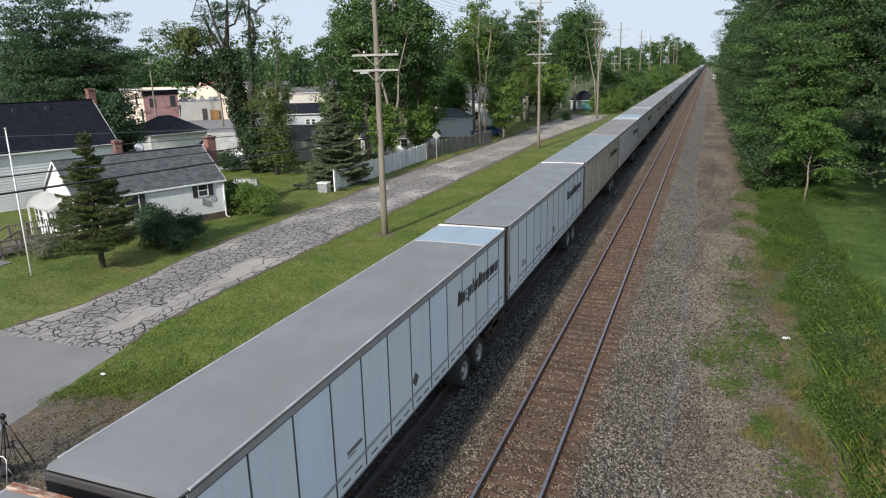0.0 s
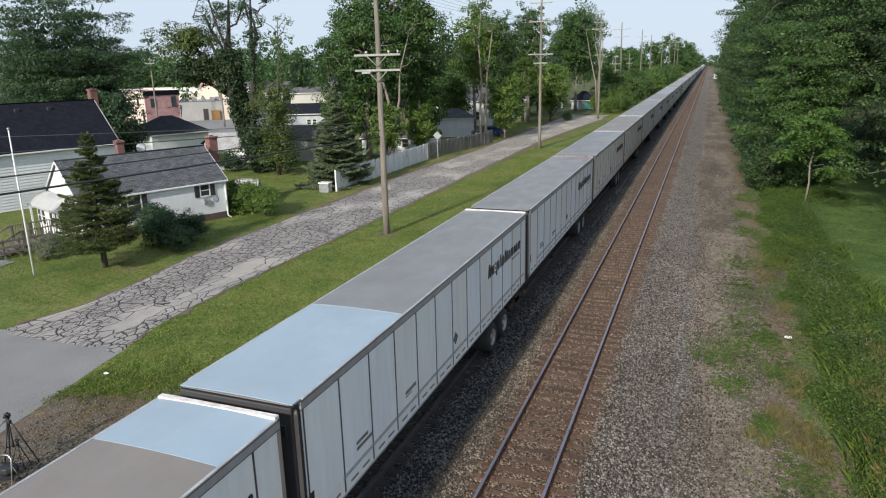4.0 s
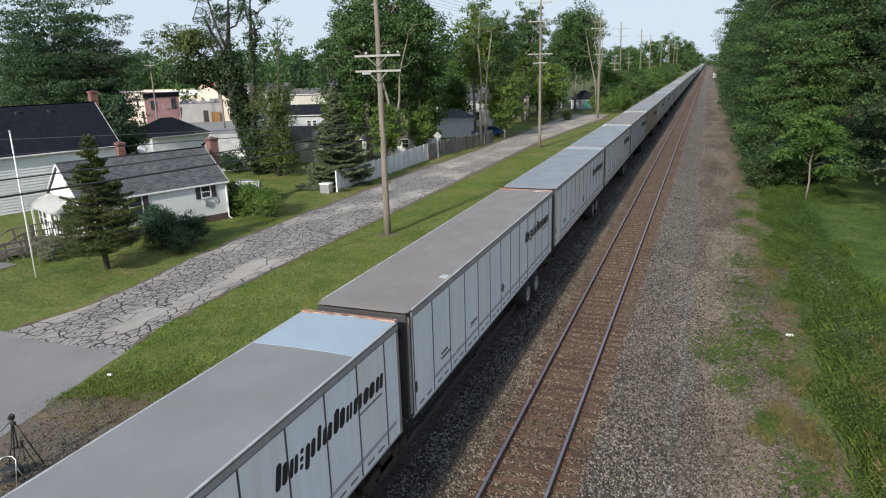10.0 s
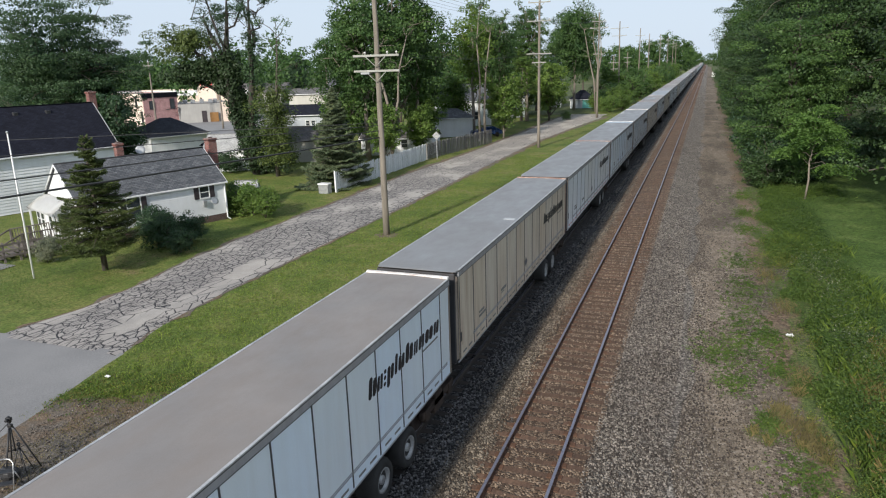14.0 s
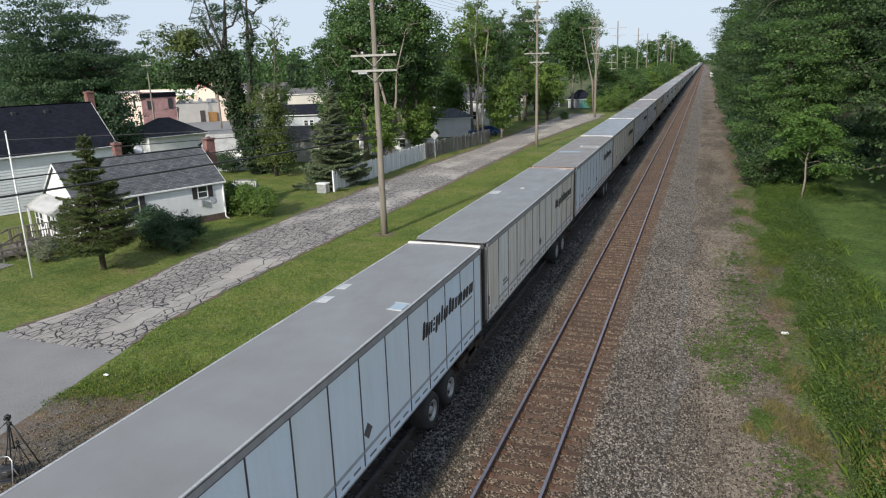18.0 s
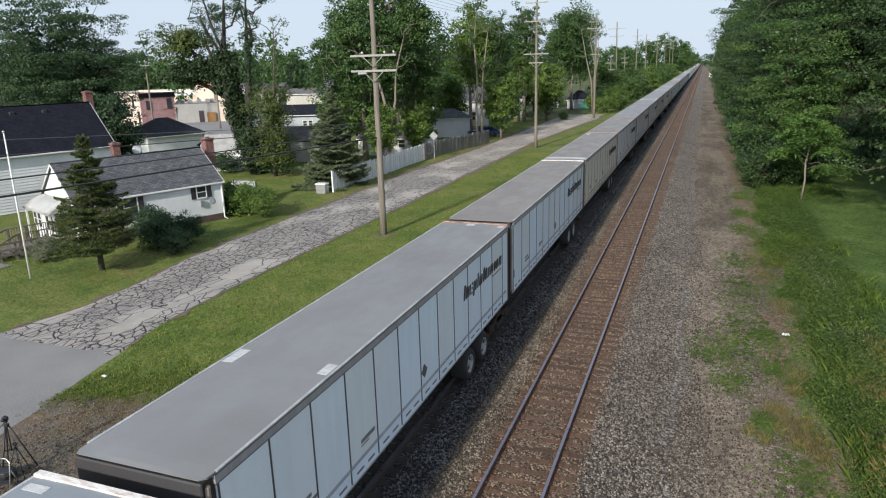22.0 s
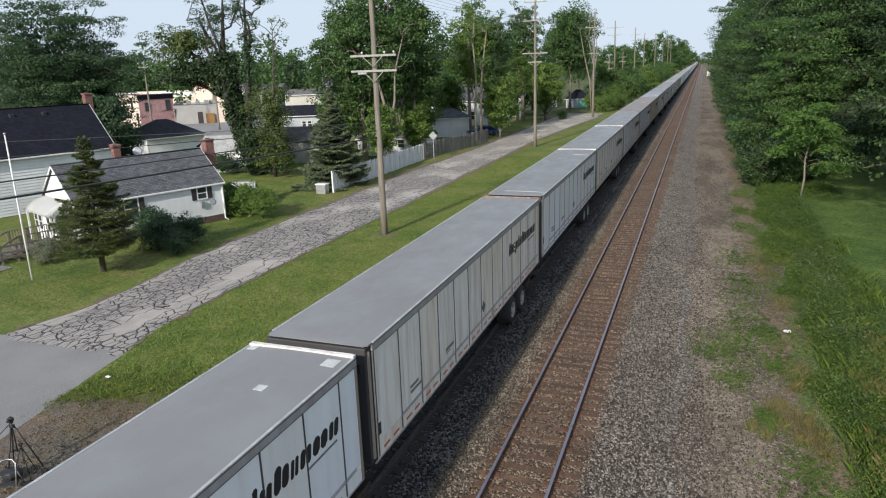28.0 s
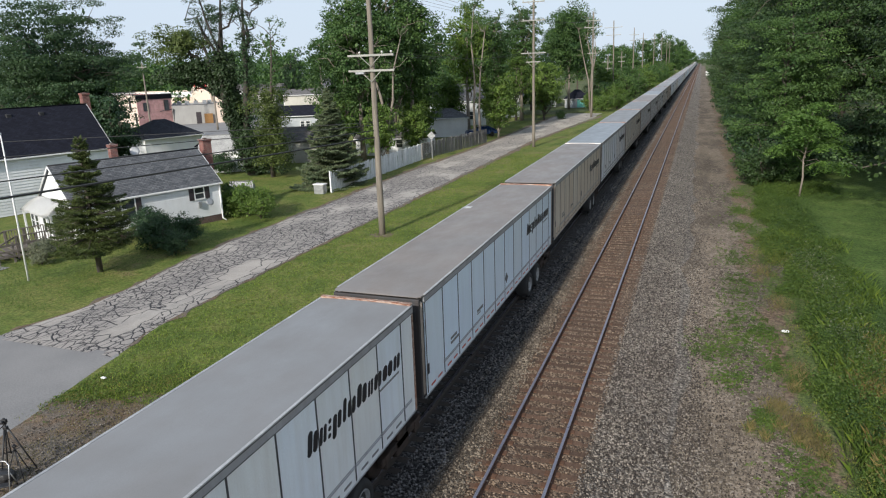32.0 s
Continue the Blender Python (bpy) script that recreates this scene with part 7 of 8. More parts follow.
def ivy_tree():
    """A half-dead tree: trunk wrapped in ivy, one great leafy limb to the side, bare boughs on top."""
    rng = np.random.default_rng(5)
    t = thing("ivy_tree", pose(-38.1, 56.9, GZ) @ Matrix.Diagonal((0.91, 0.91, 0.91, 1)), "half-dead tree wrapped in ivy with bare upper boughs", "tree", "trees of the town")
    bm = bmesh.new()
    tube(bm, [(0, 0, -0.3), (-1.2, 0, 3), (-2.2, 0, 5.8), (-2.9, 0, 8.8), (-3.1, 0, 11.5), (-2.7, 0.2, 15), (-2.2, 0.2, 19)], [0.8, 0.7, 0.6, 0.5, 0.36, 0.22, 0.07], 10)
    tube(bm, [(-0.9, 0, 2.4), (-0.5, 0, 6), (0.1, 0, 10), (0.2, 0.1, 14), (0.5, 0.2, 19)], [0.45, 0.4, 0.32, 0.2, 0.07], 8)
    branch(bm, (-2.9, 0, 8.6), (-6.0, 0, 12.8), 0.4, 0.22, rng, 6, 0.12, 8)
    branch(bm, (-2.8, 0, 8.2), (-7.6, 0, 10.2), 0.32, 0.08, rng, 6, 0.12, 6)
    branch(bm, (-6.0, 0, 12.8), (-9.6, 0.3, 14.4), 0.22, 0.06, rng, 5, 0.2)
    tips = []
    for a, b in (((-3.0, 0, 10.5), (-6.4, 0.5, 18.5)), ((-3.1, 0, 11.5), (-4.4, -0.5, 19.5)), ((-2.8, 0, 13.5), (-0.6, 0.3, 18.5)), ((0.1, 0, 12), (-1.0, 0.8, 19.0)), ((-4.5, 0, 11.4), (-5.4, 0.6, 17.5)), ((0.2, 0, 13), (2.0, -0.4, 18.0))):
        branch(bm, a, b, 0.19, 0.035, rng, 6, 0.3)
        for _ in range(7):
            f = rng.uniform(0.4, 0.95)
            p = np.array(a) * (1 - f) + np.array(b) * f
            q = p + rng.normal(size=3) * np.array([1.2, 0.7, 0.7]) + np.array([0, 0, 0.9])
            branch(bm, p, q, 0.05, 0.015, rng, 3, 0.3, 4)
            tips.append(q)
    part("trunk", bm, BARK_DARK, t)
    side = [np.array([-8.2 + rng.normal() * 1.25, rng.normal() * 1.3, 14.3 + rng.normal() * 0.7]) for _ in range(56)]
    low = [np.array([-7.4 + rng.normal() * 1.6, rng.normal() * 1.4, 10.9 + rng.normal() * 0.6]) for _ in range(54)]
    ivy = [np.array([-0.36 * z + 0.012 * z * z + rng.normal() * 0.5, rng.normal() * 0.5, z]) for z in np.linspace(0.4, 13.0, 110)] + [np.array([-2.9 - 0.5 * k + rng.normal() * 0.3, rng.normal() * 0.4, 8.6 + 0.6 * k]) for k in np.linspace(0, 6, 24)] + [np.array([0.2 * k + 0.6 + rng.normal() * 0.8, rng.normal(), 1.0 + rng.random() * 4]) for k in np.linspace(0, 12, 44)]
    green_ivy = [np.array([-0.9 + 0.09 * z + rng.normal() * 0.45, rng.normal() * 0.5, z]) for z in np.linspace(3.0, 15.0, 60)]
    put("crown", leaf_mesh("crown", crown_points(rng, side, 110, 1.15, 0.5), 0.13, rng), OLIVE, t, "leafy side limb")
    # same limb, lower part: underside shade painted with the dark ivy leaf colour
    put("lower_crown", leaf_mesh("lower_crown", crown_points(rng, low, 110, 1.15, 0.5), 0.15, rng), IVY, t, "lower side limb, its shade put into darker leaves")
    put("ivy", leaf_mesh("ivy", crown_points(rng, ivy, 110, 0.9, 0.9), 0.15, rng), IVY, t, "dense climbing ivy")
    put("ivy", leaf_mesh("ivy", crown_points(rng, green_ivy, 70, 0.65, 0.9), 0.12, rng), LEAF_DARK, t, "green climbing ivy")
    put("sparse_leaves", leaf_mesh("sparse_leaves", crown_points(rng, tips, 150, 0.8, 0.7), 0.085, rng), LEAF_DARK, t)
    t = thing("ivy_tree", pose(-35.3, 55.8, GZ) @ Matrix.Diagonal((0.93, 0.93, 0.93, 1)), "olive-green overgrown tree with a dead top", "tree", "trees of the town")
    bm = bmesh.new()
    tube(bm, [(0, 0, -0.3), (0.2, 0, 4), (0.8, 0, 9), (1.2, 0, 12), (1.4, 0, 15.5)], [0.26, 0.2, 0.13, 0.07, 0.02], 8)
    tips = []
    for z in np.linspace(9, 15, 16):
        p = np.array([0.8 + 0.1 * (z - 9), 0, z])
        q = p + np.array([rng.normal() * 1.1, rng.normal() * 0.5, rng.uniform(0.3, 1.4)])
        branch(bm, p, q, 0.05, 0.012, rng, 3, 0.3, 4)
        tips.append(q)
    part("trunk", bm, BARK, t)
    cl = [np.array([0.4 + rng.normal() * (0.95 - 0.05 * z), rng.normal() * 1.1, z]) for z in np.linspace(1.5, 9.0, 110)]
    put("crown", leaf_mesh("crown", crown_points(rng, cl, 100, 0.9, 0.9), 0.10, rng), OLIVE, t)
    put("sparse_leaves", leaf_mesh("sparse_leaves", crown_points(rng, tips, 40, 0.6, 0.7), 0.10, rng), LEAF, t)


ivy_tree()


def pale_snag(x, y, stems, label):
    """A tree of bare pale stems with small leaf tufts; stems are lists of points."""
    r = np.random.default_rng(int(abs(x) * 10))
    t = thing("bare_tree", pose(x, y, GZ), label, "tree", "trees of the town")
    tips = []
    for pts in stems:
        rad = [0.2 * (1 - 0.75 * i / (len(pts) - 1)) for i in range(len(pts))]
        part("trunk", tube(bmesh.new(), pts, rad, 8), BARK_PALE, t)
        for i in range(len(pts) - 2, len(pts)):
            p = np.array(pts[i])
            for _ in range(5):
                q = p + r.normal(size=3) * np.array([1.1, 0.7, 0.5]) + np.array([0, 0, 0.8])
                part("twig", branch_bm(p, q, r), BARK_PALE, t)
                tips.append(q)
    put("crown", leaf_mesh("crown", crown_points(r, tips, 60, 0.9, 0.6), 0.12, r), LEAF, t)


def branch_bm(a, b, r):
    bm = bmesh.new()
    branch(bm, a, b, 0.05, 0.012, r, 4, 0.3, 5)
    return bm


pale_snag(-27.9, 66.5, [[(0, 0, -0.2), (0.2, 0, 3.5), (1.0, 0, 6.5), (1.2, 0, 9.5), (2.2, 0.2, 13)], [(0.3, 0, 4.0), (-0.4, 0, 7.0), (-1.2, 0.1, 9.6), (-1.0, 0.2, 12)]], "forked pale bare-stemmed tree behind the fence")
pale_snag(-24.6, 87.5, [[(0, 0, -0.2), (-0.1, 0, 4), (0.1, 0, 8), (-0.3, 0, 13), (0.2, 0, 17)], [(0.7, 0, -0.2), (0.6, 0.1, 4), (0.9, 0, 9), (1.6, 0, 14)]], "twin pale-stemmed tree by the street")
pale_snag(-17.4, 142, [[(0, 0, -0.2), (-0.4, 0, 6), (-1.6, 0, 11), (-2.6, 0, 16)], [(0, 0, 4.0), (0.3, 0, 9), (-0.8, 0, 14), (-0.6, 0, 18)], [(0.1, 0, 6), (0.9, 0, 11), (0.6, 0, 15)]], "dead pale-stemmed tree beyond the street bend")


def spruce(name, x, y, height, radius, mat, label, seed, step=0.16, start=0.6, density=13, clumps=4, needle=(0.075, 0.24)):
    """A conifer in whorls of drooping boughs with hanging sprays."""
    rng = np.random.default_rng(seed)
    t = thing(name, pose(x, y, GZ), label, "spruce", "trees of the town")
    bm = bmesh.new()
    tube(bm, [(0, 0, -0.2), (0, 0, height * 0.5), (0, 0, height * 0.98)], [0.16, 0.1, 0.02], 8)
    pts, dirs = [], []
    z = start
    while z < height:
        f = (z - start) / (height - start)
        reach = radius * (1 - f) ** 0.9 * rng.uniform(0.85, 1.1) + 0.10
        for k in range(int(6 + 4 * (1 - f))):
            a = rng.uniform(0, math.tau)
            r = reach * rng.uniform(0.72, 1.08)
            foot = np.array([0, 0, z + rng.normal() * 0.06])
            tip = np.array([r * math.cos(a), r * math.sin(a), z - 0.20 * r + 0.10 * rng.normal() + 0.35 * r * f])
            branch(bm, foot, tip, 0.03, 0.006, rng, 3, 0.05, 4)
            line = (tip - foot) / (np.linalg.norm(tip - foot) + 1e-6)
            flank = np.array([-math.sin(a), math.cos(a), 0])
            m = max(8, int(r * density * clumps))
            s = rng.uniform(0.12, 1.0, m)[:, None]
            w = rng.uniform(-1, 1, m)[:, None]
            wide = 0.55 * r * (1 - s) ** 0.6 * np.minimum(1, s * 4) + 0.05
            p = foot * (1 - s) + tip * s + flank * w * wide
            p[:, 2] += -0.16 * np.abs(w[:, 0]) * wide[:, 0] - 0.10 * rng.random(m) + 0.16 * r * s[:, 0] ** 3
            pts.append(p)
            dirs.append(line + flank * w * 0.9 + np.array([0, 0, -0.15]) + rng.normal(size=(m, 3)) * 0.3)
        z += step * (1.2 - 0.55 * f)
    part("trunk", bm, BARK, t)
    put("needles", leaf_mesh("needles", np.concatenate(pts), needle[0], rng, needle[1], 0.6, np.concatenate(dirs)), mat, t)


spruce("spruce", -25.75, 25.7, 7.1, 2.55, NEEDLE, "yellow-green spruce standing before the white house", 3, step=0.36, start=1.55, density=46, clumps=7)
spruce("blue_spruce", -26.2, 51.6, 8.5, 3.2, NEEDLE_BLUE, "grey-green spruce at the end of the picket fence", 4, step=0.36, start=0.5, density=34, clumps=8, needle=(0.115, 0.3))

# far woods along the horizon
rng = np.random.default_rng(77)
cl = []
def grove(x, y, h, r, k):
    for _ in range(k):
        d = rng.normal(size=3)
        d /= np.linalg.norm(d)
        q = rng.uniform(0.3, 1) ** 0.4
        cl.append((x + d[0] * r * q, y + d[1] * r * q, GZ + h * 0.55 + d[2] * h * 0.45 * q))
for i in range(150):
    y = rng.uniform(150, 420)
    x = -rng.uniform(0.16, 1.15) * y - 20
    grove(x, y, rng.uniform(11, 19) * (1 + y / 1500), rng.uniform(5, 8), 36)
for i in range(40):
    grove(rng.uniform(-420, -120), rng.uniform(110, 260), rng.uniform(11, 16), rng.uniform(5, 8), 36)
for x, y, h, r in ((-22, 455, 26, 9), (-33, 450, 22, 9), (-14, 470, 24, 8), (-42, 440, 19, 9), (-12, 520, 22, 10), (-26, 520, 24, 10), (18, 470, 20, 8), (20, 540, 20, 10), (24, 640, 20, 12), (-16, 640, 22, 10), (-18, 760, 22, 12), (22, 760, 20, 12), (-30, 330, 15, 8), (-40, 360, 17, 9), (-60, 420, 19, 10), (8, 900, 16, 14), (-14, 950, 18, 14), (30, 950, 18, 14)):
    grove(x, y, h, r, 110)
# both far woods take LEAF, paler than LEAF_DARK, in place of distance haze
near_woods = put("far_woods", leaf_mesh("far_woods", crown_points(rng, np.array(cl[-1980:]), 46, 1.9, 0.7), 0.42, rng), LEAF)
tagged(near_woods, "distant rounded dark-green trees along the line", "woods", kind="stuff")
del cl[-1980:]
for i in range(60):
    grove(rng.uniform(28, 80), rng.uniform(60, 420), rng.uniform(14, 20), rng.uniform(5, 7), 30)
woods = put("far_woods", leaf_mesh("far_woods", crown_points(rng, np.array(cl), 15, 2.1, 0.7), 0.6, rng), LEAF)
tagged(woods, "distant dark-green woods along the horizon", "woods", kind="stuff")


# ---- weeds and grass ----
def blades(name, where, count, tall, wide, material, label, seed, category="grass"):
    """Upright blades rooted in the ground; where(rng, n) gives x, y."""
    r = np.random.default_rng(seed)
    x, y = where(r, count)
    h = tall * r.uniform(0.45, 1.2, count)
    z = np.array([land(a, b) for a, b in zip(x, y)]) + 0.03
    bend = r.normal(size=(count, 2)) * (0.35 * h)[:, None]
    ang = r.uniform(0, math.tau, count)
    w = wide * r.uniform(0.6, 1.3, count)
    dx, dy = np.cos(ang) * w, np.sin(ang) * w
    root = np.stack([x, y, z], 1)
    mid = root + np.stack([bend[:, 0] * 0.35, bend[:, 1] * 0.35, h * 0.6], 1)
    tip = root + np.stack([bend[:, 0], bend[:, 1], h], 1)
    off = np.stack([dx, dy, np.zeros(count)], 1)
    v = np.stack([root, mid + off, tip, mid - off], 1).reshape(-1, 3)
    k = np.arange(count)[:, None] * 4
    f = np.concatenate([k + np.array([[0, 1, 2]]), k + np.array([[0, 2, 3]])], 1).reshape(-1, 3)
    ob = put(name, mesh_of(name, v, f), material)
    return tagged(ob, label, category, kind="stuff")


def along(x0, x1, y0, y1, bias=1.0):
    def pick(r, n):
        return x0 + (x1 - x0) * r.random(n), y0 + (y1 - y0) * r.random(n) ** bias
    return pick


def weedy(x0, x1, y0, y1):
    """Thick towards x1, breaking up into islands towards x0."""
    def pick(r, n):
        x, y = x0 + (x1 - x0) * r.random(n * 3), y0 + (y1 - y0) * r.random(n * 3) ** 1.15
        keep = [i for i in range(n * 3) if 1.3 * noise.noise(Vector((x[i] * 0.9, y[i] * 0.33, 2.0))) + 2.6 * (x[i] - x0) / (x1 - x0) > 0.75][:n]
        keep = (keep * (n // max(1, len(keep)) + 1))[:n]
        return x[keep], y[keep]
    return pick


def on_verge(r, n):
    """On the mown strip, off the road and off the bare soil."""
    y = 14.5 + 60 * r.random(n) ** 1.5
    near = np.array([road_near(b) for b in y]) + 0.15
    return near + (-6.5 - near) * r.random(n), y


def clumped(x0, x1, y0, y1, clumps, spread_r):
    def pick(r, n):
        cx, cy = x0 + (x1 - x0) * r.random(clumps), y0 + (y1 - y0) * r.random(clumps) ** 1.2
        i = r.integers(0, clumps, n)
        return np.clip(cx[i] + r.normal(size=n) * spread_r, x0 - 0.6, x1 + 0.6), cy[i] + r.normal(size=n) * spread_r * 1.6
    return pick


def spots(places):
    """Round given places (x, y, radius), drawn out along the line."""
    def pick(r, n):
        i = r.integers(0, len(places), n)
        p = np.array(places)[i]
        return p[:, 0] + r.normal(size=n) * p[:, 2] * 0.6, p[:, 1] + r.normal(size=n) * p[:, 2] * 1.3
    return pick


def soil_edge(r, n):
    x = r.uniform(-15.4, -8.5, n)
    return x, np.array([soil_end(a) for a in x]) + 0.35 + r.normal(size=n) * 0.75


def leafy(name, where, clumps, per, tall, leaf, material, label, seed, wide=0.95):
    """Leafy weeds: low domes of small leaves crowded together."""
    r = np.random.default_rng(seed)
    x, y = where(r, clumps)
    h = tall * r.uniform(0.5, 1.2, clumps) * np.array([1.25 + 1.1 * noise.noise(Vector((a * 1.1, b * 0.7, 5.0))) for a, b in zip(x, y)])
    z = np.array([land(a, b) for a, b in zip(x, y)])
    d = r.normal(size=(clumps, per, 3))
    d /= np.linalg.norm(d, axis=2, keepdims=True)
    d[:, :, 2] = np.abs(d[:, :, 2])
    q = r.uniform(0.2, 1, size=(clumps, per, 1)) ** 0.6
    p = d * q * np.stack([h * wide, h * wide, h], 1)[:, None] + np.stack([x, y, z], 1)[:, None]
    tagged(put(name, leaf_mesh(name, p.reshape(-1, 3), leaf, r, 0.45, 0.5), material), label, "weeds", kind="stuff")


leafy("leafy_weeds", weedy(6.7, 9.9, 12, 57), 6000, 34, 0.46, 0.042, WEED, "dense leafy green weeds along the path", 11, 0.55)
leafy("leafy_weeds", weedy(6.8, 9.6, 13, 57), 900, 26, 0.36, 0.05, WEED, "broad-leaved green weeds along the path", 17)
leafy("leafy_weeds", clumped(7.0, 9.6, 13, 50, 40, 0.4), 800, 30, 0.42, 0.03, WEED_YELLOW, "yellow-green weeds among the green", 18, 0.5)
leafy("leafy_weeds", weedy(7.4, 10.2, 12, 50), 700, 60, 0.8, 0.042, WEED_DEEP, "dark-leaved weeds among the green", 12)
leafy("leafy_weeds", spots(((8.6, 53.5, 1.0), (9.6, 54.5, 0.9), (10.8, 55.5, 0.9), (12.2, 57.0, 1.0), (8.2, 50.0, 0.8))), 420, 46, 0.45, 0.05, WEED, "leafy weeds at the foot of the wood", 13)
leafy("grey_weeds", clumped(8.3, 9.2, 22, 40, 9, 0.3), 90, 40, 0.75, 0.035, GREY_LEAF, "grey-green flowering weeds", 14)
leafy("low_weeds", spots(((5.2, 24.3, 0.75), (4.3, 23.6, 0.6), (6.2, 22.8, 0.4), (4.9, 21.6, 0.5), (6.1, 25.4, 0.5), (5.5, 27.5, 0.8), (5.6, 31.0, 0.8), (5.75, 35.7, 0.7), (6.2, 42.6, 0.6), (6.3, 47.5, 0.6), (6.4, 53.5, 0.6), (6.9, 21.8, 0.25), (5.7, 18.9, 0.3), (6.3, 16.5, 0.6))), 2600, 16, 0.10, 0.032, WEED, "low green weeds in patches on the path", 16)
leafy("low_weeds", clumped(4.6, 7.2, 15, 60, 60, 0.35), 500, 14, 0.09, 0.03, WEED, "low green weeds on the cinder path", 15)
leafy("tall_weeds", clumped(6.7, 7.6, 25, 42, 9, 0.25), 160, 26, 0.6, 0.022, WEED, "upright green stalks beside bare soil", 2, 0.14)
leafy("tall_weeds", clumped(7.5, 10.0, 12, 50, 60, 0.4), 1100, 40, 0.8, 0.024, WEED, "tall feathery green weeds", 19, 0.24)
blades("tall_grass", clumped(8.0, 10.6, 12, 40, 46, 0.35), 9000, 0.5, 0.006, WEED, "tall wild grass between weeds and lawn", 23, "weeds")
blades("tall_grass", spots(((8.9, 21.4, 0.5), (8.5, 17.2, 0.45), (9.4, 18.6, 0.5), (9.1, 14.6, 0.5), (9.7, 24.5, 0.45))), 4500, 0.48, 0.006, STRAW, "tall straw-coloured grass among the weeds", 24, "weeds")
leafy("weed_flowers", clumped(8.4, 9.8, 13, 36, 14, 0.3), 160, 10, 0.95, 0.02, GREY_LEAF, "pale small flower heads on tall weeds", 25, 0.3)
blades("straw_tufts", spots(((6.4, 18.9, 0.35), (6.7, 18.0, 0.3), (6.0, 19.6, 0.3), (8.8, 21.6, 0.4), (8.3, 17.4, 0.35), (6.9, 22.1, 0.4), (7.0, 29.0, 0.45), (6.7, 33.4, 0.45), (9.3, 29.5, 0.4))), 4200, 0.16, 0.006, STRAW, "dry straw-coloured grass tufts among weeds", 3, "weeds")
MOUNDS = ((5.26, 18.2, 0.09), (5.6, 17.85, 0.10), (6.4, 17.95, 0.13), (6.7, 18.95, 0.14), (6.15, 19.75, 0.11), (6.9, 17.4, 0.12), (6.0, 18.5, 0.09), (7.0, 18.2, 0.12), (6.65, 21.1, 0.14))
blades("dry_mounds", spots(MOUNDS), 650, 0.2, 0.006, STRAW, "dry tussocks of yellowed grass on the path", 31, "weeds")
leafy("moss_mounds", spots(MOUNDS), 260, 26, 0.15, 0.02, OLIVE, "low olive mossy mounds on the path", 32, 1.3)
blades("soil_grass", soil_edge, 3500, 0.06, 0.010, STRAW, "yellowing grass where the verge meets bare soil", 4)
blades("soil_grass", soil_edge, 2500, 0.06, 0.012, WEED_YELLOW, "green grass where the verge meets bare soil", 5)
blades("dead_grass", along(-13.6, -8.6, 8.5, 14.6, 0.7), 7000, 0.05, 0.012, STRAW, "flattened dead grass on the bare soil", 8)
blades("verge_grass", on_verge, 26000, 0.10, 0.014, VERGE_LEAF, "mown grass blades of the verge", 6)
leafy("verge_clover", on_verge, 5500, 9, 0.07, 0.03, VERGE_LEAF, "clover and broad-leaved weeds in the mown verge", 26, 1.8)
leafy("verge_clover", on_verge, 2600, 10, 0.085, 0.034, WEED_YELLOW, "yellowing clover patches in the mown verge", 27, 2.0)
leafy("edge_weeds", soil_edge, 500, 14, 0.13, 0.035, WEED, "ragged weeds where the verge meets bare soil", 28, 1.2)
blades("yard_grass", along(-32.0, -23.0, 20, 60, 1.3), 9000, 0.10, 0.016, WEED, "mown grass blades of the front yards", 7)

# ---- ties, tie plates and ballast stones ----
def tie_mesh(seed):
    rnd = random.Random(seed)
    bm = boxes((-1.3, 1.3, -0.115, 0.115, -0.17, 0.0), bevel=0.015)
    for v in bm.verts:
        v.co += Vector((rnd.uniform(-0.02, 0.02), rnd.uniform(-0.008, 0.008), rnd.uniform(-0.008, 0.004)))
    me = bpy.data.meshes.new("tie")
    bm.to_mesh(me)
    bm.free()
    return me


tie_kinds = [tie_mesh(i) for i in range(4)]
plate_me = bpy.data.meshes.new("tie_plate")
bm = boxes((-0.18, 0.18, -0.09, 0.09, 0.0, 0.022), bevel=0.004)
bm.to_mesh(plate_me)
bm.free()
dice = random.Random(21)
track = thing("track_ties", pose(0, 0, 0), "brown timber ties under the open track", "railway tie", kind="structure")
TIE_STEP = 0.50
for i in range(280):
    y = 8.0 + TIE_STEP * i
    t = put("tie", tie_kinds[i % 4], TIE, track, at=pose(dice.uniform(-0.03, 0.03), y + dice.uniform(-0.02, 0.02), -0.155, 0, 0, dice.uniform(-0.6, 0.6)))
    if y < 46:
        for s in (-1, 1):
            put("tie_plate", plate_me, PLATE, t, at=pose(s * 0.7175, 0, 0.0))
verts, faces = [], []
for i in range(280, 2600):
    y, k = 8.0 + TIE_STEP * i, len(verts)
    verts += [(-1.3, y - 0.115, -0.3), (1.3, y - 0.115, -0.3), (1.3, y + 0.115, -0.3), (-1.3, y + 0.115, -0.3), (-1.3, y - 0.115, -0.155), (1.3, y - 0.115, -0.155), (1.3, y + 0.115, -0.155), (-1.3, y + 0.115, -0.155)]
    faces += [(k + 4, k + 5, k + 6, k + 7), (k, k + 1, k + 5, k + 4), (k + 2, k + 3, k + 7, k + 6), (k + 1, k + 2, k + 6, k + 5), (k + 3, k, k + 4, k + 7)]
put("far_ties", mesh_of("far_ties", verts, faces), TIE, track)["kind"] = "stuff"
verts, faces = [], []
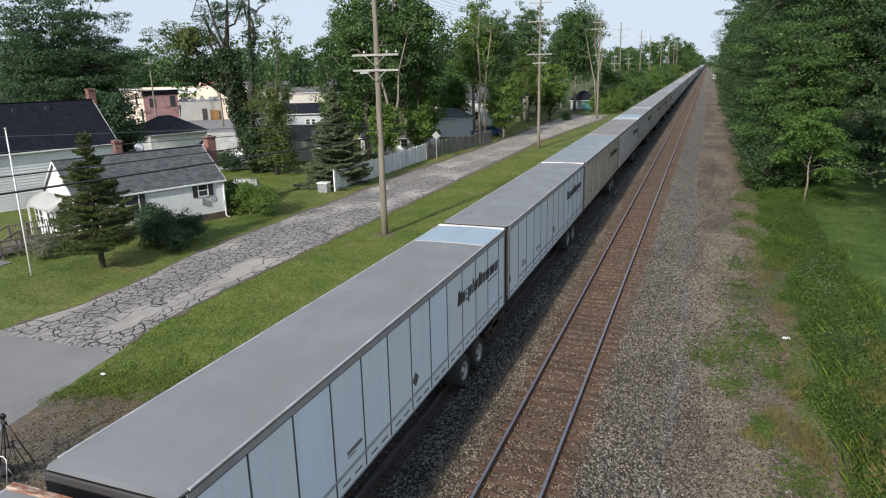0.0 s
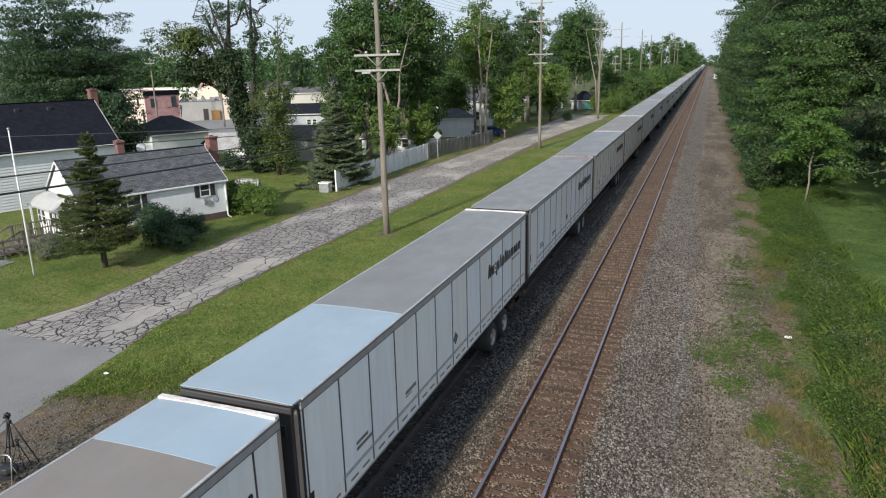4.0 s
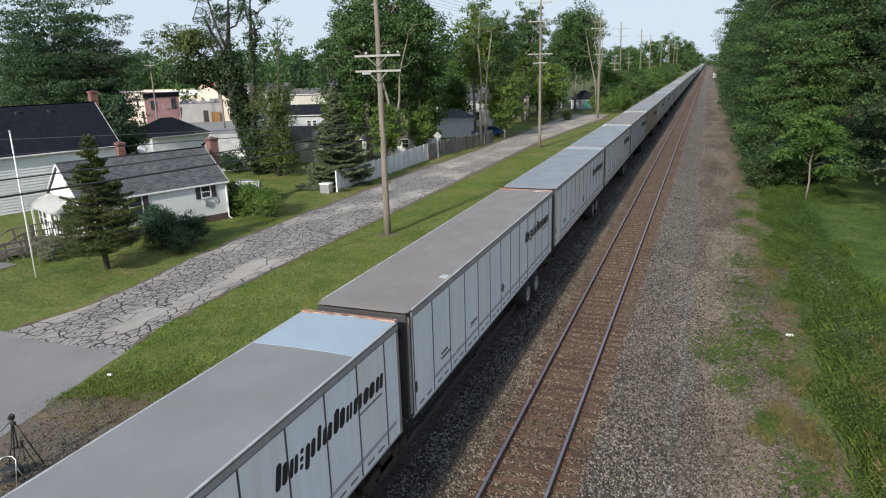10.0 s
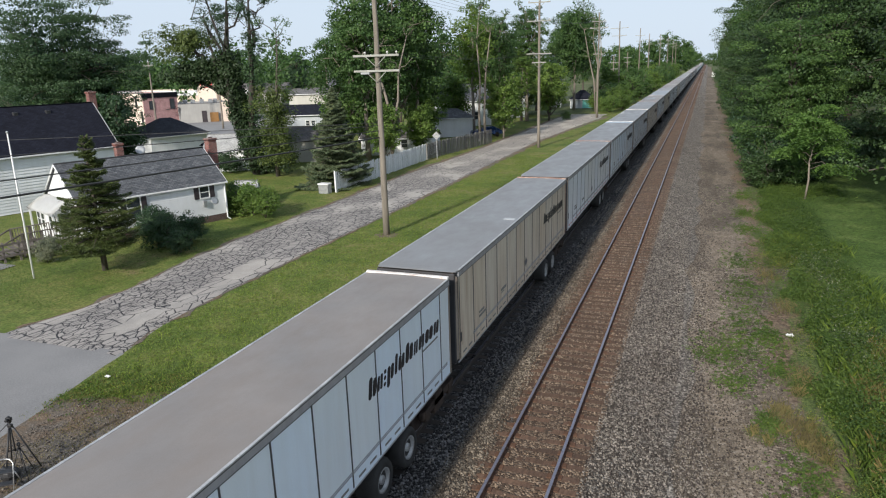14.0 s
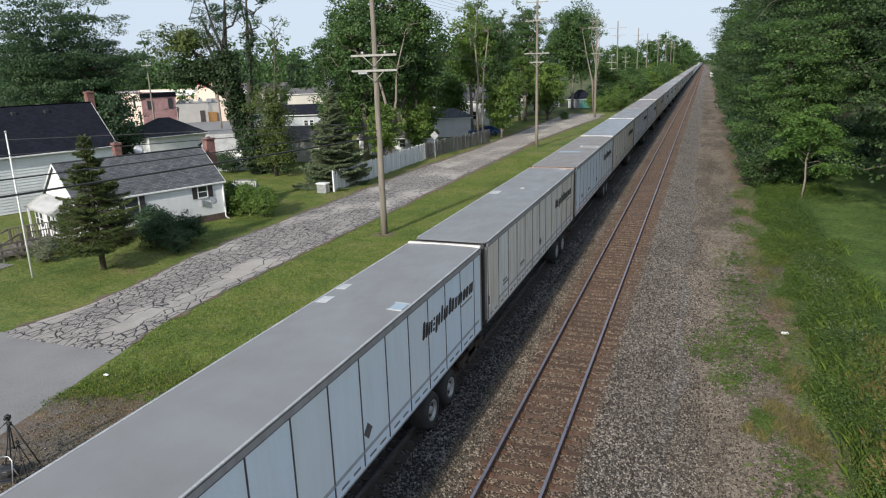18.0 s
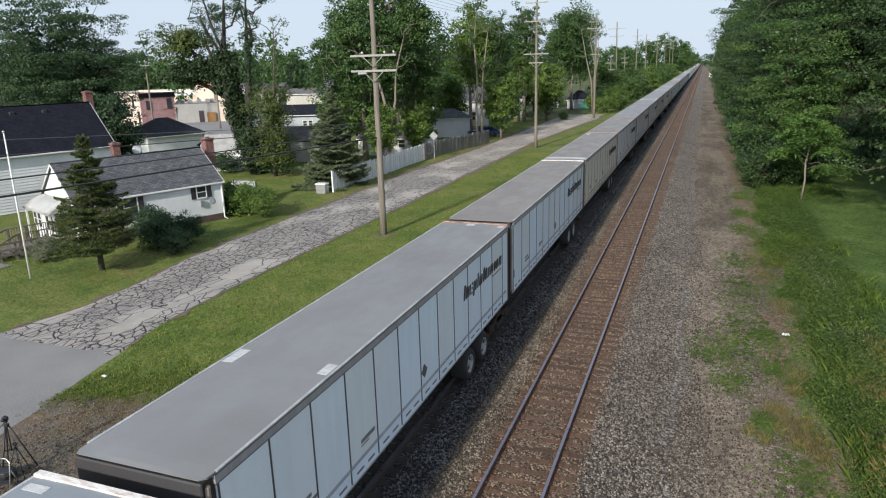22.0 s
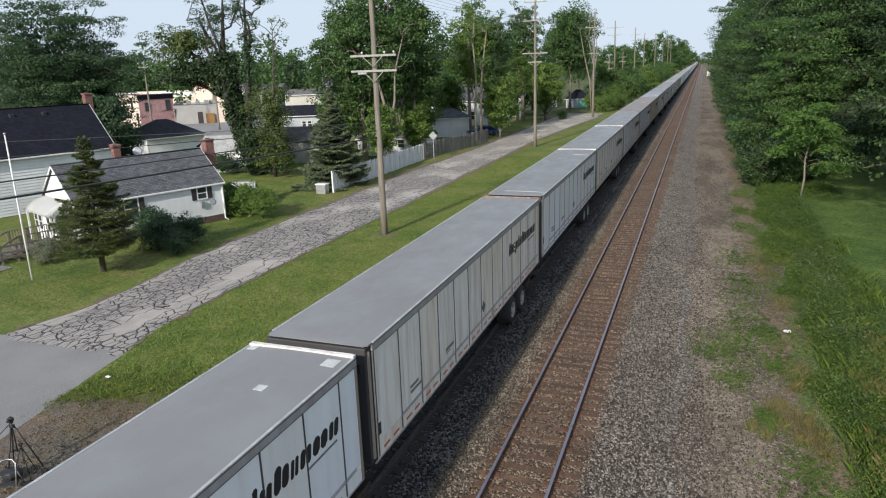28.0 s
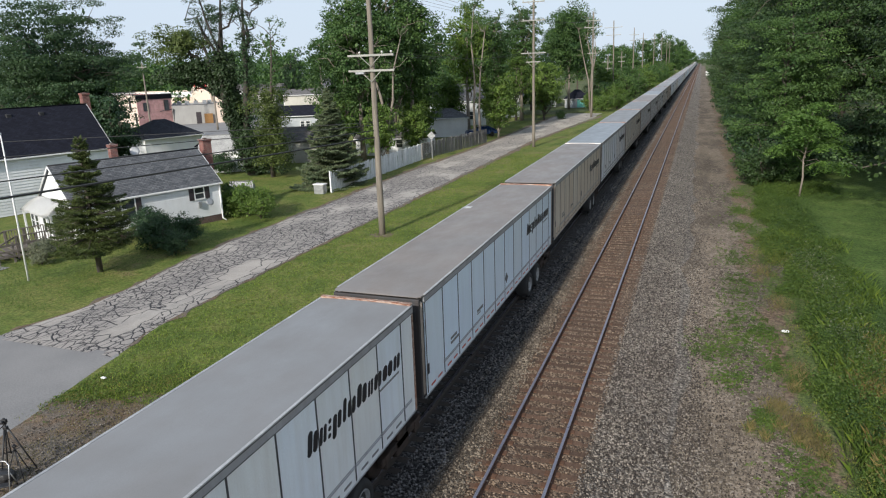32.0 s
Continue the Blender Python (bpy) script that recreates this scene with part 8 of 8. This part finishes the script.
for i in range(0, 500):
    y, k = 2.0 + TIE_STEP * i, len(verts)
    x0, x1 = TRAIN_X - 1.3, TRAIN_X + 1.3
    verts += [(x0, y - 0.115, -0.3), (x1, y - 0.115, -0.3), (x1, y + 0.115, -0.3), (x0, y + 0.115, -0.3), (x0, y - 0.115, -0.155), (x1, y - 0.115, -0.155), (x1, y + 0.115, -0.155), (x0, y + 0.115, -0.155)]
    faces += [(k + 4, k + 5, k + 6, k + 7), (k, k + 1, k + 5, k + 4), (k + 2, k + 3, k + 7, k + 6), (k + 1, k + 2, k + 6, k + 5), (k + 3, k, k + 4, k + 7)]
# these ties carry the shade of the train in their colour
hidden = put("ties_under_train", mesh_of("ties_under_train", verts, faces), TIE_SOOTY_SHADED)
tagged(hidden, "dark timber ties under the train", "railway tie", kind="stuff")


def stones(name, count, pick, size, material, label, seed):
    """Broken stones lying on the bed: squashed, twisted octahedra."""
    r = np.random.default_rng(seed)
    x, y = pick(r, count)
    z = np.array([(bed(a, b) if a < 3.2 else land(a, b) + 0.012) for a, b in zip(x, y)])
    s = size * r.uniform(0.55, 1.4, count)
    unit = np.array([(1, 0, 0), (-1, 0, 0), (0, 1, 0), (0, -1, 0), (0, 0, 1), (0, 0, -1)], float)
    q = r.normal(size=(count, 4))
    q /= np.linalg.norm(q, axis=1, keepdims=True)
    w, a, b, c = q.T
    rot = np.stack([1 - 2 * (b * b + c * c), 2 * (a * b - c * w), 2 * (a * c + b * w), 2 * (a * b + c * w), 1 - 2 * (a * a + c * c), 2 * (b * c - a * w), 2 * (a * c - b * w), 2 * (b * c + a * w), 1 - 2 * (a * a + b * b)], 1).reshape(-1, 3, 3)
    shape = unit[None] * r.uniform(0.6, 1.2, size=(count, 6, 1)) + r.normal(size=(count, 6, 3)) * 0.12
    v = np.einsum("nij,nkj->nki", rot, shape) * s[:, None, None]
    v += np.stack([x, y, z + 0.25 * s], 1)[:, None]
    tri = np.array([(0, 2, 4), (2, 1, 4), (1, 3, 4), (3, 0, 4), (2, 0, 5), (1, 2, 5), (3, 1, 5), (0, 3, 5)])
    f = (np.arange(count)[:, None, None] * 6 + tri[None]).reshape(-1, 3)
    me = bpy.data.meshes.new(name)
    vv = v.reshape(-1, 3)
    me.vertices.add(len(vv))
    me.vertices.foreach_set("co", vv.ravel())
    me.loops.add(f.size)
    me.loops.foreach_set("vertex_index", f.ravel().astype(np.int32))
    me.polygons.add(len(f))
    me.polygons.foreach_set("loop_start", np.arange(0, f.size, 3, dtype=np.int32))
    me.update()
    tagged(put(name, me, material), label, "stones", kind="stuff")


def cribs(r, n):
    """Between the ties, but seldom on them."""
    k = r.integers(0, 70, n)
    return r.uniform(-1.25, 1.25, n), 8.25 + TIE_STEP * k + r.normal(size=n) * 0.075


def fading(x0, x1, y0, reach):
    """Ever fewer with the distance."""
    return lambda r, n: (x0 + (x1 - x0) * r.random(n), y0 + r.exponential(reach, n))


stones("ballast_stones", 10000, fading(-2.05, -1.25, 9.5, 13), 0.032, STONES_PALE, "loose grey crushed stones between the tracks", 1)
# stones where the train casts shade, with that shade put into their colour
stones("ballast_stones", 10000, fading(-2.8, -1.95, 9.5, 13), 0.036, STONES_SOOTY_SHADED, "crushed stones beside the train, dark with soot and painted shade", 7)
stones("ballast_stones", 26000, fading(1.3, 4.0, 10.5, 13), 0.031, STONES, "loose grey crushed stones on the ballast shoulder", 2)
stones("ballast_stones", 5000, fading(-1.75, -1.05, 9.5, 12), 0.04, STONES_PALE, "pale stones beside the ties of the open track", 6)
stones("crib_stones", 10000, cribs, 0.032, STONES_RUSTY, "rust-stained stones between the ties", 3)
stones("ballast_stones", 7000, lambda r, n: (3.4 + np.abs(r.normal(size=n)) * 0.9, 10.5 + r.exponential(13, n)), 0.029, STONES, "loose grey stones strewn from the ballast onto the path", 8)
stones("path_stones", 12000, fading(3.3, 6.3, 11, 7), 0.026, STONES_PALE, "scattered stones on the cinder path", 4)
stones("verge_stones", 3500, along(-14.3, -8.5, 7.5, 14.3), 0.022, STONES, "scattered stones on the bare soil", 5)


# ---- what moves: the train, at an even pace towards the camera ----
def motions():
    for n, t, shift in trailers:
        y = START + PITCH * n + shift
        walk(t, [(at, pose(TRAIN_X, y - SPEED * at, 0)) for at in (0.0, 8.0, 16.0, 24.0, 32.0)])


motions()
